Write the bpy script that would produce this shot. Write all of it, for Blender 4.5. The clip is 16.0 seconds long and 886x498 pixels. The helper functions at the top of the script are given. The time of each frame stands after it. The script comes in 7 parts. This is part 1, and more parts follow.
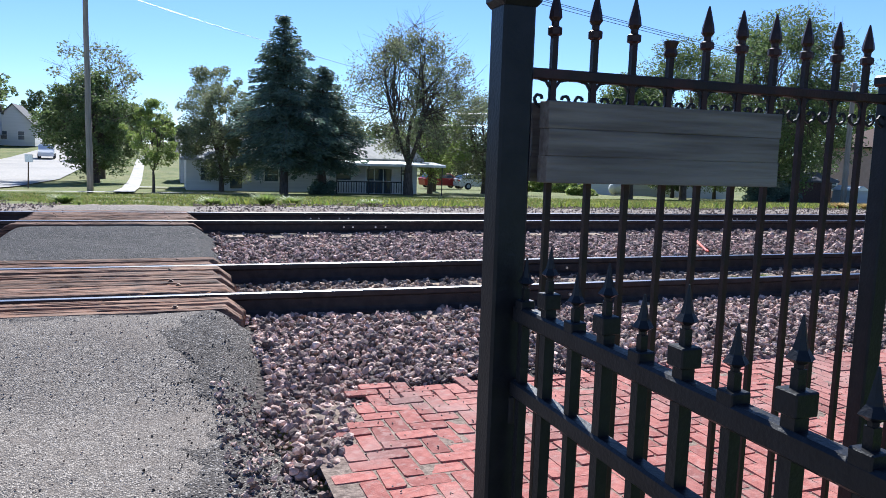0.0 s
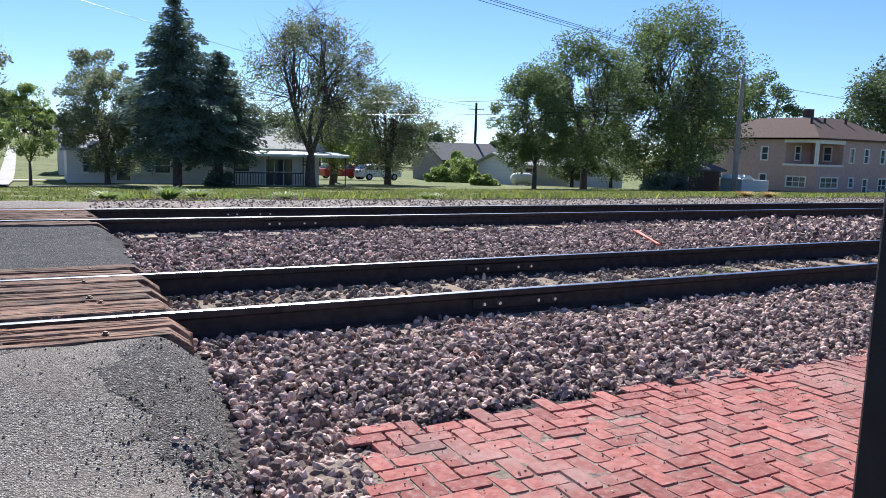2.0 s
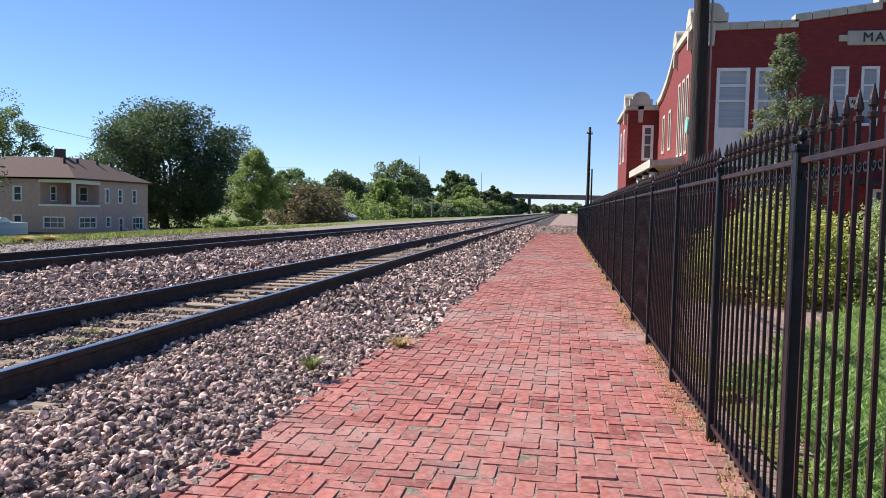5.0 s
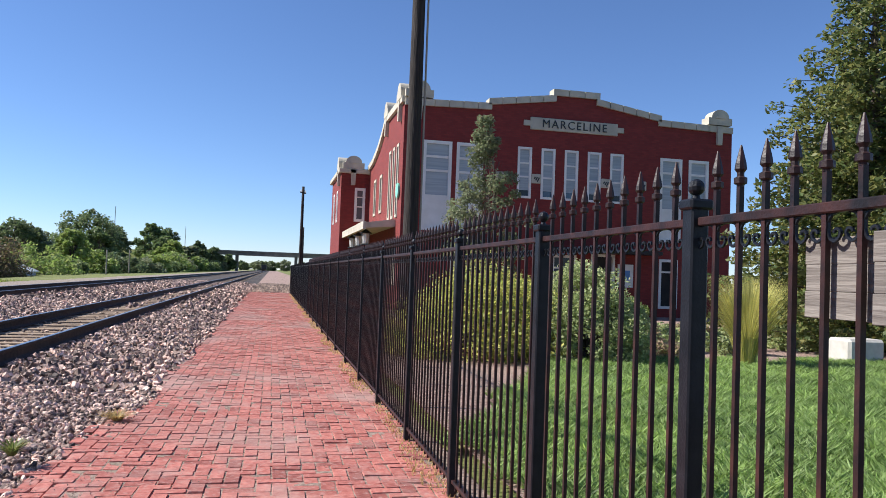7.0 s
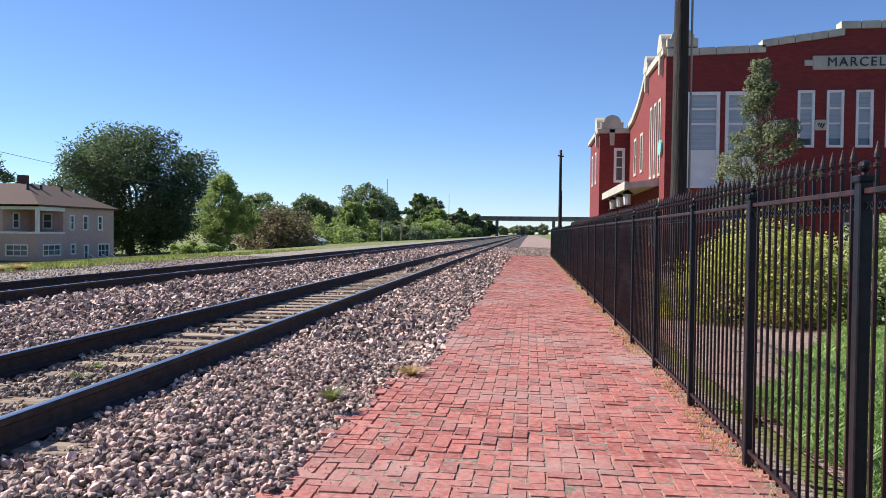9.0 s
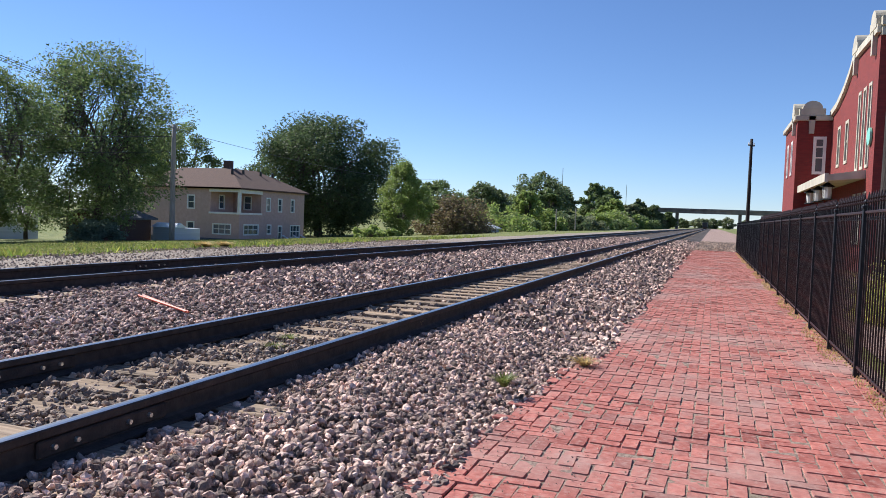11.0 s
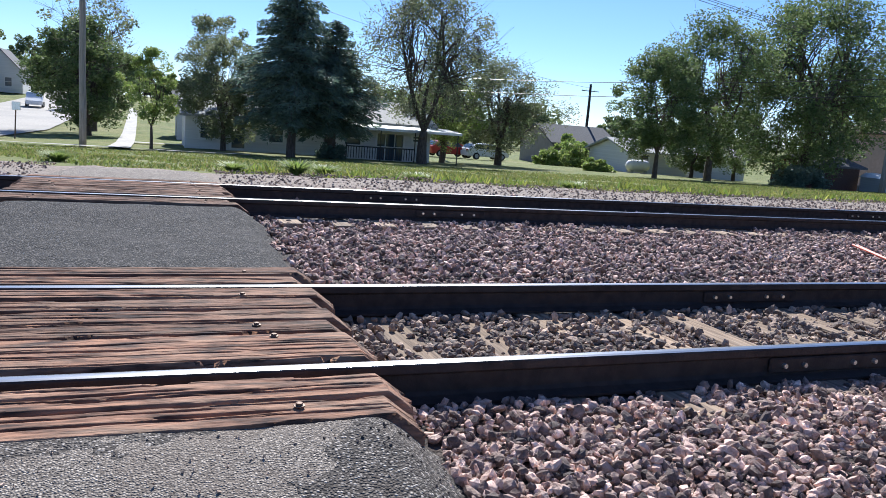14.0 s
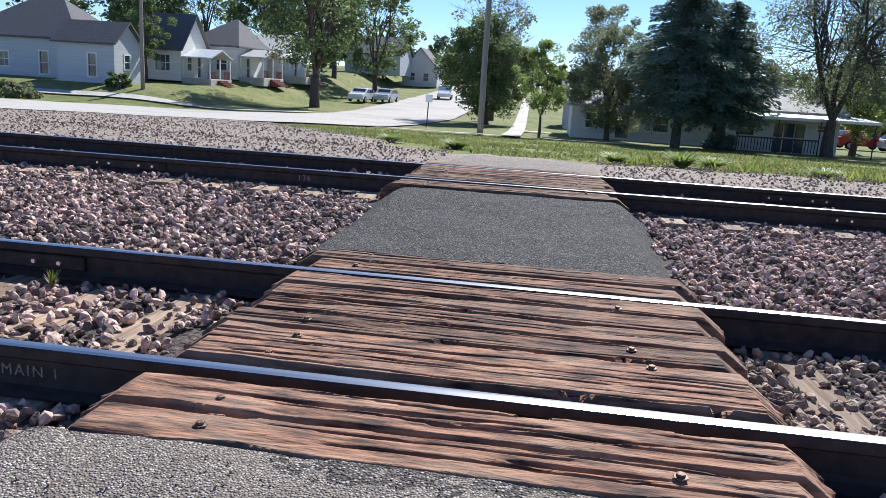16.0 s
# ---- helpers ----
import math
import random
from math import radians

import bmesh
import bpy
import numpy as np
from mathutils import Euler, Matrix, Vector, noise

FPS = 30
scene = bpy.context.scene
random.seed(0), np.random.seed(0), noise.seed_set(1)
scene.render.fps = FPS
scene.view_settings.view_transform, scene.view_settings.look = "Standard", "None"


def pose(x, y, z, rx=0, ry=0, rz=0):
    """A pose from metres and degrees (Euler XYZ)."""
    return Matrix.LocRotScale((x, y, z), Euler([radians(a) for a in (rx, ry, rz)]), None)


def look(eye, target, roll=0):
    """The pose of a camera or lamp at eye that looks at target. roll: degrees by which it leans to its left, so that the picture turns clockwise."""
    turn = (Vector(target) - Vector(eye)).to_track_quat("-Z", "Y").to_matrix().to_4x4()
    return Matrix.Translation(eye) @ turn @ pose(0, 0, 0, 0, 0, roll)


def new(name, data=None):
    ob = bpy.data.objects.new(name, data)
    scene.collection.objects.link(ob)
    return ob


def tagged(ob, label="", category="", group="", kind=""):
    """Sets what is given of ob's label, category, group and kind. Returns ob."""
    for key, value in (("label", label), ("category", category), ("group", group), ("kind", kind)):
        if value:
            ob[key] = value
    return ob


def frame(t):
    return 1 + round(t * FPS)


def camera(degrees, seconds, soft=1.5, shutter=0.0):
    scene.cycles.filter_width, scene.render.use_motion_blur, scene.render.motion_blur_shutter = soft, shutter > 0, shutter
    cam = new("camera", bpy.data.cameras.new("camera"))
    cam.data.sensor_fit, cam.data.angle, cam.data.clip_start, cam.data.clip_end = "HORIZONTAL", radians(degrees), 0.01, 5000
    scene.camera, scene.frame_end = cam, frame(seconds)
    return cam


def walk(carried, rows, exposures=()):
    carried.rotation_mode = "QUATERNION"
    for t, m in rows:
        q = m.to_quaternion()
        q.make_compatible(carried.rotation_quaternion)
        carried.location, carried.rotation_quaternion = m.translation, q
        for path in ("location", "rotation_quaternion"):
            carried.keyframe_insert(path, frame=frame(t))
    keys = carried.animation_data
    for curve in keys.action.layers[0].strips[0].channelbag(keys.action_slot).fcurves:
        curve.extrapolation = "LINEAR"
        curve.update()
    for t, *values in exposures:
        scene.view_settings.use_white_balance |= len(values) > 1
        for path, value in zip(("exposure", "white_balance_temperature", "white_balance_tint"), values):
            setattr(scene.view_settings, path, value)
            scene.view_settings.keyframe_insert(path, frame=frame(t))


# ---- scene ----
cam = camera(61.0, 16.0, soft=0.5)
PATH = [
    (0, (0.498, -5.892, 1.097), (1.176, -4.027, 0.851), 1.8),
    (0.5, (0.376, -5.663, 1.1), (0.861, -3.746, 0.804), 2.2),
    (1, (0.274, -5.417, 1.093), (0.769, -3.509, 0.757), 0.7),
    (1.5, (0.248, -5.143, 1.077), (0.862, -3.267, 0.753), 1.0),
    (2, (0.245, -4.887, 1.067), (1.175, -3.136, 0.804), 1.8),
    (2.5, (0.217, -4.614, 1.068), (1.555, -3.148, 0.821), 1.3),
    (3, (0.245, -4.338, 1.044), (1.822, -3.132, 0.805), 0.6),
    (3.5, (0.294, -4.058, 1.052), (2.048, -3.117, 0.855), 0.2),
    (4, (0.292, -3.793, 1.05), (2.162, -3.117, 0.843), 0.6),
    (4.5, (0.354, -3.607, 1.053), (2.278, -3.09, 0.871), 0.5),
    (5, (0.448, -3.439, 1.066), (2.421, -3.127, 0.961), 1.3),
    (5.2, (0.448, -3.393, 1.075), (2.439, -3.218, 0.995), 1.7),
    (7.3, (0.409, -3.17, 1.118), (2.356, -3.622, 1.193), 2.1),
    (7.5, (0.397, -3.16, 1.124), (2.354, -3.567, 1.187), 2.0),
    (8, (0.398, -3.105, 1.115), (2.387, -3.32, 1.139), 1.9),
    (8.5, (0.403, -3.058, 1.109), (2.402, -3.015, 1.093), 1.3),
    (8.7, (0.413, -3.042, 1.106), (2.408, -2.908, 1.077), 1.0),
    (10.8, (0.405, -3.018, 1.095), (2.322, -2.453, 1.016), 1.9),
    (11, (0.409, -3.0, 1.089), (2.291, -2.329, 1.004), 2.2),
    (11.5, (0.405, -2.973, 1.068), (2.163, -2.026, 0.944), 2.5),
    (12, (0.312, -2.991, 1.062), (1.898, -1.787, 0.878), 2.8),
    (12.5, (0.228, -3.026, 1.067), (1.599, -1.595, 0.801), 3.5),
    (13, (0.165, -3.036, 1.056), (1.338, -1.447, 0.737), 4.0),
    (13.5, (0.099, -3.019, 1.058), (1.075, -1.305, 0.726), 4.5),
    (14, (0.026, -3.023, 1.049), (0.733, -1.182, 0.719), 4.4),
    (14.5, (0.019, -2.99, 1.055), (0.403, -1.057, 0.715), 3.8),
    (15, (0.083, -2.874, 1.041), (0.181, -0.909, 0.685), 3.8),
    (15.5, (0.107, -2.727, 1.029), (0.03, -0.768, 0.631), 3.0),
    (16, (0.051, -2.463, 1.046), (-0.197, -0.525, 0.621), 3.5),
]
walk(cam, [(t, look(eye, target, roll)) for t, eye, target, roll in PATH],
     exposures=((0.0, 0.64, 5650, 10), (1.5, 0.58, 5700, 10), (5.0, 0.58, 6080, 10), (8.5, 0.63, 6080, 10), (11.5, 0.48, 6000, 10), (13.0, 0.58, 5720, 10), (16.0, 0.58, 5850, 10)))

# ---------- light ----------
SUN = Vector((0.2, 0.73, 0.66)).normalized()
world = bpy.data.worlds.new("sky")
scene.world = world
world.use_nodes = True
wn = world.node_tree.nodes
sky = wn.new("ShaderNodeTexSky")
sky.sky_type, sky.sun_disc = "NISHITA", False
sky.sun_elevation = math.asin(SUN.z)
sky.sun_rotation = math.atan2(SUN.x, SUN.y)
sky.altitude, sky.air_density, sky.dust_density, sky.ozone_density = 250, 0.85, 0.0, 6.0
air = wn.new("ShaderNodeMixRGB")
air.blend_type, air.inputs[0].default_value = "MULTIPLY", 1.0
air.inputs[2].default_value = (1.0, 0.97, 1.025, 1)
world.node_tree.links.new(sky.outputs[0], air.inputs[1])
world.node_tree.links.new(air.outputs[0], wn["Background"].inputs[0])
wn["Background"].inputs[1].default_value = 0.093
sun = new("sun", bpy.data.lights.new("sun", "SUN"))
sun.data.energy, sun.data.angle, sun.data.color = 5.5, radians(0.55), (1.0, 0.93, 0.82)
sun.matrix_world = look(SUN * 50, (0, 0, 0))


# ---------- materials ----------
def mat(name, a, b, scale=8.0, rough=0.8, bump=0.3, bscale=60.0, stain=None, sscale=0.8, samount=0.5,
        metal=0.0, island=0.0, obrandom=0.0, stretch=(1, 1, 1), tint=None, sharp=(0.35, 0.65), dist=0.01):
    """Two colours mixed by a noise, a second large noise for stains, bump, and a random shade for each piece."""
    m = bpy.data.materials.new(name)
    m.use_nodes = True
    n, l = m.node_tree.nodes, m.node_tree.links
    bsdf = n["Principled BSDF"]
    co = n.new("ShaderNodeTexCoord")
    mp = n.new("ShaderNodeMapping")
    mp.inputs["Scale"].default_value = stretch
    l.new(co.outputs["Object"], mp.inputs[0])
    n1 = n.new("ShaderNodeTexNoise")
    n1.inputs["Scale"].default_value, n1.inputs["Detail"].default_value = scale, 6
    l.new(mp.outputs[0], n1.inputs["Vector"])
    ramp = n.new("ShaderNodeValToRGB")
    ramp.color_ramp.elements[0].position, ramp.color_ramp.elements[1].position = sharp
    ramp.color_ramp.elements[0].color, ramp.color_ramp.elements[1].color = (*a, 1), (*b, 1)
    l.new(n1.outputs[0], ramp.inputs[0])
    out = ramp.outputs[0]
    if stain:
        n2 = n.new("ShaderNodeTexNoise")
        n2.inputs["Scale"].default_value, n2.inputs["Detail"].default_value = sscale, 5
        l.new(mp.outputs[0], n2.inputs["Vector"])
        r2 = n.new("ShaderNodeValToRGB")
        r2.color_ramp.elements[0].position, r2.color_ramp.elements[1].position = 0.45, 0.7
        r2.color_ramp.elements[1].color = (samount, samount, samount, 1)
        l.new(n2.outputs[0], r2.inputs[0])
        mx = n.new("ShaderNodeMixRGB")
        mx.inputs[2].default_value = (*stain, 1)
        l.new(r2.outputs[0], mx.inputs[0])
        l.new(out, mx.inputs[1])
        out = mx.outputs[0]
    for amount, kind, socket in ((island, "ShaderNodeNewGeometry", "Random Per Island"), (obrandom, "ShaderNodeObjectInfo", "Random")):
        if amount:
            g = n.new(kind)
            mr = n.new("ShaderNodeMapRange")
            mr.inputs["To Min"].default_value, mr.inputs["To Max"].default_value = 1 - amount, 1 + amount
            l.new(g.outputs[socket], mr.inputs[0])
            hs = n.new("ShaderNodeHueSaturation")
            l.new(mr.outputs[0], hs.inputs["Value"])
            l.new(out, hs.inputs["Color"])
            out = hs.outputs[0]
            if tint:
                wh = n.new("ShaderNodeTexWhiteNoise")
                wh.noise_dimensions = "1D"
                l.new(g.outputs[socket], wh.inputs["W"])
                mt = n.new("ShaderNodeMixRGB")
                mt.inputs[2].default_value = (*tint, 1)
                mul = n.new("ShaderNodeMath")
                mul.operation = "POWER"
                mul.inputs[1].default_value = 2.0
                l.new(wh.outputs[0], mul.inputs[0])
                l.new(mul.outputs[0], mt.inputs[0])
                l.new(out, mt.inputs[1])
                out = mt.outputs[0]
    l.new(out, bsdf.inputs["Base Color"])
    bsdf.inputs["Roughness"].default_value, bsdf.inputs["Metallic"].default_value = rough, metal
    if bump:
        nb = n.new("ShaderNodeTexNoise")
        nb.inputs["Scale"].default_value, nb.inputs["Detail"].default_value = bscale, 4
        l.new(mp.outputs[0], nb.inputs["Vector"])
        bp = n.new("ShaderNodeBump")
        bp.inputs["Strength"].default_value, bp.inputs["Distance"].default_value = bump, dist
        l.new(nb.outputs[0], bp.inputs["Height"])
        l.new(bp.outputs[0], bsdf.inputs["Normal"])
    return m


def leafy(name, a, b, tint=None, island=0.35):
    """A leaf: colour differs from leaf to leaf, and light shines through it."""
    m = mat(name, a, b, 0.6, 0.55, 0, island=island, tint=tint)
    n, l = m.node_tree.nodes, m.node_tree.links
    bsdf, out = n["Principled BSDF"], n["Material Output"]
    tr = n.new("ShaderNodeBsdfTranslucent")
    src = bsdf.inputs["Base Color"].links[0].from_socket
    l.new(src, tr.inputs[0])
    mx = n.new("ShaderNodeMixShader")
    mx.inputs[0].default_value = 0.5
    l.new(bsdf.outputs[0], mx.inputs[1])
    l.new(tr.outputs[0], mx.inputs[2])
    l.new(mx.outputs[0], out.inputs[0])
    return m


def brick_wall(name, a, b, mortar):
    m = mat(name, a, b, 3, 0.85, 0)
    n, l = m.node_tree.nodes, m.node_tree.links
    bsdf = n["Principled BSDF"]
    co = [x for x in n if x.type == "TEX_COORD"][0]
    sep, com = n.new("ShaderNodeSeparateXYZ"), n.new("ShaderNodeCombineXYZ")
    add = n.new("ShaderNodeMath")
    l.new(co.outputs["Object"], sep.inputs[0])
    l.new(sep.outputs[0], add.inputs[0]), l.new(sep.outputs[1], add.inputs[1])
    l.new(add.outputs[0], com.inputs[0]), l.new(sep.outputs[2], com.inputs[1])
    bt = n.new("ShaderNodeTexBrick")
    bt.inputs["Scale"].default_value = 1.0
    bt.inputs["Brick Width"].default_value, bt.inputs["Row Height"].default_value, bt.inputs["Mortar Size"].default_value = 0.22, 0.075, 0.006
    bt.inputs["Color1"].default_value, bt.inputs["Color2"].default_value, bt.inputs["Mortar"].default_value = (*a, 1), (*b, 1), (*mortar, 1)
    l.new(com.outputs[0], bt.inputs["Vector"])
    mul = n.new("ShaderNodeMixRGB")
    mul.blend_type, mul.inputs[0].default_value = "OVERLAY", 0.35
    src = bsdf.inputs["Base Color"].links[0].from_socket
    l.new(bt.outputs[0], mul.inputs[1]), l.new(src, mul.inputs[2])
    l.new(mul.outputs[0], bsdf.inputs["Base Color"])
    bp = n.new("ShaderNodeBump")
    bp.invert = True
    bp.inputs["Strength"].default_value, bp.inputs["Distance"].default_value = 0.5, 0.01
    l.new(bt.outputs["Fac"], bp.inputs["Height"])
    l.new(bp.outputs[0], bsdf.inputs["Normal"])
    return m


def aggregate(name, grains, scale, stain, sscale, samount, depth=0.004):
    """Asphalt: small stones of several shades set in binder, with worn patches."""
    m = mat(name, grains[0], grains[-1], 3, 0.92, 0)
    n, l = m.node_tree.nodes, m.node_tree.links
    bsdf = n["Principled BSDF"]
    co = [x for x in n if x.type == "TEX_COORD"][0]
    vo = n.new("ShaderNodeTexVoronoi")
    vo.inputs["Scale"].default_value = scale
    l.new(co.outputs["Object"], vo.inputs["Vector"])
    sep = n.new("ShaderNodeSeparateColor")
    l.new(vo.outputs["Color"], sep.inputs[0])
    ramp = n.new("ShaderNodeValToRGB")
    ramp.color_ramp.interpolation = "CONSTANT"
    while len(ramp.color_ramp.elements) < len(grains):
        ramp.color_ramp.elements.new(0.5)
    for i, c in enumerate(grains):
        ramp.color_ramp.elements[i].position, ramp.color_ramp.elements[i].color = i / len(grains), (*c, 1)
    l.new(sep.outputs[0], ramp.inputs[0])
    gap = n.new("ShaderNodeMapRange")
    gap.inputs["From Min"].default_value, gap.inputs["From Max"].default_value = 0.35, 0.75
    l.new(vo.outputs["Distance"], gap.inputs[0])
    binder = n.new("ShaderNodeMixRGB")
    binder.inputs[2].default_value = (*grains[0], 1)
    l.new(gap.outputs[0], binder.inputs[0]), l.new(ramp.outputs[0], binder.inputs[1])
    out = binder.outputs[0]
    for sc, am in ((sscale, samount), (sscale * 7, samount * 0.6)):
        ns = n.new("ShaderNodeTexNoise")
        ns.inputs["Scale"].default_value, ns.inputs["Detail"].default_value = sc, 6
        l.new(co.outputs["Object"], ns.inputs["Vector"])
        r2 = n.new("ShaderNodeMapRange")
        r2.inputs["From Min"].default_value, r2.inputs["From Max"].default_value, r2.inputs["To Max"].default_value = 0.45, 0.68, am
        l.new(ns.outputs[0], r2.inputs[0])
        mx = n.new("ShaderNodeMixRGB")
        mx.inputs[2].default_value = (*stain, 1)
        l.new(r2.outputs[0], mx.inputs[0]), l.new(out, mx.inputs[1])
        out = mx.outputs[0]
    l.new(out, bsdf.inputs["Base Color"])
    bp = n.new("ShaderNodeBump")
    bp.invert = True
    bp.inputs["Strength"].default_value, bp.inputs["Distance"].default_value = 1.0, depth
    l.new(vo.outputs["Distance"], bp.inputs["Height"])
    l.new(bp.outputs[0], bsdf.inputs["Normal"])
    return m


def paver(name, kind, socket):
    """Clay paving brick: shade differs from brick to brick, dust lies in patches over many bricks."""
    m = mat(name, (0.31, 0.082, 0.063), (0.44, 0.148, 0.115), 22, 0.88, 0.7, 110, dist=0.006)
    n, l = m.node_tree.nodes, m.node_tree.links
    bsdf = n["Principled BSDF"]
    out = bsdf.inputs["Base Color"].links[0].from_socket
    rnd = n.new(kind)
    ramp = n.new("ShaderNodeValToRGB")
    ramp.color_ramp.elements[0].color, ramp.color_ramp.elements[1].color = (0.62, 0.55, 0.55, 1), (1.18, 1.25, 1.25, 1)
    e = ramp.color_ramp.elements.new(0.25)
    e.color = (0.92, 0.9, 0.9, 1)
    l.new(rnd.outputs[socket], ramp.inputs[0])
    mul = n.new("ShaderNodeMixRGB")
    mul.blend_type, mul.inputs[0].default_value = "MULTIPLY", 1.0
    l.new(out, mul.inputs[1]), l.new(ramp.outputs[0], mul.inputs[2])
    out = mul.outputs[0]
    geo = n.new("ShaderNodeNewGeometry")
    for sc, lo, hi, am, c in ((0.55, 0.50, 0.68, 0.7, (0.36, 0.235, 0.20)), (2.6, 0.54, 0.74, 0.5, (0.42, 0.30, 0.26)), (1.3, 0.58, 0.75, 0.55, (0.15, 0.075, 0.065)), (26, 0.52, 0.68, 0.5, (0.42, 0.27, 0.23))):
        ns = n.new("ShaderNodeTexNoise")
        ns.inputs["Scale"].default_value, ns.inputs["Detail"].default_value = sc, 6
        l.new(geo.outputs["Position"], ns.inputs["Vector"])
        mr = n.new("ShaderNodeMapRange")
        mr.inputs["From Min"].default_value, mr.inputs["From Max"].default_value, mr.inputs["To Max"].default_value = lo, hi, am
        l.new(ns.outputs[0], mr.inputs[0])
        mx = n.new("ShaderNodeMixRGB")
        mx.inputs[2].default_value = (*c, 1)
        l.new(mr.outputs[0], mx.inputs[0]), l.new(out, mx.inputs[1])
        out = mx.outputs[0]
    l.new(out, bsdf.inputs["Base Color"])
    return m


def glassy(name, c=(0.05, 0.07, 0.09)):
    m = mat(name, c, tuple(v * 1.3 for v in c), 1, 0.08, 0)
    m.node_tree.nodes["Principled BSDF"].inputs["Specular IOR Level"].default_value = 0.8
    return m


M = {}
M["grass"] = mat("grass", (0.085, 0.12, 0.022), (0.185, 0.20, 0.045), 1.6, 0.95, 0.8, 30, stain=(0.25, 0.225, 0.09), sscale=0.2, samount=0.7, dist=0.05)
M["blade"] = leafy("blade", (0.12, 0.175, 0.038), (0.20, 0.25, 0.06), tint=(0.32, 0.28, 0.11))
M["juniper"] = leafy("juniper", (0.13, 0.215, 0.05), (0.32, 0.45, 0.11), tint=(0.38, 0.50, 0.18), island=0.55)
M["striped_grass"] = leafy("striped_grass", (0.62, 0.56, 0.17), (0.76, 0.68, 0.27), tint=(0.50, 0.50, 0.14))
M["juniper_tree"] = leafy("juniper_tree", (0.07, 0.115, 0.035), (0.13, 0.17, 0.05), tint=(0.30, 0.28, 0.085))
# Near-black on purpose: the colour paints in shade between the loose stones.
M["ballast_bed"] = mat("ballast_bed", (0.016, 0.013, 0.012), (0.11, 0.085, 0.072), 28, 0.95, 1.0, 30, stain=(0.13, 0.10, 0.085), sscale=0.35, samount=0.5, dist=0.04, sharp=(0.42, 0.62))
M["stone"] = mat("stone", (0.33, 0.212, 0.168), (0.82, 0.595, 0.49), 26, 0.88, 0.8, 110, island=0.75, tint=(0.07, 0.056, 0.052), dist=0.008)
M["stone_brown"] = mat("stone_brown", (0.30, 0.21, 0.155), (0.56, 0.42, 0.32), 24, 0.9, 0.7, 110, island=0.55, tint=(0.13, 0.11, 0.10), dist=0.008)
M["gravel"] = mat("gravel", (0.14, 0.11, 0.088), (0.37, 0.30, 0.245), 22, 0.95, 0.9, 26, stain=(0.26, 0.22, 0.18), sscale=0.3, samount=0.6, dist=0.03, sharp=(0.38, 0.62))
M["asphalt"] = aggregate("asphalt", ((0.11, 0.092, 0.076), (0.26, 0.225, 0.188), (0.39, 0.34, 0.285), (0.58, 0.51, 0.43), (0.31, 0.265, 0.222)), 130, (0.185, 0.148, 0.118), 1.1, 0.75, 0.006)
M["asphalt_dark"] = aggregate("asphalt_dark", ((0.008, 0.007, 0.007), (0.045, 0.040, 0.037), (0.095, 0.085, 0.078), (0.02, 0.018, 0.017), (0.19, 0.17, 0.155)), 70, (0.085, 0.074, 0.067), 1.5, 0.3, 0.014)
M["road"] = mat("road", (0.37, 0.345, 0.31), (0.48, 0.45, 0.405), 6, 0.9, 0.3, 30, stain=(0.27, 0.26, 0.25), sscale=0.2, samount=0.6)
M["concrete"] = mat("concrete", (0.42, 0.40, 0.36), (0.55, 0.52, 0.47), 5, 0.9, 0.3, 40, stain=(0.33, 0.31, 0.28), sscale=0.8)
M["brick"] = paver("brick", "ShaderNodeObjectInfo", "Random")
M["bricks"] = paver("bricks", "ShaderNodeNewGeometry", "Random Per Island")
M["joint"] = mat("joint", (0.14, 0.095, 0.075), (0.36, 0.265, 0.21), 34, 0.95, 0.8, 80, stain=(0.16, 0.14, 0.085), sscale=1.2)
M["rail_side"] = mat("rail_side", (0.028, 0.020, 0.018), (0.060, 0.042, 0.036), 12, 0.75, 0.4, 60, stain=(0.05, 0.042, 0.042), sscale=1.5, metal=0.2)
M["rail_top"] = mat("rail_top", (0.40, 0.385, 0.37), (0.54, 0.525, 0.51), 3, 0.30, 0.03, 60, metal=1.0, stretch=(0.3, 12, 12))
M["timber"] = mat("timber", (0.040, 0.021, 0.015), (0.31, 0.158, 0.094), 3.0, 0.92, 0.8, 8, stain=(0.40, 0.27, 0.185), sscale=0.7, samount=0.6, stretch=(2.0, 9, 9), obrandom=0.3, dist=0.012, sharp=(0.36, 0.64))
M["tie"] = mat("tie", (0.15, 0.10, 0.065), (0.42, 0.30, 0.20), 6, 0.9, 0.8, 12, stain=(0.24, 0.20, 0.17), sscale=1.5, stretch=(5, 0.4, 5), obrandom=0.3, dist=0.015)
M["rust"] = mat("rust", (0.10, 0.06, 0.04), (0.22, 0.15, 0.11), 30, 0.6, 0.4, 80, metal=0.5)
M["bright_steel"] = mat("bright_steel", (0.65, 0.65, 0.64), (0.8, 0.8, 0.78), 20, 0.3, 0.1, 80, metal=0.9)
M["chalk"] = mat("faded_stencil", (0.20, 0.165, 0.135), (0.36, 0.31, 0.26), 60, 0.9, 0.2, 80)
M["orange"] = mat("orange_plastic", (0.75, 0.085, 0.035), (0.80, 0.13, 0.06), 10, 0.5, 0.1, 40)
M["iron"] = mat("iron", (0.006, 0.007, 0.010), (0.012, 0.013, 0.017), 20, 0.42, 0.15, 120)
M["iron"].node_tree.nodes["Principled BSDF"].inputs["Specular IOR Level"].default_value = 0.3
# Reddish mottling paints in red brick reflected by the glossy iron.
M["iron_red"] = mat("iron_with_brick_reflection", (0.008, 0.0075, 0.009), (0.050, 0.019, 0.016), 9, 0.45, 0.15, 120)
M["iron_red"].node_tree.nodes["Principled BSDF"].inputs["Specular IOR Level"].default_value = 0.3
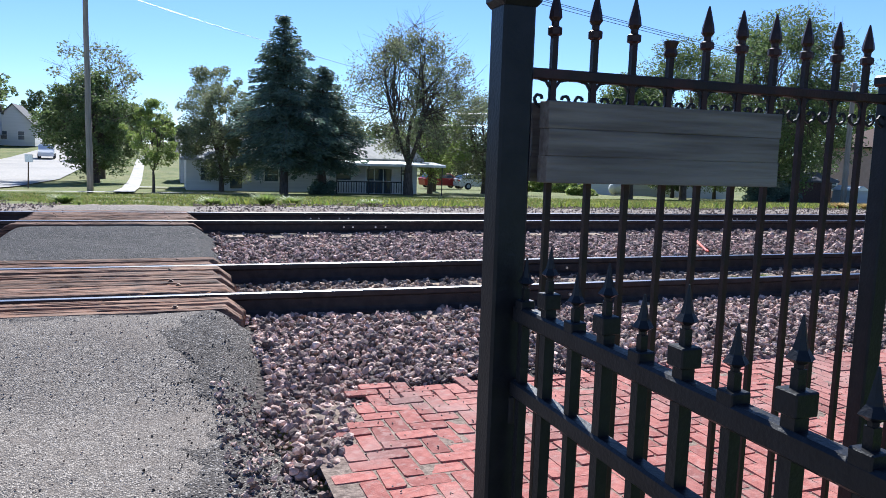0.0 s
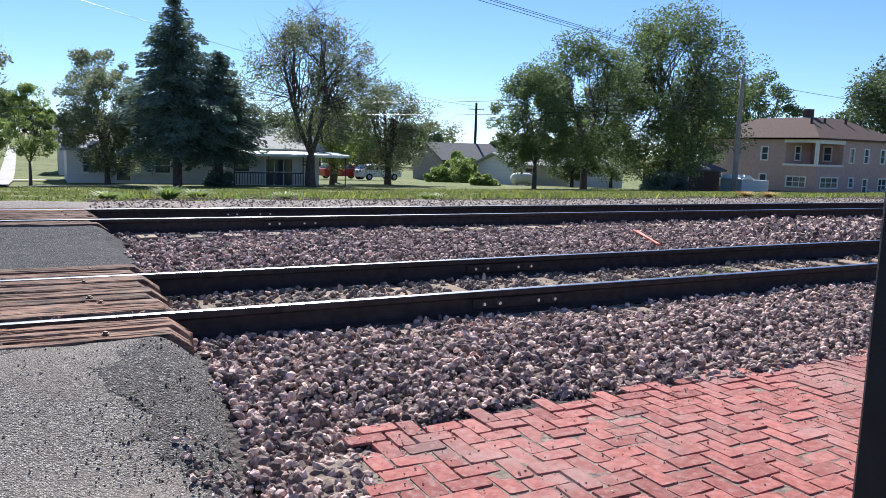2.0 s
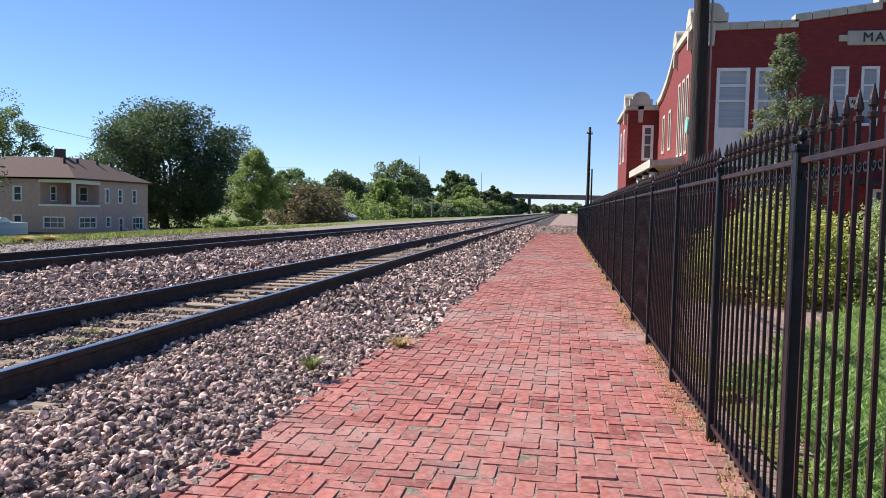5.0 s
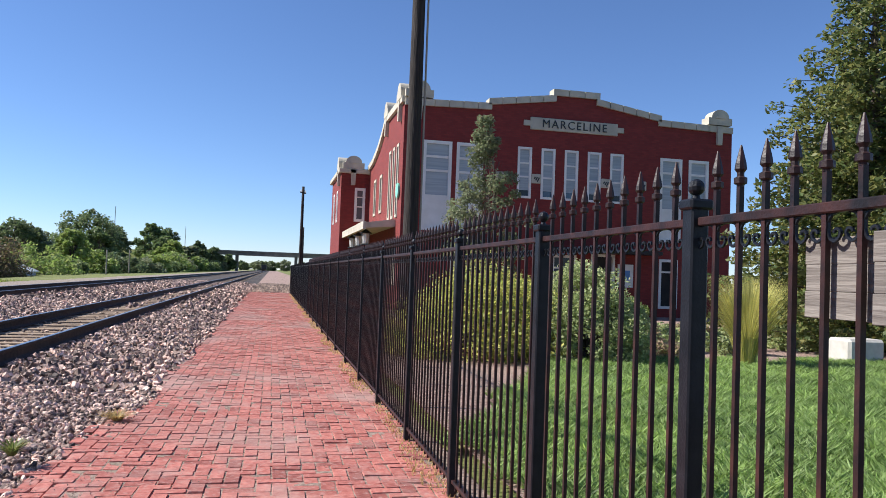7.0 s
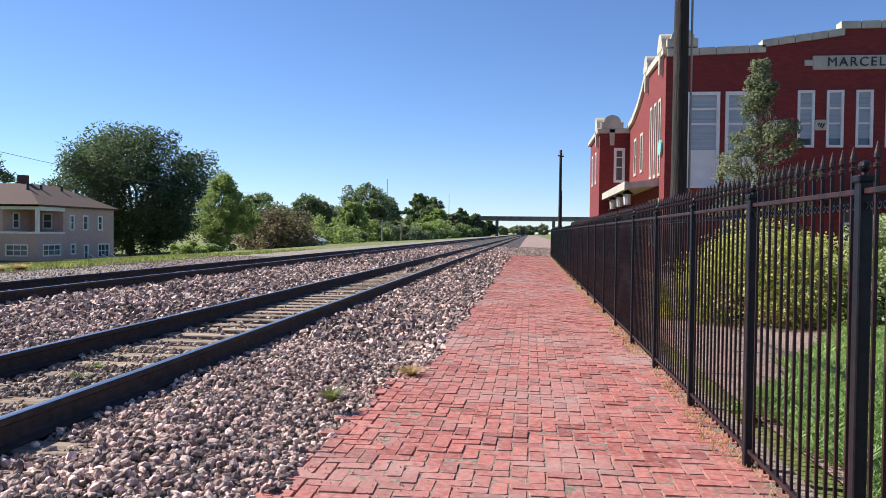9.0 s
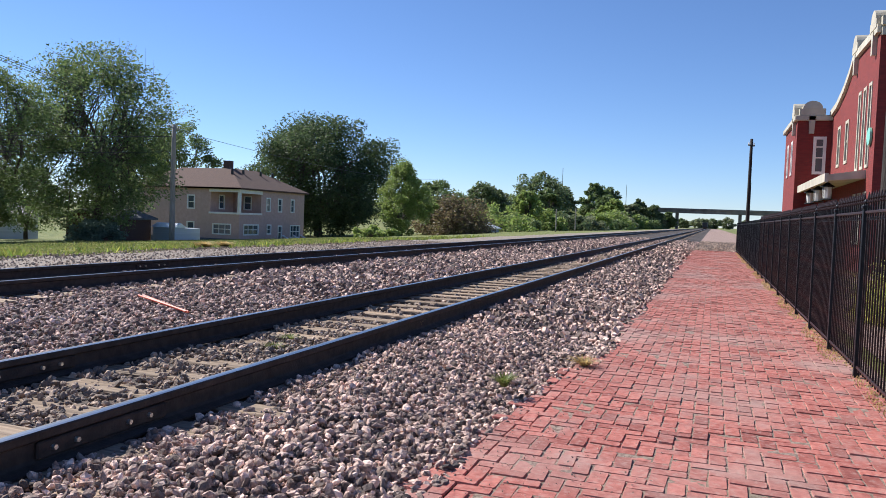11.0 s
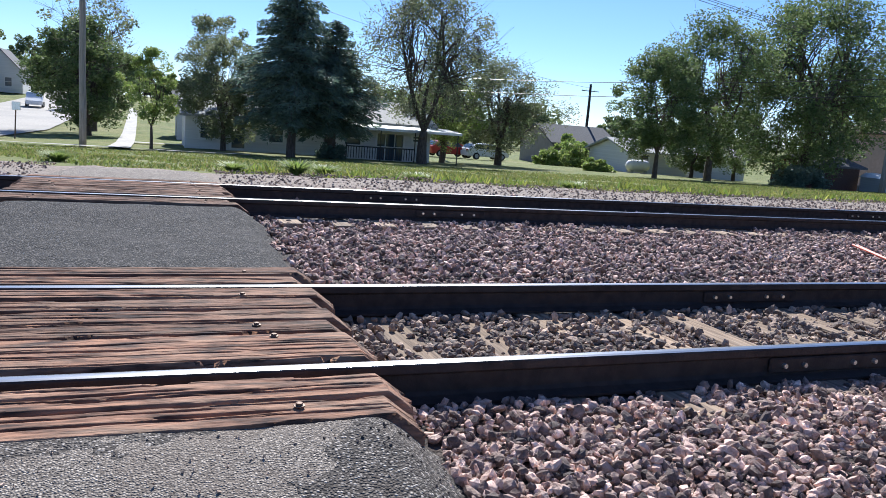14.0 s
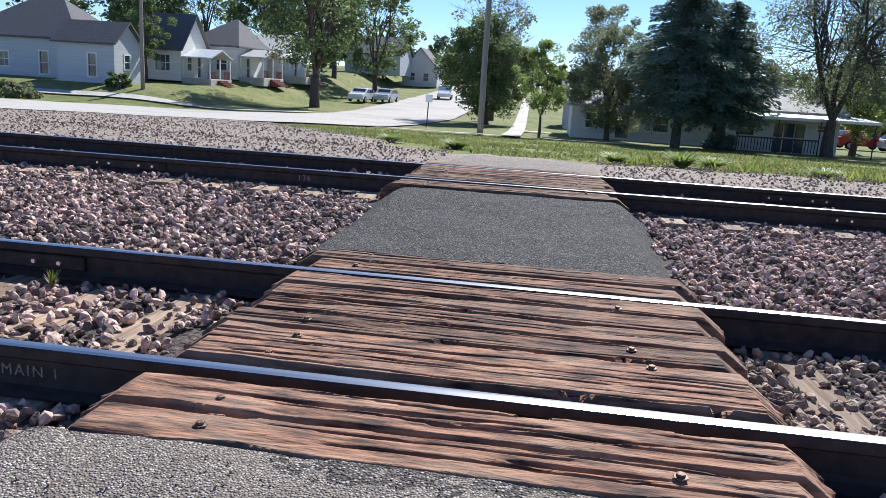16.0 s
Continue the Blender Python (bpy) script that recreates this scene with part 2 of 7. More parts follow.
M["old_wood"] = mat("old_wood", (0.12, 0.10, 0.088), (0.235, 0.205, 0.18), 5, 0.95, 0.5, 16, stain=(0.28, 0.25, 0.22), sscale=0.9, stretch=(0.6, 9, 9))
M["pole_wood"] = mat("pole_wood", (0.24, 0.21, 0.18), (0.36, 0.32, 0.28), 4, 0.9, 0.5, 14, stretch=(6, 6, 0.4))
M["dark_pole"] = mat("dark_pole", (0.012, 0.009, 0.008), (0.040, 0.030, 0.026), 5, 0.9, 0.9, 10, stretch=(6, 6, 0.35), dist=0.02)
M["bark"] = mat("bark", (0.06, 0.045, 0.035), (0.14, 0.11, 0.09), 6, 0.95, 0.8, 10, stretch=(4, 4, 0.6), dist=0.03)
M["red_brick"] = brick_wall("red_brick", (0.205, 0.031, 0.028), (0.275, 0.043, 0.037), (0.17, 0.04, 0.035))
M["terracotta"] = mat("cream_terracotta", (0.43, 0.39, 0.31), (0.57, 0.52, 0.42), 3, 0.7, 0.25, 30, stain=(0.27, 0.24, 0.19), sscale=1.5)
M["white_paint"] = mat("white_paint", (0.72, 0.71, 0.67), (0.80, 0.79, 0.76), 4, 0.6, 0.1, 40, stain=(0.60, 0.58, 0.53), sscale=1.0)
M["siding"] = mat("siding", (0.64, 0.63, 0.60), (0.74, 0.73, 0.70), 2, 0.7, 0.5, 6, stretch=(0.05, 0.05, 6), dist=0.02)
M["blue_siding"] = mat("blue_siding", (0.44, 0.47, 0.50), (0.52, 0.55, 0.58), 2, 0.7, 0.5, 6, stretch=(0.05, 0.05, 6), dist=0.02)
M["tan"] = mat("tan_stucco", (0.47, 0.315, 0.275), (0.54, 0.37, 0.325), 3, 0.9, 0.3, 30, stain=(0.40, 0.30, 0.25), sscale=0.4)
M["brown_roof"] = mat("brown_shingles", (0.078, 0.043, 0.035), (0.13, 0.075, 0.058), 10, 0.95, 0.5, 20, stain=(0.095, 0.06, 0.05), sscale=0.6)
M["grey_roof"] = mat("grey_shingles", (0.075, 0.075, 0.08), (0.14, 0.14, 0.145), 10, 0.9, 0.5, 20, stain=(0.11, 0.11, 0.115), sscale=0.6)
M["metal_roof"] = mat("metal_roof", (0.62, 0.64, 0.66), (0.75, 0.77, 0.79), 3, 0.4, 0.1, 20, metal=0.3)
M["pale_roof"] = mat("pale_shingles", (0.33, 0.33, 0.32), (0.45, 0.45, 0.44), 8, 0.9, 0.4, 20)
M["pane"] = glassy("pane")
M["blind"] = mat("blind", (0.30, 0.35, 0.38), (0.40, 0.45, 0.48), 2, 0.5, 0.2, 12, stretch=(0.2, 0.2, 8))
M["dark"] = mat("dark_interior", (0.012, 0.012, 0.013), (0.022, 0.021, 0.02), 3, 0.9, 0)
M["black"] = mat("black_paint", (0.015, 0.015, 0.016), (0.025, 0.025, 0.026), 9, 0.4, 0)
M["mulch"] = mat("mulch", (0.14, 0.085, 0.065), (0.46, 0.32, 0.27), 30, 0.95, 0.9, 40, stain=(0.30, 0.22, 0.17), sscale=1.2, dist=0.03)
M["leaf"] = leafy("leaf", (0.095, 0.15, 0.048), (0.155, 0.22, 0.075), tint=(0.22, 0.26, 0.11))
M["leaf_bright"] = leafy("leaf_bright", (0.18, 0.27, 0.06), (0.27, 0.36, 0.085), tint=(0.36, 0.39, 0.14))
M["leaf_dark"] = leafy("leaf_dark", (0.085, 0.135, 0.055), (0.135, 0.185, 0.078), tint=(0.20, 0.22, 0.10))
M["leaf_deep"] = leafy("leaf_deep", (0.050, 0.088, 0.036), (0.088, 0.130, 0.052), tint=(0.13, 0.16, 0.07))
M["leaf_grey"] = leafy("leaf_grey", (0.15, 0.19, 0.09), (0.22, 0.26, 0.13), tint=(0.27, 0.27, 0.16))
M["leaf_red"] = leafy("leaf_red", (0.15, 0.11, 0.065), (0.22, 0.15, 0.10), tint=(0.16, 0.17, 0.06))
M["leaf_yellow"] = leafy("leaf_yellow", (0.52, 0.49, 0.12), (0.64, 0.58, 0.16), tint=(0.36, 0.45, 0.12))
M["needle"] = leafy("needle", (0.095, 0.155, 0.125), (0.155, 0.225, 0.175), tint=(0.20, 0.25, 0.18))
M["straw"] = leafy("straw", (0.46, 0.33, 0.13), (0.58, 0.44, 0.20))
M["weed_yellow"] = leafy("weed_yellow", (0.24, 0.26, 0.05), (0.36, 0.36, 0.09), tint=(0.14, 0.24, 0.05))
for key, c in (("car_white", (0.75, 0.76, 0.77)), ("car_red", (0.42, 0.03, 0.03)), ("car_silver", (0.45, 0.47, 0.49)), ("car_dark", (0.03, 0.032, 0.04)), ("blue_paint", (0.10, 0.25, 0.55)), ("teal_paint", (0.22, 0.55, 0.42)), ("red_paint", (0.16, 0.035, 0.03))):
    M[key] = mat(key, c, tuple(v * 1.08 for v in c), 3, 0.3, 0)
M["crumb"] = mat("asphalt_crumb", (0.04, 0.032, 0.026), (0.13, 0.105, 0.085), 30, 0.95, 0.2, 90, island=0.5)
M["leaf_pale"] = leafy("leaf_pale", (0.40, 0.44, 0.20), (0.56, 0.58, 0.30), tint=(0.26, 0.34, 0.12))
M["bed_plant"] = leafy("bed_plant", (0.46, 0.30, 0.22), (0.55, 0.42, 0.30), tint=(0.28, 0.36, 0.13))
M["asphalt_edge"] = aggregate("broken_asphalt", ((0.04, 0.033, 0.028), (0.14, 0.118, 0.098), (0.24, 0.21, 0.178), (0.48, 0.43, 0.38), (0.09, 0.075, 0.063)), 105, (0.09, 0.072, 0.058), 2.0, 0.55, 0.008)
M["bridge_concrete"] = mat("bridge_concrete", (0.14, 0.125, 0.11), (0.24, 0.215, 0.19), 0.4, 0.9, 0.2, 5, stain=(0.11, 0.10, 0.09), sscale=0.1)
M["tyre"] = mat("tyre", (0.015, 0.015, 0.015), (0.03, 0.03, 0.03), 20, 0.9, 0.2)


# ---------- building blocks ----------
def link_mesh(name, me, material, parent=None, label=""):
    ob = new(name, me)
    for mm in (material if isinstance(material, (list, tuple)) else [material]):
        me.materials.append(mm)
    if parent:
        ob.parent = parent
    if label:
        ob["label"] = label
    return ob


def part(name, bm, material, parent=None, label="", smooth=False):
    me = bpy.data.meshes.new(name)
    bmesh.ops.recalc_face_normals(bm, faces=bm.faces)
    for f in bm.faces:
        f.smooth = smooth
    bm.to_mesh(me)
    bm.free()
    return link_mesh(name, me, material, parent, label)


def arrays(name, verts, faces, material, parent=None, label=""):
    """A mesh from numpy arrays whose faces all have the same number of corners."""
    me = bpy.data.meshes.new(name)
    k = faces.shape[1]
    me.vertices.add(len(verts))
    me.vertices.foreach_set("co", np.asarray(verts, dtype=np.float32).ravel())
    me.loops.add(faces.size)
    me.loops.foreach_set("vertex_index", faces.astype(np.int32).ravel())
    me.polygons.add(len(faces))
    me.polygons.foreach_set("loop_start", (np.arange(len(faces)) * k).astype(np.int32))
    me.polygons.foreach_set("use_smooth", np.zeros(len(faces), dtype=bool))
    me.update(calc_edges=True)
    me.validate()
    return link_mesh(name, me, material, parent, label)


def thing(name, x, y, z, label, category, rz=0, group="", kind=""):
    e = new(name)
    e.empty_display_size = 0.1
    e.matrix_basis = pose(x, y, z, 0, 0, rz)
    return tagged(e, label, category, group, kind)


def box(bm, x0, x1, y0, y1, z0, z1, m=None):
    vs = [bm.verts.new((x, y, z)) for z in (z0, z1) for y in (y0, y1) for x in (x0, x1)]
    if m is not None:
        for v in vs:
            v.co = m @ v.co
    for q in ((0, 2, 3, 1), (4, 5, 7, 6), (0, 1, 5, 4), (2, 6, 7, 3), (0, 4, 6, 2), (1, 3, 7, 5)):
        bm.faces.new([vs[i] for i in q])
    return vs


def bevelled(bm, x0, x1, y0, y1, z0, z1, r=0.01, m=None):
    b2 = bmesh.new()
    box(b2, x0, x1, y0, y1, z0, z1)
    bmesh.ops.bevel(b2, geom=b2.edges[:], offset=r, segments=1, affect="EDGES")
    me = bpy.data.meshes.new("tmp")
    if m is not None:
        b2.transform(m)
    b2.to_mesh(me)
    b2.free()
    bm.from_mesh(me)
    bpy.data.meshes.remove(me)


def tube(bm, p0, p1, r0, r1=None, seg=8, caps=True):
    p0, p1 = Vector(p0), Vector(p1)
    r1 = r0 if r1 is None else r1
    d = (p1 - p0).normalized()
    a = d.orthogonal().normalized()
    b = d.cross(a)
    rings = []
    for p, r in ((p0, r0), (p1, r1)):
        rings.append([bm.verts.new(p + (a * math.cos(2 * math.pi * i / seg) + b * math.sin(2 * math.pi * i / seg)) * r) for i in range(seg)])
    for i in range(seg):
        j = (i + 1) % seg
        bm.faces.new((rings[0][i], rings[0][j], rings[1][j], rings[1][i]))
    if caps:
        bm.faces.new(rings[0][::-1]), bm.faces.new(rings[1])


def lathe(bm, profile, x=0, y=0, seg=10):
    """profile: (radius, z) from below upwards."""
    rings = []
    for r, z in profile:
        rings.append([bm.verts.new((x + r * math.cos(2 * math.pi * i / seg), y + r * math.sin(2 * math.pi * i / seg), z)) for i in range(seg)])
    for p, q in zip(rings, rings[1:]):
        for i in range(seg):
            j = (i + 1) % seg
            bm.faces.new((p[i], p[j], q[j], q[i]))
    bm.faces.new(rings[0][::-1]), bm.faces.new(rings[-1])


def prism(bm, outline, axis, lo, hi):
    """A flat outline of (u, v) pairs pushed from lo to hi along x or y."""
    put = (lambda u, v, w: (w, u, v)) if axis == "x" else (lambda u, v, w: (u, w, v))
    a = [bm.verts.new(put(u, v, lo)) for u, v in outline]
    b = [bm.verts.new(put(u, v, hi)) for u, v in outline]
    bm.faces.new(a), bm.faces.new(b[::-1])
    for i in range(len(a)):
        j = (i + 1) % len(a)
        bm.faces.new((a[i], b[i], b[j], a[j]))


def smoothstep(a, b, x):
    t = np.clip((np.asarray(x, dtype=float) - a) / (b - a), 0, 1)
    return t * t * (3 - 2 * t)


def wavy(x, y, s=1.0, seed=0.0):
    """Cheap smooth unevenness for numpy arrays, about -1 to 1."""
    return (np.sin(x * 1.7 * s + seed) * np.cos(y * 2.3 * s + seed * 1.3) + np.sin(x * 4.1 * s + y * 3.3 * s + seed * 2.1) * 0.6 + np.sin(y * 7.3 * s - x * 5.9 * s + seed) * 0.35) / 1.95


# ---------- the ground ----------
def land(x, y):
    """Height of the open land: level by the station, falling beyond the tracks, rising again towards the far street."""
    x, y = np.asarray(x, dtype=float), np.asarray(y, dtype=float)
    fall = -0.30 + 0.17 * smoothstep(5, 8, y) - 0.046 * np.clip(y - 11, 0, 25) - 0.03 * np.clip(y - 36, 0, 26)
    fall = fall - 0.5 * smoothstep(30, 60, x) * (1 - smoothstep(80, 120, x)) * smoothstep(20, 36, y)
    fall = fall + 0.9 * smoothstep(100, 140, x) * smoothstep(20, 50, y)
    u = np.clip(y - 45, 0, 110)
    rise = (0.018 * u + 0.00015 * u * u) * (1 - smoothstep(4, 22, x))
    rise = rise + (1.0 + 0.03 * np.clip(y - 45, 0, 40)) * smoothstep(-24, -31, x) * smoothstep(47, 55, y)
    return fall + rise + 0.03 * wavy(x, y, 0.25) * smoothstep(9, 12, y)


def bed(x, y):
    """Height of the ballast under the loose stones."""
    x, y = np.asarray(x, dtype=float), np.asarray(y, dtype=float)
    z = -0.205 - 0.11 * smoothstep(-0.75, -1.75, y)
    z = z - 0.05 * smoothstep(6, 12, x) * smoothstep(-0.2, 0.0, y) * (1 - smoothstep(1.4, 1.6, y))
    z = z + 0.045 * smoothstep(1.7, 2.6, y) * (1 - smoothstep(4.2, 5.2, y)) + 0.055 * smoothstep(4.6, 5.4, y)
    z = z - 0.06 * smoothstep(8.6, 9.6, y)
    return z + 0.025 * wavy(x, y, 0.8, 2.0)


def sheet(name, xs, ys, height, material, label="", category="", kind="structure"):
    gx, gy = np.meshgrid(xs, ys)
    v = np.stack([gx.ravel(), gy.ravel(), height(gx, gy).ravel()], 1)
    nx, ny = len(xs), len(ys)
    i = (np.arange(ny - 1)[:, None] * nx + np.arange(nx - 1)[None]).ravel()
    ob = arrays(name, v, np.stack([i, i + 1, i + nx + 1, i + nx], 1), material)
    for p in ob.data.polygons:
        p.use_smooth = True
    return tagged(ob, label, category, "", kind)


def spread(lo, hi, near_lo, near_hi, step, grow=1.35):
    out = list(np.arange(near_lo, near_hi + 1e-6, step))
    s, p = step, out[-1]
    while p < hi:
        s *= grow
        p = min(p + s, hi)
        out.append(p)
    s, p = step, out[0]
    while p > lo:
        s *= grow
        p = max(p - s, lo)
        out.insert(0, p)
    return np.array(out)


sheet("ground", spread(-2500, 2500, -60, 110, 1.5), spread(-2500, 2500, -30, 110, 1.5), lambda x, y: land(x, y) - 0.05, M["grass"],
      "mown grass land, green with dry yellow patches, falling gently beyond the tracks", "ground")
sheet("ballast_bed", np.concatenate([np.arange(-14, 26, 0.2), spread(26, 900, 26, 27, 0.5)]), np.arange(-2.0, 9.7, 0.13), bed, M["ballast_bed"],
      "bed of crushed stone ballast under the two tracks, painted near-black as shade between stones", "ballast")

# crossing path: light worn asphalt up to the planks, dark new asphalt between the tracks
PATH_L, PATH_R = -1.42, 0.98


def ramp_height(x, y):
    z = -0.018 - 0.242 * smoothstep(-0.55, -2.0, y)
    edge = np.maximum(smoothstep(0.75, 1.12, x), 1 - smoothstep(-1.75, -1.35, x) * smoothstep(-2.4, -0.5, y) - (1 - smoothstep(-2.4, -0.5, y)) * smoothstep(-3.2, -2.6, x))
    return z - 0.16 * np.clip(edge, 0, 1) * smoothstep(-4.0, -0.6, y) - 0.05 * np.clip(edge, 0, 1) + 0.007 * wavy(x, y, 2.0) + 0.004 * wavy(x, y, 7.0, 4.0)


sheet("path", np.arange(-3.6, 1.2, 0.05), np.arange(-12, -0.54, 0.05), ramp_height, M["asphalt"],
      "worn grey asphalt path with loose grit leading up to the crossing", "path")


def middle_height(x, y):
    edge = np.maximum(smoothstep(0.72, 1.12, x), 1 - smoothstep(-1.66, -1.28, x))
    return -0.012 + 0.055 * smoothstep(3.6, 4.8, y) - 0.2 * edge + 0.006 * wavy(x, y, 2.0, 1.0) + 0.004 * wavy(x, y, 8.0, 4.0)


# dark crumbling stretch along the side of the path and a strip before the planks
def edge_patch(x, y):
    lim = 0.60 + 0.16 * wavy(x, y, 1.3) + 0.10 * wavy(x, y, 4.1, 2.0) + 0.06 * wavy(x, y, 11.0, 3.0)
    side = smoothstep(lim - 0.08, lim + 0.05, x)
    front = 0.7 * (wavy(x, y, 1.1, 2.0) > 0.1) * smoothstep(-0.80, -0.64, y + 0.14 * wavy(x, y, 2.7, 1.0) + 0.07 * wavy(x, y, 9.0))
    return ramp_height(x, y) - 0.012 + 0.0175 * np.maximum(side, front)


sheet("path", np.arange(-1.6, 1.1, 0.025), np.arange(-4.2, -0.54, 0.025), edge_patch, M["asphalt_edge"], "dark broken asphalt along the side of the path", "path")
sheet("path", np.arange(-1.85, 1.35, 0.05), np.arange(2.08, 4.86, 0.05), middle_height, M["asphalt_dark"],
      "fresh dark asphalt between the two tracks of the crossing", "path")


def far_height(x, y):
    edge = np.maximum(smoothstep(0.6, 1.1, x), 1 - smoothstep(-1.75, -1.2, x))
    return 0.03 - 0.14 * smoothstep(7.6, 11.0, y) - 0.2 * edge - 0.12 * smoothstep(10.6, 11.5, y) + 0.006 * wavy(x, y, 2.0, 1.0)


sheet("path", np.arange(-2.1, 1.5, 0.08), np.arange(7.3, 11.6, 0.08), far_height, M["asphalt"],
      "worn grey asphalt ramp beyond the far track, sinking into the grass", "path")


# gravel verge, cross street, street, pavement
sheet("gravel_verge", spread(46.5, 600, 46.5, 60, 0.6), np.arange(-8.0, -1.6, 0.4), lambda x, y: -0.315 + 0.02 * wavy(x, y, 0.9), M["mulch"], "pale gravel ground beyond the end of the bricks", "gravel")

def over(dz):
    return lambda x, y: land(x, y) + dz


sheet("gravel_verge", np.arange(-60, 400, 1.0), np.arange(8.4, 12.4, 0.4), lambda x, y: land(x, y) + 0.03 - 0.14 * smoothstep(10.6, 11.6, y + 0.5 * wavy(x, y, 0.7) + 0.25 * wavy(x, y, 2.1)), M["gravel"],
      "strip of fine grey gravel between ballast and grass", "gravel")


def apron_height(x, y):
    lim = -2.2 - 0.58 * (y - 13) + 0.8 * wavy(x, y, 0.4)
    return land(x, y) + 0.012 - 0.3 * smoothstep(lim - 1.0, lim + 1.0, x)


sheet("gravel_verge", np.arange(-60, 2, 0.6), np.arange(10.4, 31.2, 0.6), apron_height, M["gravel"], "bare gravel ground beside the far track", "gravel")


def street(name, points, width, material, dz, label, category, step=1.0):
    """A strip along a line on the land."""
    pts = [Vector(p) for p in points]
    rows = []
    for p, q in zip(pts, pts[1:]):
        k = max(1, int((q - p).length / step))
        rows += [p.lerp(q, i / k) for i in range(k)]
    rows.append(pts[-1])
    vs = []
    cross = max(2, int(width / 1.0))
    for i, p in enumerate(rows):
        d = (rows[min(i + 1, len(rows) - 1)] - rows[max(i - 1, 0)]).normalized()
        s = Vector((-d.y, d.x))
        for j in range(cross + 1):
            c = p + s * (j / cross - 0.5) * width
            vs.append((c.x, c.y, float(land(c.x, c.y)) + dz))
    k = cross + 1
    fs = np.array([(a * k + b, a * k + b + 1, (a + 1) * k + b + 1, (a + 1) * k + b) for a in range(len(rows) - 1) for b in range(cross)])
    return tagged(arrays(name, np.array(vs), fs, material), label, category, "", "structure")




def junction(near, far, material, dz, label):
    """A paved sheet between two kerb lines that run side by side."""
    rows = []
    for k in range(len(near) - 1):
        for i in range(8):
            rows.append((Vector(near[k]).lerp(Vector(near[k + 1]), i / 8), Vector(far[k]).lerp(Vector(far[k + 1]), i / 8)))
    rows.append((Vector(near[-1]), Vector(far[-1])))
    vs = []
    for p, q in rows:
        for j in range(13):
            c = p.lerp(q, j / 12)
            vs.append((c.x, c.y, float(land(c.x, c.y)) + dz))
    fs = np.array([(a * 13 + b, a * 13 + b + 1, a * 13 + b + 14, a * 13 + b + 13) for a in range(len(rows) - 1) for b in range(12)])
    return tagged(arrays("road", np.array(vs), fs, material), label, "road", "", "structure")


junction(((-70, 11.8), (-34, 12.6), (-22, 16.0), (-16.4, 21.5), (-11.8, 30.0), (-8.6, 39.0), (-7.9, 58.0)),
         ((-120, 34), (-70, 36.5), (-46, 38.5), (-31, 42.0), (-22, 46.0), (-18.2, 51.0), (-17.4, 58.0)), M["road"], 0.03, "pale worn street bending down to the railway")
street("road", ((-12.6, 57.8), (-13, 110), (-14, 220)), 9.5, M["road"], 0.035, "pale worn residential street climbing away between houses", "road")
street("sidewalk", ((-1.75, 34), (-2.0, 50), (-3.4, 110)), 1.0, M["concrete"], 0.05, "pale concrete sidewalk through the lawn", "sidewalk")
street("sidewalk", ((-9, 35.5), (-1.7, 35), (4, 34)), 1.1, M["concrete"], 0.04, "pale concrete sidewalk crossing the lawn", "sidewalk")
street("sidewalk", ((-1.6, 47), (6, 46.5)), 0.9, M["concrete"], 0.05, "pale concrete garden path to a house", "sidewalk")
street("sidewalk", ((-60, 50), (-22, 50.5), (-18.5, 56)), 1.2, M["concrete"], 0.05, "pale concrete sidewalk in front of the houses", "sidewalk")

# ---------- tracks ----------
def rail_mesh(x0, x1, z):
    """Rail: foot, web and head; the head's top is polished."""
    half = [(0.076, -0.186), (0.076, -0.174), (0.022, -0.158), (0.0095, -0.140), (0.0095, -0.062), (0.0365, -0.044), (0.0365, -0.010), (0.030, -0.003), (0.012, 0.0)]
    prof = half + [(-y, h) for y, h in half[::-1]]
    xs = np.concatenate([np.arange(x0, 40, 1.0), spread(40, x1, 40, 41, 1.0)]) if x1 > 41 else np.array([x0, x1])
    k = len(prof)
    v = np.array([(x, y + 0.004 * math.sin(x * 0.9) * (x > 5), h + z) for x in xs for y, h in prof])
    f = np.array([(i * k + j, i * k + (j + 1) % k, (i + 1) * k + (j + 1) % k, (i + 1) * k + j) for i in range(len(xs) - 1) for j in range(k)])
    return v, f, k


tie_me = bpy.data.meshes.new("tie")
bm = bmesh.new()
bevelled(bm, -0.115, 0.115, -1.3, 1.3, -0.17, 0.0, 0.012)
for v in bm.verts:
    v.co.z += 0.006 * noise.noise(v.co * 5)
bm.to_mesh(tie_me)
bm.free()
tie_me.materials.append(M["tie"])
# Bright heads stand in for light showing through holes in the rail web.
lit_bolt_hole_me = bpy.data.meshes.new("lit_bolt_hole")
bm = bmesh.new()
tube(bm, (0, 0, 0), (0, -0.022, 0), 0.016, 0.014, 6)
bm.to_mesh(lit_bolt_hole_me)
bm.free()
lit_bolt_hole_me.materials.append(M["bright_steel"])
bar_me = bpy.data.meshes.new("joint_bar")
bm = bmesh.new()
bevelled(bm, -0.45, 0.45, -0.022, 0.0, -0.045, 0.04, 0.008)
bm.to_mesh(bar_me)
bm.free()
bar_me.materials.append(M["rail_side"])


def child(name, me, parent, x, y, z, rz=0, rx=0, ry=0, label=""):
    ob = new(name, me)
    ob.parent = parent
    ob.matrix_basis = pose(x, y, z, rx, ry, rz)
    if label:
        ob["label"] = label
    return ob


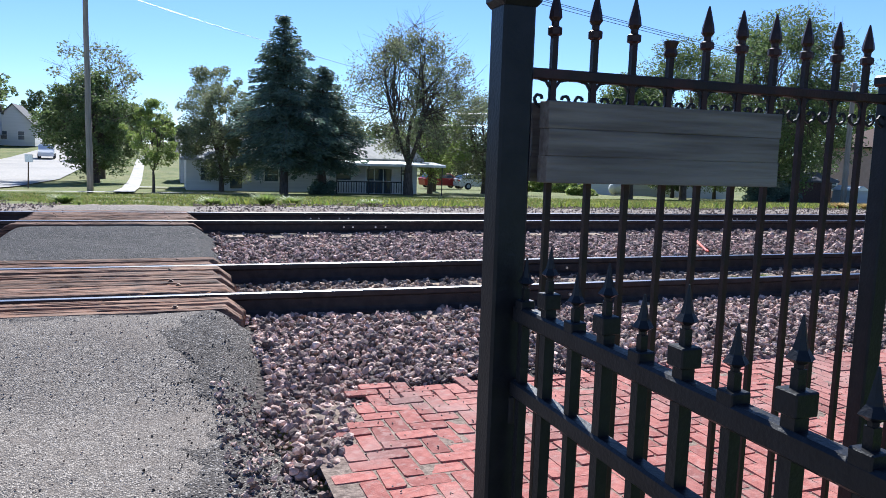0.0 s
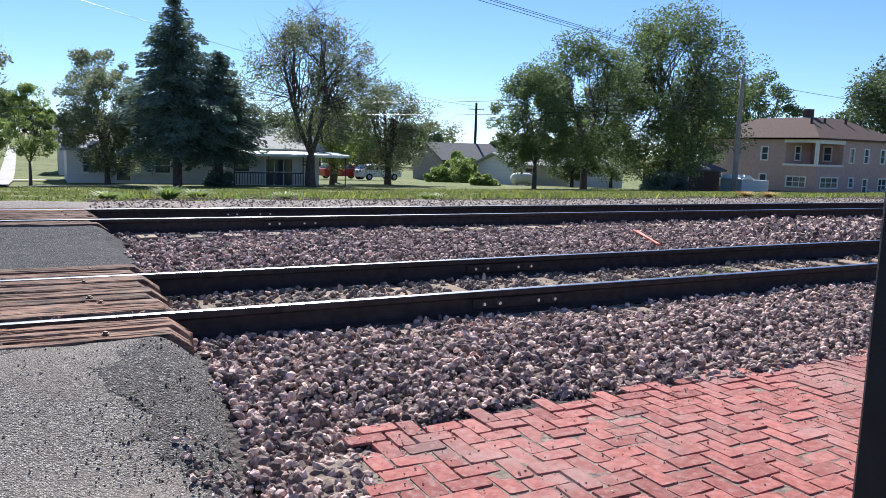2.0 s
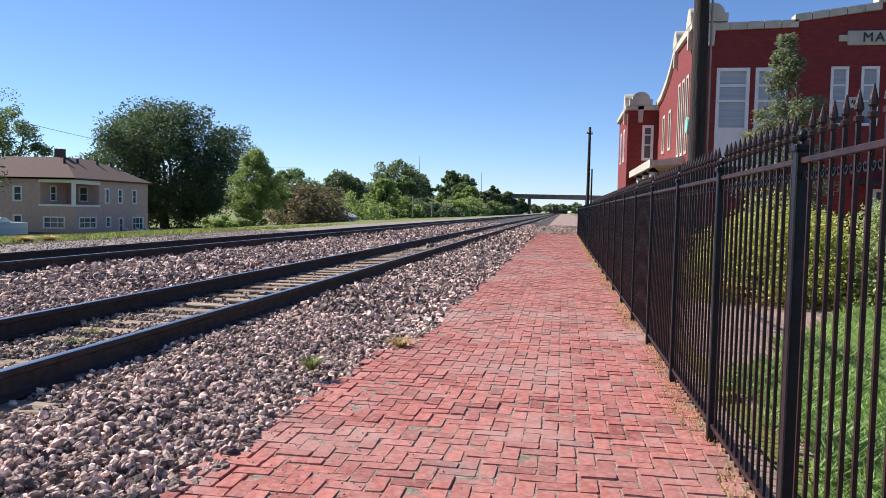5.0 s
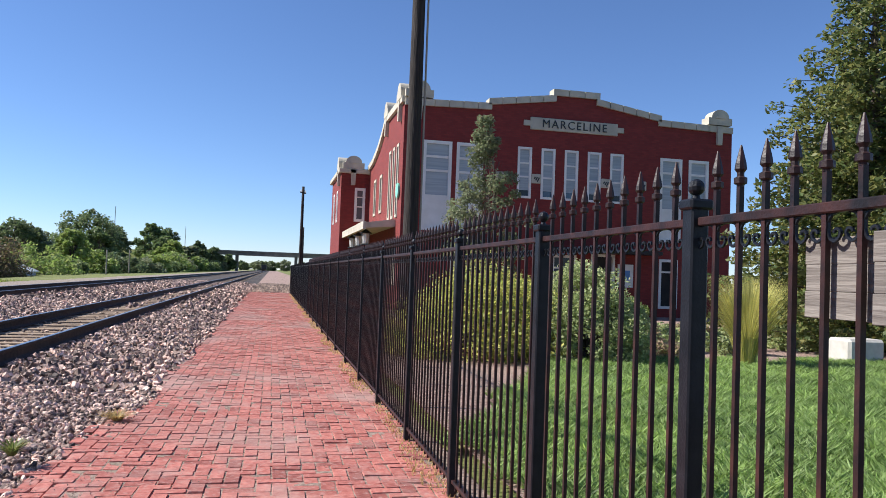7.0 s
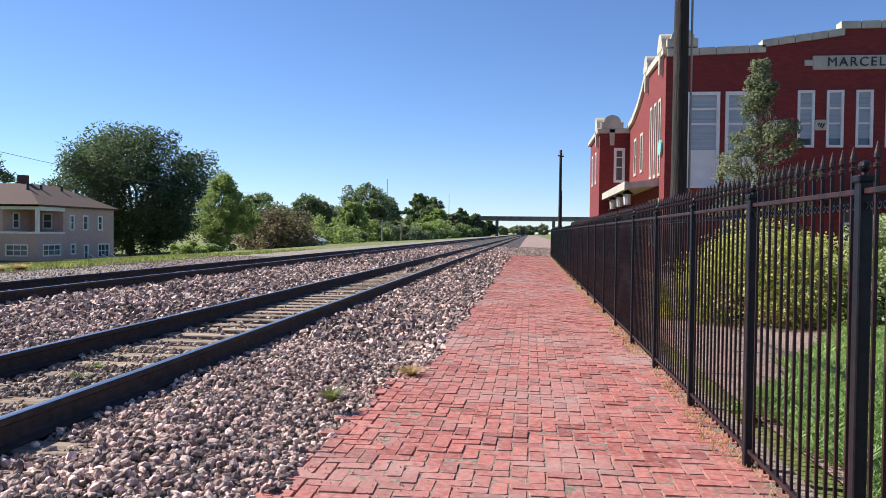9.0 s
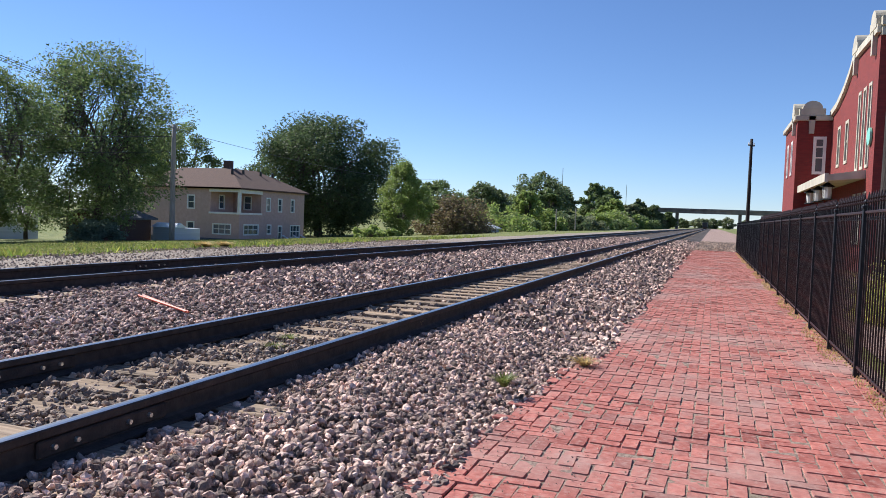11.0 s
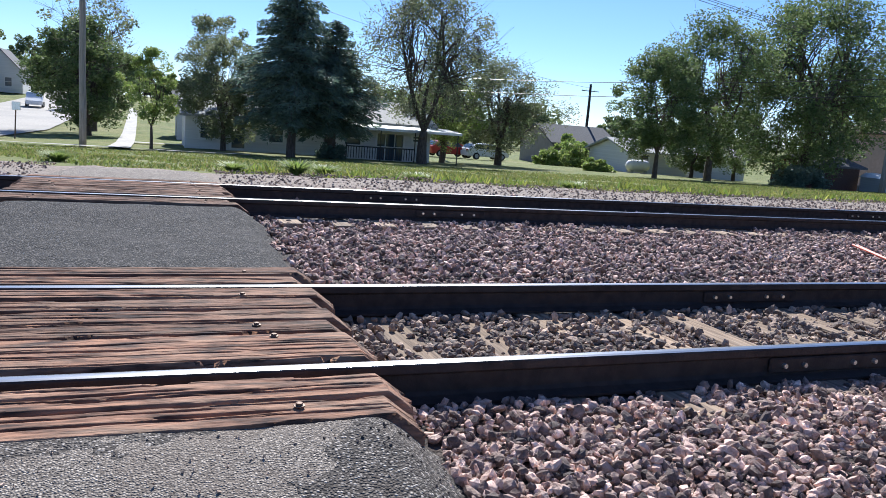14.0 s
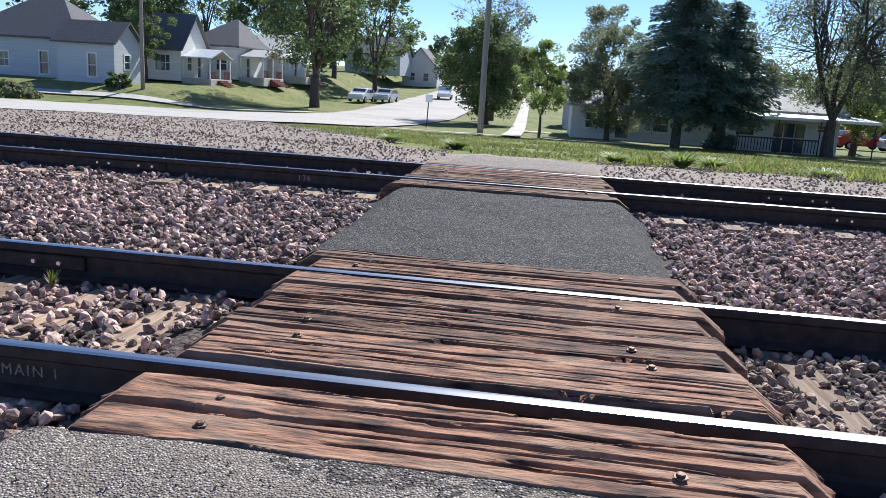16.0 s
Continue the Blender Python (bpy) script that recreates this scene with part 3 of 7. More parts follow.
def track(y, z, label, joints):
    t = thing("railway_track", 0, y, 0, label, "railway track")
    for k, ry in enumerate((0.0, 1.505)):
        v, f, n = rail_mesh(-60, 900, z)
        v[:, 1] += ry
        ob = arrays("rail", v, f, M["rail_side"], t, "rusty dark steel rail with a polished head")
        ob.data.materials.append(M["rail_top"])
        for i, p in enumerate(ob.data.polygons):
            if i % n in (7, 8, 9):
                p.material_index = 1
        for jx in joints[k]:
            bar = child("joint_bar", bar_me, ob, jx, ry - 0.012, z - 0.1, label="dark bolted joint bar")
            for dx in (-0.36, -0.22, 0.14, 0.30):
                child("lit_bolt_hole", lit_bolt_hole_me, bar, dx, -0.02, 0.0)
    rng = random.Random(int(y * 10) + 3)
    x = -14.0
    while x < 62:
        hidden = -1.45 < x < 1.0
        if not hidden:
            child("tie", tie_me, t, x + rng.uniform(-0.03, 0.03), 0.75, z - 0.183 - rng.uniform(0, 0.018), rng.uniform(-2, 2))
        x += 0.53
    bm = bmesh.new()
    while x < 260:
        box(bm, x - 0.11, x + 0.11, -0.55, 2.05, z - 0.35, z - 0.185)
        x += 0.53
    far = part("tie_row", bm, M["tie"], t, "weathered wooden ties far along the track")
    far["kind"] = "stuff"
    return t


track(0.0, 0.0, "near railway track of rusty steel rails on weathered wooden ties", ((3.55, -3.2), (4.35, -3.0)))
track(5.49, 0.06, "far railway track of rusty steel rails on weathered wooden ties", ((3.35, -4.6), (3.1, 12.0)))

def stencil(text, x, y, z, size, label):
    c = bpy.data.curves.new("stencil", "FONT")
    c.body, c.size, c.extrude, c.space_character = text, size, 0.001, 1.25
    t2 = bpy.data.objects.new("tmp", c)
    scene.collection.objects.link(t2)
    bpy.context.view_layer.update()
    me2 = bpy.data.meshes.new_from_object(t2.evaluated_get(bpy.context.evaluated_depsgraph_get()))
    me2.transform(pose(x, y, z, 90, 0, 0))
    bpy.data.objects.remove(t2)
    return tagged(link_mesh("stencil", me2, M["chalk"]), label, "stencil")


stencil("MAIN 1", -1.93, -0.0125, -0.125, 0.062, "faded pale stencilled letters on the rail web")
stencil("136", -2.62, 5.476, -0.065, 0.085, "faded pale stencilled number on the rail web")

# ---------- crossing planks ----------
nut_me = bpy.data.meshes.new("nut")
bm = bmesh.new()
lathe(bm, [(0.023, 0), (0.023, 0.004), (0.014, 0.005), (0.0135, 0.013), (0.007, 0.014)], seg=6)
bm.to_mesh(nut_me)
bm.free()
nut_me.materials.append(M["rust"])


def plank(x0, x1, y0, y1, z, parent, seed, taper=0.11):
    """A worn timber: split along the grain, with ragged, chamfered ends."""
    rng = random.Random(seed)
    nx, ny = 84, 46
    vs, fs = [], []
    offs = [0.03 * noise.noise(Vector((j * 0.12, seed, 2))) + rng.uniform(-0.004, 0.004) for j in range(ny + 1)]
    splits = [(rng.uniform(0.08, 0.92), rng.uniform(x0, x1), rng.uniform(0.2, 0.8), rng.uniform(0.018, 0.045), rng.uniform(0.022, 0.05)) for _ in range(9)]
    bites = [(rng.choice((0.0, 1.0)), rng.uniform(x0, x1), rng.uniform(0.06, 0.25), rng.uniform(0.06, 0.16)) for _ in range(5)]
    for i in range(nx + 1):
        for j in range(ny + 1):
            u, w = i / nx, j / ny
            x = x0 + (x1 - x0) * u + (offs[j] if i in (0, nx) else 0)
            y = y0 + (y1 - y0) * w
            g = 0.006 * noise.noise(Vector((x * 0.9, y * 9, seed))) + 0.0025 * noise.noise(Vector((x * 5.5, y * 50, seed + 5)))
            g -= 0.022 * max(0, noise.noise(Vector((x * 2.2, y * 16, seed + 20))) - 0.30)
            for wc, xc, half, deep, wide in splits:
                near = 1 - abs(x - xc) / half
                if near > 0:
                    line = abs(w - wc - 0.07 * noise.noise(Vector((x * 2.2, wc * 9, seed))))
                    g -= deep * max(0, 1 - line / wide) * min(1, near * 3)
            edge = min(w, 1 - w)
            g -= 0.05 * max(0, 1 - edge / (0.045 + 0.03 * noise.noise(Vector((x * 5, w > 0.5, seed + 3))))) ** 1.3
            for side, xc, half, reach in bites:
                near = 1 - abs(x - xc) / half
                if near > 0 and abs(w - side) < reach * near:
                    g -= 0.04 + 0.01 * noise.noise(Vector((x * 20, y * 40, seed)))
            end = min(u, 1 - u) * (x1 - x0)
            drop = max(0, 1 - end / taper)
            vs.append((x, y + 0.006 * noise.noise(Vector((x * 2, y, seed))), z + g - 0.10 * drop * (0.85 + 0.15 * noise.noise(Vector((y * 9, seed, 1))))))
    n = ny + 1
    for i in range(nx):
        for j in range(ny):
            fs.append((i * n + j, (i + 1) * n + j, (i + 1) * n + j + 1, i * n + j + 1))
    base = len(vs)
    rim = [i * n for i in range(nx + 1)] + [nx * n + j for j in range(1, n)] + [i * n + ny for i in range(nx - 1, -1, -1)] + [j for j in range(ny - 1, 0, -1)]
    for r in rim:
        vs.append((vs[r][0], vs[r][1], z - 0.19))
    m = len(rim)
    for i in range(m):
        fs.append((rim[(i + 1) % m], rim[i], base + i, base + (i + 1) % m))
    ob = arrays("plank", np.array(vs), np.array(fs), M["timber"], parent)
    for p in ob.data.polygons:
        p.use_smooth = p.index < nx * ny
    return ob


def crossing(name, y, z, rows, x0, x1, seed, label, nuts):
    t = thing(name, 0, y, 0, label, "crossing deck")
    rng = random.Random(seed)
    for i, (a, b) in enumerate(rows):
        p = plank(x0 + rng.uniform(-0.04, 0.04), x1 + rng.uniform(-0.05, 0.05), a, b, z - rng.uniform(0.0, 0.012), t, seed * 10 + i)
        for u in nuts:
            if rng.random() < 0.8:
                child("nut", nut_me, p, u + rng.uniform(-0.05, 0.05), (a + b) / 2 + rng.uniform(-0.05, 0.05), z - 0.008, rng.uniform(0, 60))
    return t


NEAR = [(-0.335, -0.105), (-0.56, -0.345)] + [(0.10 + 0.228 * i, 0.10 + 0.228 * i + 0.204) for i in range(6)][:6] + [(1.60, 1.81), (1.82, 2.05)]
crossing("plank_crossing", 0, 0.0, [r for r in NEAR if r[1] < 1.46 or r[0] > 1.55], -1.37, 0.99, 3, "weathered brown timber planks of the near track's foot crossing", (-0.95, 0.5))
crossing("plank_crossing", 5.49, 0.06, [(-0.56, -0.345), (-0.335, -0.105)] + [(0.10 + 0.228 * i, 0.10 + 0.228 * i + 0.204) for i in range(6)] + [(1.60, 1.81)], -1.55, 0.85, 8,
         "weathered brown timber planks of the far track's foot crossing", (-1.1, 0.45))


# ---------- loose ballast ----------
def stones(name, x0, x1, y0, y1, count, r0, r1, seed, height, material, label, keep=None, fine=True, lift=0.0):
    rng = np.random.default_rng(seed)
    x, y = rng.uniform(x0, x1, count), rng.uniform(y0, y1, count)
    if keep is not None:
        ok = keep(x, y)
        x, y = x[ok], y[ok]
    n = len(x)
    if fine:
        g = (1 + 5 ** 0.5) / 2
        base = np.array([(-1, g, 0), (1, g, 0), (-1, -g, 0), (1, -g, 0), (0, -1, g), (0, 1, g), (0, -1, -g), (0, 1, -g), (g, 0, -1), (g, 0, 1), (-g, 0, -1), (-g, 0, 1)]) / 1.9
        base = base / (np.abs(base) ** 5).sum(1)[:, None] ** 0.2
        tri = np.array([(0, 11, 5), (0, 5, 1), (0, 1, 7), (0, 7, 10), (0, 10, 11), (1, 5, 9), (5, 11, 4), (11, 10, 2), (10, 7, 6), (7, 1, 8), (3, 9, 4), (3, 4, 2), (3, 2, 6), (3, 6, 8), (3, 8, 9), (4, 9, 5), (2, 4, 11), (6, 2, 10), (8, 6, 7), (9, 8, 1)])
    else:
        base = np.array([(sx, sy, sz) for sx in (-0.75, 0.75) for sy in (-0.75, 0.75) for sz in (-0.75, 0.75)])
        tri = np.array([(0, 1, 3), (0, 3, 2), (4, 6, 7), (4, 7, 5), (0, 4, 5), (0, 5, 1), (2, 3, 7), (2, 7, 6), (0, 2, 6), (0, 6, 4), (1, 5, 7), (1, 7, 3)])
    k = len(base)
    size = rng.uniform(0, 1, n) ** 1.6 * (r1 - r0) + r0
    pts = base[None] * (1 + rng.uniform(-0.30, 0.12, (n, k, 1))) + rng.uniform(-0.12, 0.12, (n, k, 3))
    pts = pts * rng.uniform([0.85, 0.7, 0.45], [1.45, 1.05, 0.8], (n, 3))[:, None]
    q = rng.normal(size=(n, 4))
    q[:, 1:3] *= 0.5
    q /= np.linalg.norm(q, axis=1)[:, None]
    w, a, b, c = q.T
    R = np.stack([1 - 2 * (b * b + c * c), 2 * (a * b - c * w), 2 * (a * c + b * w), 2 * (a * b + c * w), 1 - 2 * (a * a + c * c), 2 * (b * c - a * w), 2 * (a * c - b * w), 2 * (b * c + a * w), 1 - 2 * (a * a + b * b)], 1).reshape(n, 3, 3)
    pts = np.einsum("nij,nkj->nki", R, pts) * size[:, None, None]
    z = height(x, y) + lift + rng.uniform(-0.15, 1.5, n) * size
    pts += np.stack([x, y, z], 1)[:, None]
    f = (tri[None] + (np.arange(n) * k)[:, None, None]).reshape(-1, 3)
    return tagged(arrays(name, pts.reshape(-1, 3), f, material), label, "ballast", "", "stuff")


def clear(x, y):
    """Where loose stones lie: off the rails, planks, asphalt and bricks, thinner over the ties."""
    ok = np.ones_like(x, dtype=bool)
    for ry in (0.0, 1.505, 5.49, 6.995):
        ok &= np.abs(y - ry) > 0.10
    ok &= ~((x > -1.5 + 0.12 * wavy(x, y, 2)) & (x < 1.0 + 0.07 * wavy(x, y, 3)) & (y > -0.62))
    edge = -1.72 + 0.10 * wavy(x, y, 0.9, 1.0) - 0.30 * smoothstep(5, 8, x) + 0.12 * smoothstep(1.2, 2.2, x) * (1 - smoothstep(2.2, 4, x))
    edge = np.where(x < 1.55, -2.75 + 0.9 * smoothstep(1.15, 1.55, x), edge)
    lo = np.where(x < 1.0 + 0.08 * wavy(x, y, 3.0), np.where(x < -1.5, -1.5, 5.0), edge)
    ok &= ~((x < 1.0) & (x > -1.9) & (y > 9.0))
    ok &= y > lo
    gap = ((np.abs(((x + 14.0) / 0.53 + 0.5) % 1.0 - 0.5) * 0.53) < 0.12) & (((y > -0.42) & (y < 1.93)) | ((y > 5.07) & (y < 7.42)))
    thin = 0.28 + 0.45 * (wavy(x, y, 1.5, 5.0) > -0.35) * (x < 6.5)
    ok &= ~(gap & (np.abs(np.sin(x * 917.3 + y * 431.7)) > thin))
    return ok


stones("ballast_stones", 0.8, 9.0, -2.8, 0.0, 47000, 0.011, 0.030, 1, bed, M["stone"], "loose grey-pink crushed stone beside the near rail", clear)
stones("ballast_stones", 0.9, 9.0, 0.0, 1.5, 10000, 0.012, 0.032, 2, lambda x, y: bed(x, y) - 0.004, M["stone_brown"], "brownish crushed stone between the near rails", clear)
stones("ballast_stones", 0.7, 10.0, 1.5, 5.45, 26000, 0.013, 0.033, 3, bed, M["stone"], "loose grey-pink crushed stone between the tracks", clear)
stones("ballast_stones", -8.0, -1.2, -1.8, 5.45, 24000, 0.013, 0.036, 4, bed, M["stone"], "loose pinkish crushed stone west of the crossing", clear)
stones("ballast_stones", 9.0, 24.0, -2.4, 0.0, 14000, 0.02, 0.05, 5, bed, M["stone"], "loose crushed stone along the brick platform", clear, False)
stones("ballast_stones", 9.0, 24.0, 0.0, 1.5, 6000, 0.018, 0.045, 6, lambda x, y: bed(x, y) - 0.01, M["stone_brown"], "crushed stone between weathered ties", clear, False)
stones("ballast_stones", 10.0, 26.0, 1.5, 5.45, 16000, 0.022, 0.055, 7, bed, M["stone"], "loose crushed stone between the tracks", clear, False)
stones("ballast_stones", -14.0, 32.0, 5.5, 10.9, 28000, 0.016, 0.040, 8, bed, M["stone"], "loose crushed stone round the far track", clear, False)
stones("ballast_stones", 24.0, 70.0, -2.3, 5.45, 15000, 0.03, 0.07, 9, bed, M["stone"], "crushed stone far along the tracks", clear, False)
stones("path_grit", -2.0, 1.0, -4.6, -0.60, 2500, 0.002, 0.006, 13, lambda x, y: ramp_height(x, y) + 0.001, M["stone_brown"], "loose grit and small stones on the asphalt path", None, False)
stones("verge_stones", -16.0, 34.0, 8.0, 11.7, 26000, 0.009, 0.024, 15, lambda x, y: land(x, y) + 0.02, M["stone_brown"], "fine crushed stone scattered beyond the far track", lambda x, y: (np.abs(x + 0.35) > 1.25) & (y < 11.2 + 0.6 * wavy(x, y, 1.3)), False)
stones("verge_stones", -40.0, -3.0, 11.0, 26.0, 14000, 0.010, 0.028, 16, lambda x, y: land(x, y) + 0.01, M["stone_brown"], "gravel scattered over bare ground", lambda x, y: (x < -2.5 - 0.58 * (y - 13)) & (x > -15.5 - 1.3 * (21.5 - y)), False)
stones("path_grit", -1.4, 1.08, -4.6, -0.57, 14000, 0.002, 0.0075, 17, lambda x, y: ramp_height(x, y) + 0.001, M["crumb"], "dark crumbled asphalt along the broken edge of the path",
       lambda x, y: np.abs(np.sin(x * 517.3 + y * 931.7)) < np.maximum(smoothstep(0.25, 1.0, x + 0.25 * wavy(x, y, 1.6)), 0.0), False)
stones("brick_grit", 1.3, 6.5, -4.2, -1.6, 6000, 0.0015, 0.006, 19, lambda x, y: -0.276 + 0 * x, M["stone_brown"], "fine grit and crumbs scattered over the bricks",
       lambda x, y: np.abs(np.sin(x * 517.3 + y * 931.7)) < smoothstep(-3.3, -1.7, y) + 0.25 * (wavy(x, y, 1.1) > 0.4), False)
stones("ballast_stones", 46.0, 74.0, -7.5, -2.0, 8000, 0.03, 0.07, 20, lambda x, y: -0.33 + 0 * x, M["stone_brown"], "loose gravel beyond the end of the bricks", None, False)
stones("path_grit", 0.7, 1.35, -4.2, -1.6, 1400, 0.006, 0.02, 12, lambda x, y: np.maximum(ramp_height(x, y), -0.33) + 0.004, M["stone"], "loose grit spilling along the asphalt edge", None, False)

# ---------- fence ----------
FY, FZ = -4.35, -0.275
spear = [(0.010, 1.50), (0.010, 1.505), (0.0175, 1.510), (0.0175, 1.528), (0.0095, 1.533), (0.0095, 1.545), (0.0165, 1.556), (0.0145, 1.575), (0.005, 1.622), (0.0022, 1.635)]


def picket_mesh(name, top, pointed=True):
    m2 = bpy.data.meshes.new(name)
    b2 = bmesh.new()
    box(b2, -0.0068, 0.0068, -0.0068, 0.0068, 0.06, top)
    if pointed:
        lathe(b2, [(r * 0.95, (z - 1.5) * 0.8 + top - 0.01) for r, z in spear], seg=8)
    else:
        lathe(b2, [(0.012, top - 0.02), (0.017, top - 0.012), (0.013, top), (0.017, top + 0.012), (0.017, top + 0.018)], seg=8)
    b2.to_mesh(m2)
    b2.free()
    m2.materials.append(M["iron_red"])
    return m2


pick_me = picket_mesh("picket", 1.65)
blunt_me = picket_mesh("picket", 1.64, False)
post_me = bpy.data.meshes.new("post")
bm = bmesh.new()
bevelled(bm, -0.027, 0.027, -0.027, 0.027, 0, 1.60, 0.005)
bevelled(bm, -0.036, 0.036, -0.036, 0.036, 1.595, 1.625, 0.006)
lathe(bm, [(0.014, 1.62), (0.010, 1.636)] + [(max(0.003, 0.024 * math.sin(a)), 1.66 - 0.024 * math.cos(a)) for a in (0.4, 0.8, 1.2, 1.6, 2.0, 2.4, 2.8, 3.1)], seg=12)
bm.to_mesh(post_me)
bm.free()
post_me.materials.append(M["iron"])


def scroll(bm, x, w, z):
    """A pair of wrought scrolls hanging between two pickets."""
    for s in (-1, 1):
        line = [(0.16, 0.0), (0.34, -0.006), (0.45, -0.028), (0.45, -0.055), (0.37, -0.078), (0.24, -0.086), (0.12, -0.076), (0.07, -0.060), (0.13, -0.048), (0.24, -0.050), (0.26, -0.060)]
        pts = [Vector((x + s * u * w, 0, z + v * 0.74)) for u, v in line]
        for p, q in zip(pts, pts[1:]):
            tube(bm, p, q, 0.0042, seg=4, caps=False)


fence = thing("iron_fence", 0, FY, FZ, "black wrought-iron fence with spear points, scrolls and a painted-in reddish reflection", "fence")


def fence_panel(x0, x1):
    w = x1 - x0
    child("post", post_me, fence, x1, 0, 0)
    for z, h in ((0.10, 0.012), (1.56, 0.012)):
        bm = bmesh.new()
        bevelled(bm, x0 + 0.03, x1 - 0.03, -0.013, 0.013, z - h, z + h, 0.003)
        part("rail", bm, M["iron_red"], fence)
    n = max(3, round(w / 0.108))
    for i in range(1, n):
        child("picket", blunt_me if i == 4 and x0 < 1.5 else pick_me, fence, x0 + w * i / n, 0, 0)
    bm = bmesh.new()
    for i in range(n):
        scroll(bm, x0 + w * (i + 0.5) / n, w / n, 1.55)
    part("scrollwork", bm, M["iron"], fence, "row of paired wrought scrolls")


POSTS = [1.205, 2.34, 3.57, 5.06, 6.66, 8.40, 10.13, 11.95]
while POSTS[-1] < 46:
    POSTS.append(POSTS[-1] + 1.82)
for a, b in zip(POSTS[:14], POSTS[1:15]):
    fence_panel(a, b)
bm = bmesh.new()
bevelled(bm, -0.038, 0.038, -0.038, 0.038, 0, 1.70, 0.006)
bevelled(bm, -0.05, 0.05, -0.05, 0.05, 1.695, 1.735, 0.012)
bmesh.ops.translate(bm, verts=bm.verts, vec=(POSTS[0], 0, 0))
part("post", bm, M["iron"], fence, "thick square iron gate post")
bm = bmesh.new()
for a, b in zip(POSTS[14:], POSTS[15:]):
    box(bm, b - 0.03, b + 0.03, -0.03, 0.03, 0, 1.66)
    for z in (0.10, 1.56):
        box(bm, a + 0.03, b - 0.03, -0.012, 0.012, z - 0.012, z + 0.012)
    for i in range(1, 17):
        x = a + (b - a) * i / 17
        box(bm, x - 0.009, x + 0.009, -0.009, 0.009, 0.06, 1.66)
row = part("far_fence", bm, M["iron"], fence, "black iron pickets running on along the platform")
row["kind"] = "stuff"

def gate_picket(top, r):
    """A stout square picket with a square collar and a spear on a thin neck."""
    m2 = bpy.data.meshes.new("picket")
    b2 = bmesh.new()
    box(b2, -r, r, -r, r, 0.06, top)
    bevelled(b2, -r - 0.007, r + 0.007, -r - 0.007, r + 0.007, top - 0.028, top + 0.004, 0.002)
    box(b2, -0.0065, 0.0065, -0.0065, 0.0065, top, top + 0.03)
    lathe(b2, [(0.006, top + 0.025), (0.007, top + 0.036), (0.018, top + 0.043), (0.010, top + 0.055), (0.0065, top + 0.07), (0.0015, top + 0.098)], seg=6)
    b2.to_mesh(m2)
    b2.free()
    m2.materials.append(M["iron"])
    return m2


# open gate leaf, swung back square to the fence
gate = thing("gate", 1.225, FY - 0.05, FZ, "black iron gate leaf with spear points standing open", "gate", -90)
for z in (0.86, 1.03, 0.12):
    bm = bmesh.new()
    bevelled(bm, 0.0, 1.15, -0.017, 0.017, z - 0.019, z + 0.019, 0.005)
    part("rail", bm, M["iron"], gate)
gp_low, gp_high = gate_picket(1.06, 0.0095), gate_picket(1.095, 0.0115)
for i in range(11):
    child("picket", gp_high if i % 2 else gp_low, gate, 0.03 + 0.109 * i, 0, 0)
for z in (0.25, 0.8):
    bm = bmesh.new()
    tube(bm, (-0.02, 0, z - 0.03), (-0.02, 0, z + 0.03), 0.014)
    part("hinge", bm, M["iron"], gate)

# weathered board on the fence
bd = thing("wooden_board", 1.60, FY, FZ + 1.32, "blank weathered grey wooden board fixed across the iron fence", "board")
for y0, y1, ex in ((-0.064, -0.018, 0.31), (0.018, 0.058, 0.03)):
    for k in range(3):
        bm = bmesh.new()
        bevelled(bm, -0.33 + 0.002 * (k % 2), ex - 0.003 * (k % 2), y0, y1, 0.0595 * k, 0.0595 * k + 0.0592, 0.0015)
        bmesh.ops.subdivide_edges(bm, edges=bm.edges[:], cuts=2)
        for v in bm.verts:
            v.co.z += 0.0006 * noise.noise(v.co * 8 + Vector((k, 0, 0)))
        part("board", bm, M["old_wood"], bd)

# ---------- trees and shrubs ----------
def leaves(rng, centres, radii, per, size, flat=0.6):
    """Leaf quads scattered through clumps."""
    n = len(centres) * per
    c = np.repeat(centres, per, 0)
    r = np.repeat(radii, per)
    d = rng.normal(size=(n, 3))
    d /= np.linalg.norm(d, axis=1)[:, None]
    p = c + d * (r * rng.uniform(0.25, 1.0, n) ** 0.6)[:, None] * np.array([1, 1, 0.8])
    a = rng.normal(size=(n, 3))
    a[:, 2] *= flat
    a /= np.linalg.norm(a, axis=1)[:, None]
    b = np.cross(a, rng.normal(size=(n, 3)))
    b /= np.linalg.norm(b, axis=1)[:, None] + 1e-9
    s = (size * rng.uniform(0.6, 1.3, n))[:, None]
    v = np.stack([p - a * s, p + b * s * 0.5, p + a * s, p - b * s * 0.5], 1).reshape(-1, 3)
    return v, np.arange(n * 4).reshape(n, 4)


def limb(bm, p, q, r0, r1, rng, seg=5, bend=0.12):
    p, q = Vector(p), Vector(q)
    k = 4
    off = Vector((rng.uniform(-1, 1), rng.uniform(-1, 1), rng.uniform(0, 0.8))) * (q - p).length * bend
    last = p
    for i in range(1, k + 1):
        u = i / k
        cur = p.lerp(q, u) + off * math.sin(math.pi * u)
        tube(bm, last, cur, r0 + (r1 - r0) * (i - 1) / k, r0 + (r1 - r0) * u, seg, caps=i == k)
        last = cur


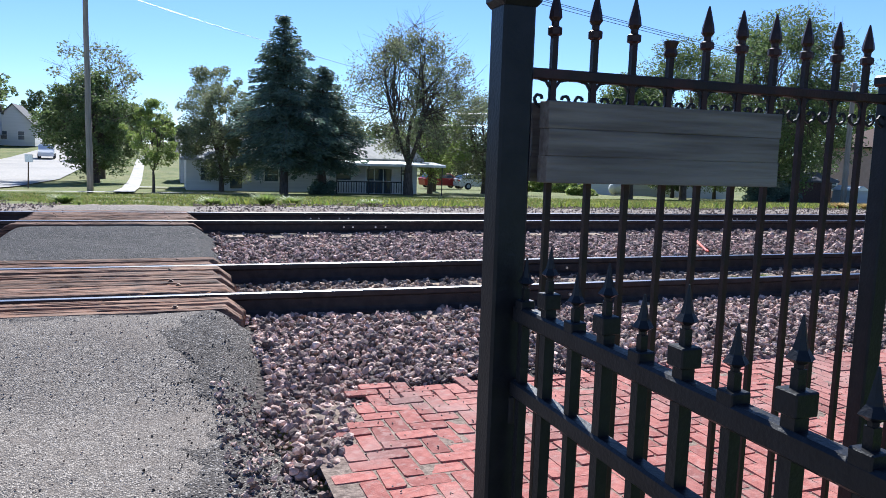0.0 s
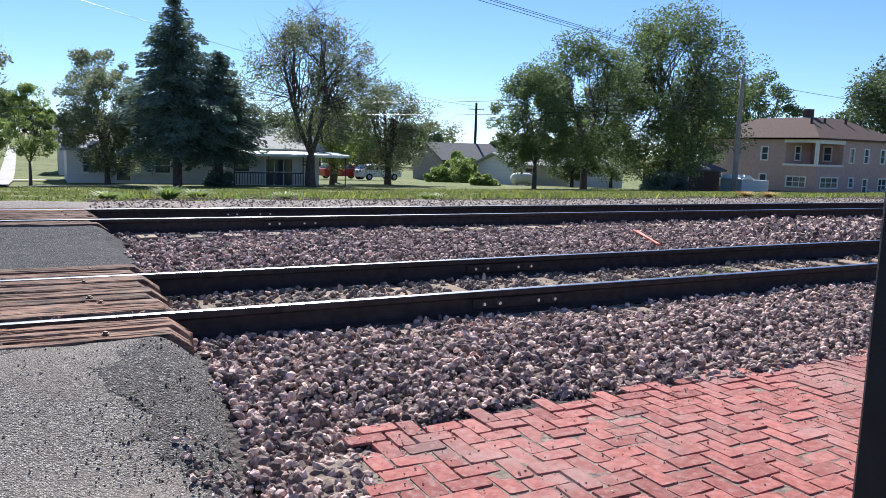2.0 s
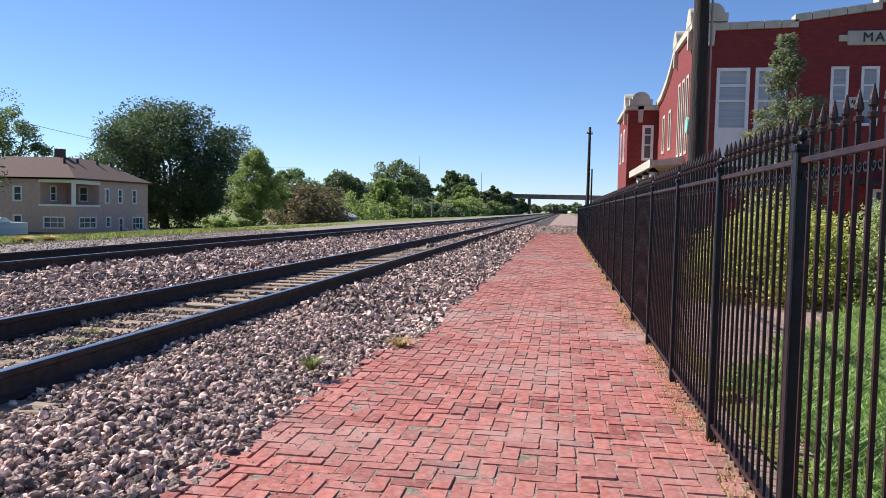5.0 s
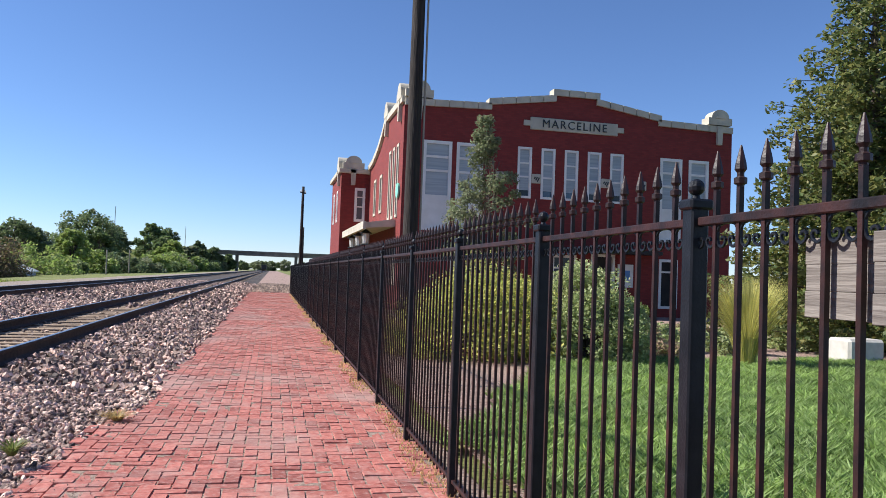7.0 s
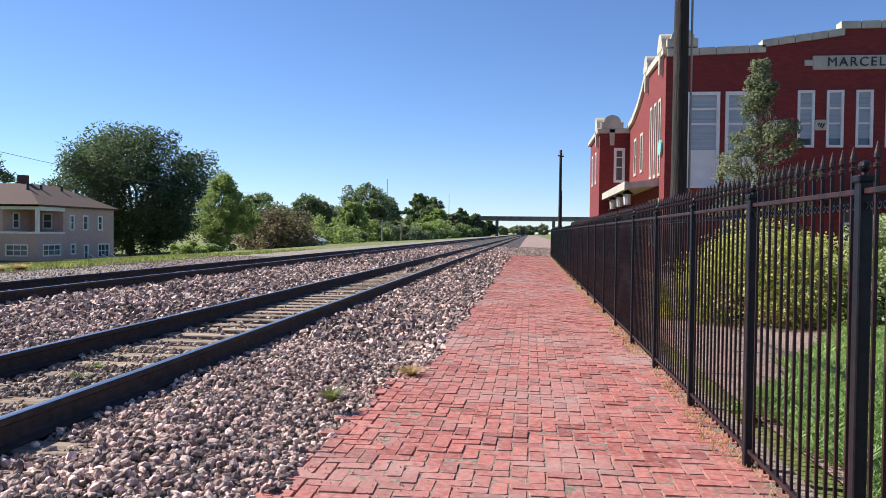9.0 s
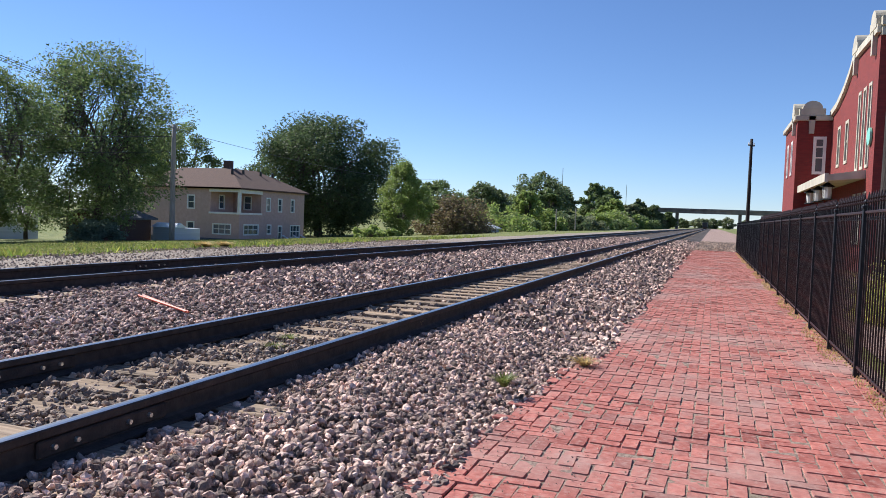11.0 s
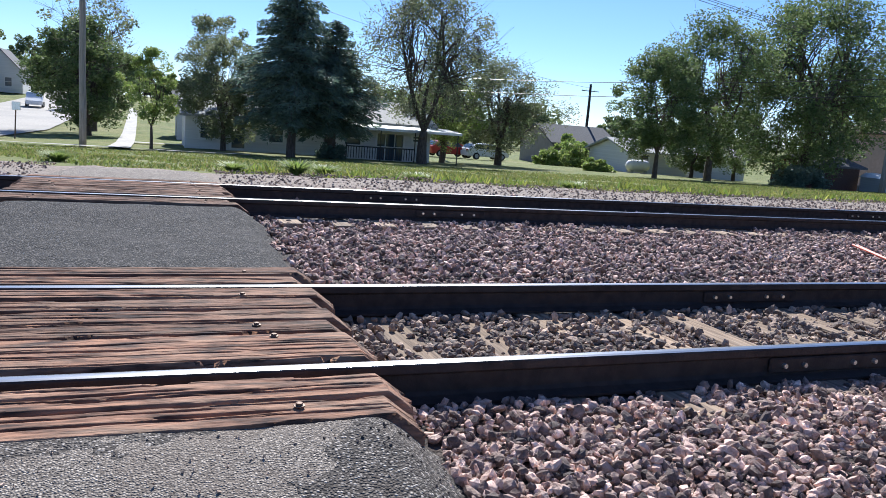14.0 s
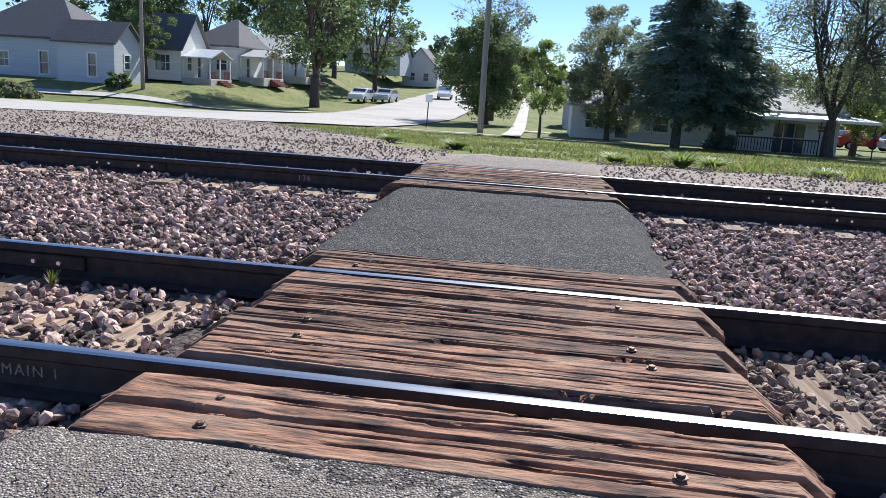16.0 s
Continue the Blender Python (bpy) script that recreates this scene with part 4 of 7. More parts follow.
def tree(x, y, top, radius, label, material, seed, low=0.25, clumps=70, per=110, leaf=0.13, z=None, trunk=0.18, spread_top=0.75, bare=0.0, twigs=0, name="tree", lean=0.0):
    """A broadleaf tree: tapered trunk, limbs out to clumps of leaves in an uneven crown with gaps."""
    rng, r2 = np.random.default_rng(seed), random.Random(seed)
    z = float(land(x, y)) - 0.05 if z is None else z
    h = top - z
    e = thing(name, x, y, z, label, "tree")
    if abs(x) < 90 and abs(y) < 62:
        per, leaf = int(per * 2.1), leaf * 0.66
    c0 = h * (low + 1) / 2
    hz = h * (1 - low) / 2
    cs, rs = [], []
    while len(cs) < clumps:
        d = rng.normal(size=3)
        d /= np.linalg.norm(d)
        rr = rng.uniform(0.45, 1.0) ** 0.5
        wob = 0.80 + 0.32 * math.sin(3 * math.atan2(d[1], d[0]) + seed) * math.cos(2.3 * d[2] + seed * 1.7)
        taper = 1.0 - (1 - spread_top) * max(0, d[2])
        cs.append((d[0] * radius * rr * wob * taper + lean * h * 0.1, d[1] * radius * rr * wob * taper, c0 + d[2] * hz * rr * (0.9 + 0.1 * wob)))
        rs.append(radius * rng.uniform(0.10, 0.25))
    cs, rs = np.array(cs), np.array(rs)
    keep = rng.uniform(size=len(cs)) >= bare
    bm = bmesh.new()
    fork = Vector((lean * h * 0.03, 0, h * max(0.18, low * 0.9)))
    limb(bm, (0, 0, -0.1), fork, trunk * 1.25, trunk * 0.85, r2, 8, 0.03)
    tops = []
    for i in range(5):
        a = i * 2 * math.pi / 5 + r2.random()
        q = Vector((math.cos(a) * radius * 0.35, math.sin(a) * radius * 0.35, h * (0.55 + 0.25 * r2.random())))
        limb(bm, fork, q, trunk * 0.5, trunk * 0.2, r2, 6)
        tops.append((fork, q))
    for i, c in enumerate(cs):
        c = Vector(c)
        base, q = min(tops, key=lambda t: (t[1] - c).length)
        st = base.lerp(q, r2.uniform(0.45, 1.0))
        limb(bm, st, c, trunk * 0.14, trunk * 0.03, r2, 4)
        for _ in range(twigs if not keep[i] else twigs // 3):
            d = Vector((r2.gauss(0, 1), r2.gauss(0, 1), abs(r2.gauss(0.3, 1)))).normalized() * float(rs[i]) * 1.6
            tube(bm, c - d * 0.2, c + d, trunk * 0.05, trunk * 0.015, 3, caps=False)
    part("trunk", bm, M["bark"], e, "grey-brown trunk and limbs", smooth=True)
    v, f = leaves(rng, cs[keep], rs[keep], per, leaf)
    arrays("crown", v, f, material, e, "crown of small leaves")
    return e


def conifer(x, y, top, radius, label, material, seed, z=None, tiers=26, per=15, leaf=0.12, gap=0.05, flop=0.25, full=0.85):
    rng, r2 = np.random.default_rng(seed), random.Random(seed)
    z = float(land(x, y)) - 0.05 if z is None else z
    h = top - z
    e = thing("conifer_tree", x, y, z, label, "tree")
    bm = bmesh.new()
    tube(bm, (0, 0, -0.1), (0, 0, h * 0.97), 0.02 * h + 0.08, 0.02, 8)
    cs, rs = [], []
    for i in range(tiers):
        u = gap + (1 - gap) * i / tiers
        R = radius * (1 - u) ** full * r2.uniform(0.8, 1.12) + 0.12
        k = max(5, int(13 * (1 - u)) + 4)
        for j in range(k):
            a = j * 2 * math.pi / k + r2.uniform(-0.3, 0.3)
            rr = R * r2.uniform(0.75, 1.15)
            tip = Vector((math.cos(a) * rr, math.sin(a) * rr, h * u - flop * rr + r2.uniform(-0.1, 0.1)))
            tube(bm, (0, 0, h * u), tip, 0.03, 0.008, 3, caps=False)
            steps = max(2, int(rr / 0.45))
            for s in range(1, steps + 1):
                w = s / steps
                cs.append(tuple(Vector((0, 0, h * u)).lerp(tip, w) + Vector((0, 0, -0.12 * w))))
                rs.append(0.16 + 0.16 * radius / 3 * (1 - 0.5 * w))
    part("trunk", bm, M["bark"], e, "dark trunk and branches")
    v, f = leaves(rng, np.array(cs), np.array(rs), per, leaf, 0.5)
    arrays("crown", v, f, material, e, "dense sprays of scale leaves")
    return e


def shrub(x, y, top, radius, label, material, seed, z=None, clumps=40, per=120, leaf=0.09, name="shrub", ry=None, stems=True, thick=0.22):
    rng, r2 = np.random.default_rng(seed), random.Random(seed)
    z = float(land(x, y)) - 0.05 if z is None else z
    h = top - z
    e = thing(name, x, y, z, label, "shrub")
    d = rng.normal(size=(clumps, 3))
    d /= np.linalg.norm(d, axis=1)[:, None]
    d[:, 2] = np.abs(d[:, 2]) * 0.9 - 0.05
    rr = rng.uniform(0.55, 0.95, clumps)[:, None]
    cs = d * rr * np.array([radius, ry or radius, h * 0.92])
    rs = np.full(clumps, thick * min(radius, h)) * rng.uniform(0.7, 1.3, clumps)
    cs[:, 2] = np.maximum(cs[:, 2], 0.1)
    bm = bmesh.new()
    for c in cs[::2]:
        limb(bm, (r2.uniform(-0.1, 0.1), r2.uniform(-0.1, 0.1), 0), c, 0.02 + 0.006 * radius, 0.006, r2, 4)
    part("branchwork", bm, M["bark"], e)
    v, f = leaves(rng, cs, rs, per, leaf)
    arrays("foliage", v, f, material, e)
    return e


def spruce(x, y, top, radius, label, seed, bare=0.16, wide=0.34):
    """A spruce: whorls of drooping boughs, each a flat spray of needled twigs, over a bare lower trunk."""
    rng, r2 = np.random.default_rng(seed), random.Random(seed)
    z = float(land(x, y)) - 0.05
    h = top - z
    e = thing("conifer_tree", x, y, z, label, "tree")
    bm = bmesh.new()
    tube(bm, (0, 0, -0.1), (0, 0, h * 0.98), 0.26, 0.02, 8)
    pos, way = [], []
    whorls = int(h / 0.34)
    for i in range(whorls):
        u = bare + (1 - bare) * (i + 0.5) / whorls
        full = min(1.0, 0.72 + 0.28 * (u - bare) / max(0.01, wide - bare)) if u < wide else ((1 - u) / (1 - wide)) ** 0.85
        k = r2.randint(8, 11) if u < 0.8 else r2.randint(5, 7)
        for j in range(k):
            a = j * 2 * math.pi / k + r2.uniform(-0.35, 0.35)
            length = radius * full * r2.uniform(0.55, 1.15) * (1 + 0.12 * math.sin(2 * a + seed)) + 0.12
            out = Vector((math.cos(a), math.sin(a), 0))
            root = Vector((0, 0, h * min(0.97, u + r2.uniform(-0.03, 0.03))))
            sag = -0.30 * length * (1 - u) + 0.35 * length * max(0, u - 0.75) * 3
            tip = root + out * length + Vector((0, 0, sag))
            mid = root.lerp(tip, 0.55) + Vector((0, 0, 0.05 * length))
            tube(bm, root, mid, 0.035, 0.02, 3, caps=False), tube(bm, mid, tip, 0.02, 0.006, 3, caps=False)
            steps = max(3, int(length / 0.12))
            for q in range(1, steps + 1):
                w = q / steps
                p = root.lerp(mid, w / 0.55) if w < 0.55 else mid.lerp(tip, (w - 0.55) / 0.45)
                side = Vector((-out.y, out.x, 0))
                reach = 0.42 * length * min(1, 1.4 * (1 - w) + 0.12) * min(1, w * 2.5)
                for _ in range(9):
                    t = r2.uniform(-1, 1)
                    pos.append(tuple(p + side * t * reach + Vector((0, 0, -0.22 * abs(t) * reach + r2.uniform(-0.30, 0.04)))))
                    way.append(tuple((out * 0.7 + side * t * 0.9 + Vector((r2.uniform(-0.3, 0.3), r2.uniform(-0.3, 0.3), r2.uniform(-0.75, 0.1)))).normalized()))
    part("trunk", bm, M["bark"], e, "dark trunk and drooping branches")
    p, d = np.array(pos), np.array(way)
    b = np.cross(d, rng.normal(size=p.shape))
    b /= np.linalg.norm(b, axis=1)[:, None] + 1e-9
    ln = rng.uniform(0.08, 0.17, (len(p), 1))
    v = np.stack([p - d * ln, p + b * 0.036, p + d * ln, p - b * 0.036], 1).reshape(-1, 3)
    arrays("crown", v, np.arange(len(v)).reshape(-1, 4), M["needle"], e, "layered sprays of dark blue-green needles")
    return e


spruce(6.6, 38.0, 8.8, 3.7, "tall dark spruce tree with drooping branches before a white house", 11, 0.20, 0.36)
spruce(9.0, 39.0, 6.2, 3.3, "dark spruce tree, shorter, beside the tallest spruce", 12, 0.24, 0.48)
shrub(9.0, 38.9, -0.3, 1.1, "dark clipped shrub under the porch awning", M["needle"], 14, clumps=40, per=120, leaf=0.07)
tree(14.4, 39.0, 9.0, 5.0, "tall half-bare tree with thin grey-green leaves", M["leaf_grey"], 21, 0.2, 160, 70, 0.12, trunk=0.28, bare=0.15, twigs=10)
tree(20.5, 52.0, 9.4, 3.0, "thin tree with mostly bare branches", M["leaf_grey"], 22, 0.4, 45, 40, 0.12, trunk=0.2, bare=0.4, twigs=9)
tree(17.5, 44.0, 4.2, 3.3, "low tree with fresh green leaves beside parked cars", M["leaf_bright"], 23, 0.2, 70, 80, 0.12, trunk=0.18)
tree(22.5, 46.0, 5.6, 4.4, "wide spreading tree with thinning leaves", M["leaf_grey"], 24, 0.12, 150, 80, 0.12, trunk=0.25, bare=0.08, twigs=8)
tree(38.5, 45.0, 3.4, 2.8, "low dark tree before a white garage", M["leaf_dark"], 42, 0.05, 80, 90, 0.13, trunk=0.14)
tree(43.5, 46.0, 4.0, 3.0, "low leafy tree before the outbuilding", M["leaf"], 43, 0.05, 80, 90, 0.13, trunk=0.14)
tree(3.4, 42.0, 5.0, 3.1, "grey-green tree with fine drooping leaves", M["leaf_grey"], 25, 0.1, 130, 100, 0.11, trunk=0.14)
tree(3.4, 46.0, 6.8, 2.7, "grey-green tree rising behind", M["leaf_grey"], 26, 0.35, 50, 80, 0.12, trunk=0.16, twigs=4)
tree(-0.4, 38.0, 3.9, 1.65, "young tree with bright green leaves on the lawn", M["leaf_bright"], 27, 0.24, 60, 75, 0.10, trunk=0.07)
tree(-4.9, 56.0, 6.6, 4.0, "dark street tree with thin bare top branches", M["leaf"], 28, 0.06, 150, 110, 0.16, trunk=0.35, bare=0.1, twigs=6)
tree(-5.0, 64.0, 10.0, 4.2, "half-bare tree crown behind the street tree", M["leaf_grey"], 29, 0.45, 60, 40, 0.14, trunk=0.24, bare=0.4, twigs=9)
tree(-21.5, 66.0, 13.0, 5.8, "large green street tree before the houses", M["leaf"], 30, 0.22, 120, 90, 0.17, trunk=0.42, twigs=3)
tree(40.8, 36.5, 11.6, 6.6, "very large leafy tree beside a tan house", M["leaf"], 31, 0.06, 210, 100, 0.16, trunk=0.35, twigs=4)
tree(33.4, 37.0, 9.3, 5.0, "tall tree with two trunks on the lawn", M["leaf"], 32, 0.14, 140, 90, 0.14, trunk=0.22, twigs=3)
tree(28.7, 36.2, 6.8, 3.7, "smaller leafy tree on the lawn", M["leaf"], 33, 0.14, 150, 90, 0.13, trunk=0.14, twigs=2)
tree(46.5, 40.0, 8.0, 3.5, "green tree half hiding the tan house", M["leaf"], 34, 0.15, 80, 90, 0.15, trunk=0.2)
shrub(39.2, 35.0, 0.5, 1.9, "dark rounded evergreen shrub under the large tree", M["needle"], 35, clumps=50, per=120, leaf=0.1)
tree(88.5, 46.0, 13.6, 11.5, "huge dark green tree behind the tan house", M["leaf_deep"], 36, 0.0, 300, 110, 0.28, trunk=0.5, spread_top=0.85)
tree(76.0, 58.0, 11.5, 5.5, "light green tree behind the tan house", M["leaf"], 37, 0.2, 80, 80, 0.25, trunk=0.3)
tree(66.0, 56.0, 8.8, 4.5, "yellow-green tree behind the brown roof", M["leaf_bright"], 38, 0.2, 60, 80, 0.22, trunk=0.25)
tree(81.0, 31.0, 7.2, 3.9, "tall bright green bush beside the railway", M["leaf_bright"], 39, 0.0, 130, 130, 0.17, trunk=0.12, spread_top=0.4, name="bush")
shrub(103.0, 32.0, 5.4, 6.5, "wide reddish-brown bush beside the railway", M["leaf_red"], 40, clumps=130, per=100, leaf=0.2)
shrub(70.0, 29.0, 0.2, 3.0, "low green weeds by the track", M["leaf_bright"], 41, clumps=50, per=70, leaf=0.16)
rr = random.Random(5)
for i in range(15):
    px = 120 + i * 15 + rr.uniform(-5, 5)
    py = 30 - 0.045 * (px - 112) + rr.uniform(-2, 3)
    shrub(px, py, 3.4 + 0.014 * (px - 112) + rr.uniform(-1.3, 1.6), rr.uniform(4.0, 7.5), "green thicket along the railway", M[("leaf_bright", "leaf", "leaf_bright", "leaf_dark", "leaf_grey")[i % 5]], 50 + i, clumps=70, per=70, leaf=0.26 + i * 0.015)
for px, py, top, r, key, sd in ((160, 45, 9.4, 5.5, "leaf_dark", 80), (172, 46, 8.6, 5.0, "leaf_grey", 81), (233, 48, 16.4, 11.0, "leaf_dark", 82), (250, 45, 12.5, 7.0, "leaf_dark", 83), (205, 40, 10.0, 5.5, "leaf", 84),
                               (147, 32, 6.9, 3.6, "leaf_bright", 85), (318, 44, 17.5, 7.5, "leaf", 86), (333, 40, 16.5, 7.5, "leaf_dark", 87), (300, 36, 12.0, 7.0, "leaf", 88), (318, 26, 11.0, 5.0, "leaf_dark", 89),
                               (328, 21, 9.5, 4.5, "leaf_dark", 90), (338, 15, 6.8, 3.4, "leaf", 91), (270, 30, 9.5, 5.5, "leaf_bright", 92), (290, 26, 8.6, 4.5, "leaf_grey", 93), (128, 44, 7.6, 6.0, "leaf", 94)):
    tree(px, py, top, r, "broad green tree standing in the thicket along the railway" if r > 5.2 else "small green tree in the thicket along the railway", M[key], sd, 0.04, 110, 75, 0.0016 * px + 0.06, trunk=0.35)
for i in range(12):
    px = 120 + i * 30 + rr.uniform(-8, 8)
    tree(px, 75 + rr.uniform(-6, 16), 5.0 + 0.026 * (px - 105) + rr.uniform(-2, 2.0), 9.5 + rr.uniform(-2, 3), "dark green tree in the far row behind the railway", M["leaf_dark"] if i % 2 else M["leaf"], 96 + i, 0.08, 80, 60, 0.42, trunk=0.4)
for i, (px, py, top, r) in enumerate(((-40, 134, 14.0, 5.5), (-30, 143, 12.5, 5.5), (-22, 150, 10.5, 4.5), (-19, 165, 9.0, 4.0), (-35, 112, 8.0, 2.4), (-7.5, 98, 6.4, 3.4), (-6.0, 125, 8.0, 4.0))):
    tree(px, py, top, r, "green yard tree beside the distant houses", M["leaf_dark"] if i % 3 else M["leaf"], 170 + i, 0.08, 80, 70, 0.24, trunk=0.25)
for i in range(13):
    tree(640 + rr.uniform(-40, 90), -70 + i * 13 + rr.uniform(-4, 4), 7.5 + rr.uniform(-2, 2.5), 9 + rr.uniform(-2, 3), "far tree on the horizon beyond the bridge", M["leaf_dark"] if i % 2 else M["leaf_grey"], 190 + i, 0.03, 50, 50, 0.8, trunk=0.4)
for i in range(8):
    tree(-66 + i * 6.0 + rr.uniform(-2, 2), 94 + rr.uniform(-8, 10), 14 + rr.uniform(-2, 4), 6.5 + rr.uniform(-1, 1.5), "green tree behind the houses", M["leaf"] if i % 2 else M["leaf_dark"], 110 + i, 0.1, 70, 60, 0.3, trunk=0.3)
for i in range(14):
    tree(-38 + i * 7 + rr.uniform(-2, 2), 175 + rr.uniform(-20, 30), 8.5 + rr.uniform(-2, 2), 5 + rr.uniform(-1, 2), "distant green street tree on the rise", M["leaf_dark"] if i % 2 else M["leaf"], 130 + i, 0.08, 60, 50, 0.4, trunk=0.3)
for i in range(14):
    tree(18 + i * 7 + rr.uniform(-3, 3), 110 + rr.uniform(-10, 40), 4.0 + rr.uniform(-1.5, 2.5), 6.5 + rr.uniform(-1, 2), "distant green tree beyond the lawns", M["leaf"] if i % 2 else M["leaf_dark"], 150 + i, 0.05, 50, 50, 0.4, trunk=0.3)

# station garden
conifer(15.5, -17.0, 9.5, 3.6, "large yellow-green juniper tree in the station garden", M["juniper_tree"], 61, z=-0.3, tiers=34, per=46, leaf=0.075, gap=0.02, flop=-0.1)
conifer(20.5, -21.0, 8.5, 3.2, "green juniper tree behind", M["juniper_tree"], 62, z=-0.3, tiers=26, per=34, leaf=0.09, gap=0.02, flop=-0.1)
tree(20.0, -8.7, 5.6, 1.25, "slender young tree with sparse grey-green leaves before the depot", M["leaf_grey"], 63, 0.04, 120, 60, 0.075, z=-0.3, trunk=0.05, twigs=8, spread_top=0.3)
shrub(13.6, -6.9, 1.8, 1.75, "rounded yellow-green clipped bush behind the fence", M["leaf_yellow"], 64, z=-0.3, clumps=170, per=260, leaf=0.036, thick=0.26)
shrub(12.6, -8.6, 2.0, 1.05, "leafy green bush with pale tips behind the fence", M["leaf_pale"], 65, z=-0.3, clumps=120, per=240, leaf=0.034, thick=0.27)
shrub(23.5, -14.8, 0.95, 0.8, "small round clipped green shrub", M["leaf_bright"], 66, z=-0.3, clumps=60, per=120, leaf=0.04)
for i, (sx, sy) in enumerate(((14.6, -11.0), (15.8, -10.4), (14.4, -12.6), (17.5, -13.5), (15.5, -14.9), (13.6, -10.2), (16.6, -12.0))):
    shrub(sx, sy, 0.35 + 0.1 * (i % 3), 0.7, "low mixed garden plants with seed heads", M["bed_plant"] if i % 2 else M["leaf_pale"], 67 + i, z=-0.3, clumps=40, per=90, leaf=0.045, name="garden_plant")
tree(62.0, -12.0, 5.0, 4.0, "green tree beyond the depot", M["leaf"], 75, 0.1, 60, 60, 0.25, z=-0.4, trunk=0.2)


def tuft(x, y, z, h, r, count, label, material, seed, name="ornamental_grass", width=0.008):
    rng = np.random.default_rng(seed)
    a = rng.uniform(0, 2 * np.pi, count)
    lean = rng.uniform(0.05, 1.0, count) ** 0.8 * r
    hh = h * rng.uniform(0.55, 1.0, count)
    b0 = np.stack([np.cos(a) * r * 0.15, np.sin(a) * r * 0.15, np.zeros(count)], 1) * rng.uniform(0, 1, (count, 1))
    d = np.stack([np.cos(a), np.sin(a), np.zeros(count)], 1)
    s = np.stack([-np.sin(a), np.cos(a), np.zeros(count)], 1) * width
    rows = []
    for u, w in ((0, 1.0), (0.5, 0.9), (1.0, 0.15)):
        p = b0 + d * (lean * u ** 1.7)[:, None] + np.array([0, 0, 1]) * (hh * (u - 0.18 * u * u))[:, None]
        rows += [p - s * w, p + s * w]
    v = np.stack(rows, 1).reshape(-1, 3)
    k = np.arange(count)[:, None] * 6
    f = np.concatenate([k + np.array([0, 1, 3, 2]), k + np.array([2, 3, 5, 4])])
    ob = arrays(name, v, f, material)
    ob.location = (x, y, z)
    return tagged(ob, label, "grass" if "grass" in name else "weed")


tuft(11.9, -11.2, -0.3, 1.95, 0.7, 3200, "tall clump of yellow-striped ornamental grass", M["striped_grass"], 1, width=0.005)
tuft(7.56, -1.92, -0.27, 0.10, 0.22, 300, "small dry grass tuft between bricks and ballast", M["straw"], 2, "grass_tuft", 0.003)
for i, (wx, wy, wh) in enumerate(((6.35, 0.72, 0.10), (6.9, 0.9, 0.08), (6.0, -1.55, 0.13), (-2.6, 1.25, 0.16), (8.2, 0.1, 0.22))):
    tuft(wx, wy, -0.2, wh, 0.14 if i != 3 else 0.05, 160 if i != 3 else 30, "green weed growing through the ballast", M["blade"] if i != 4 else M["straw"], 10 + i, "weed", 0.006)


for i, (wx, wy, wh) in enumerate(((2.6, 12.2, 0.42), (3.3, 12.9, 0.30), (-1.9, 14.0, 0.30), (-3.6, 15.2, 0.26), (1.4, 12.6, 0.28), (5.2, 12.4, 0.24), (8.8, 12.0, 0.26), (20.5, 12.3, 0.35), (22.0, 12.6, 0.30))):
    tuft(wx, wy, float(land(wx, wy)) - 0.06, wh, 0.45, 420, "leafy green weed clump at the edge of the lawn", M["leaf_bright"] if i < 7 else M["straw"], 30 + i, "weed", 0.014)


# low ground cover, lawn edge and dry grass along the bricks
def carpet(name, x0, x1, y0, y1, count, h, material, label, seed, keep=None, z=-0.3, width=0.006, lean=0.5, base=None):
    rng = np.random.default_rng(seed)
    x, y = rng.uniform(x0, x1, count), rng.uniform(y0, y1, count)
    if keep is not None:
        ok = keep(x, y)
        x, y = x[ok], y[ok]
    n = len(x)
    g = (np.full(n, z) if base is None else base(x, y)) + (0.05 * (1 + wavy(x, y, 1.4, seed)) + 0.045 * wavy(x, y, 4.2, seed) + 0.02 * wavy(x, y, 9.0, seed)) * (lean > 0.7)
    a = rng.uniform(0, 2 * np.pi, n)
    hh = h * rng.uniform(0.5, 1.2, n)
    p = np.stack([x, y, g], 1)
    s = np.stack([np.cos(a), np.sin(a), np.zeros(n)], 1) * width * rng.uniform(0.7, 1.4, (n, 1))
    b = rng.uniform(0, 2 * np.pi, n)
    d = np.stack([np.cos(b) * lean, np.sin(b) * lean, np.ones(n)], 1) * hh[:, None]
    v = np.stack([p - s, p + s, p + d * 0.6 + s * 0.9, p + d - s * 0.2], 1).reshape(-1, 3)
    return tagged(arrays(name, v, np.arange(n * 4).reshape(n, 4), material), label, "grass", "", "stuff")


carpet("ground_cover", 1.6, 12.6, -14.5, -4.6, 250000, 0.095, M["juniper"], "dense bright green juniper ground cover behind the fence", 1,
       lambda x, y: y < -4.75 - 0.50 * np.maximum(0, x - 6.4) + 0.25 * wavy(x, y, 1.2), width=0.0085, lean=1.2)
sheet("lawn", np.arange(1.5, 12.7, 0.3), np.arange(-14.6, -4.6, 0.3), lambda x, y: -0.26 - 0.1 * smoothstep(-5.4, -5.0, y + 0.50 * np.maximum(0, x - 6.4)), M["grass"], "green ground under the juniper", "ground")
sheet("garden_bed", np.arange(1.3, 29, 0.4), np.arange(-24, -4.4, 0.4), lambda x, y: -0.285 + 0.012 * wavy(x, y, 1.7), M["mulch"], "reddish-brown mulch bed of the station garden", "mulch")
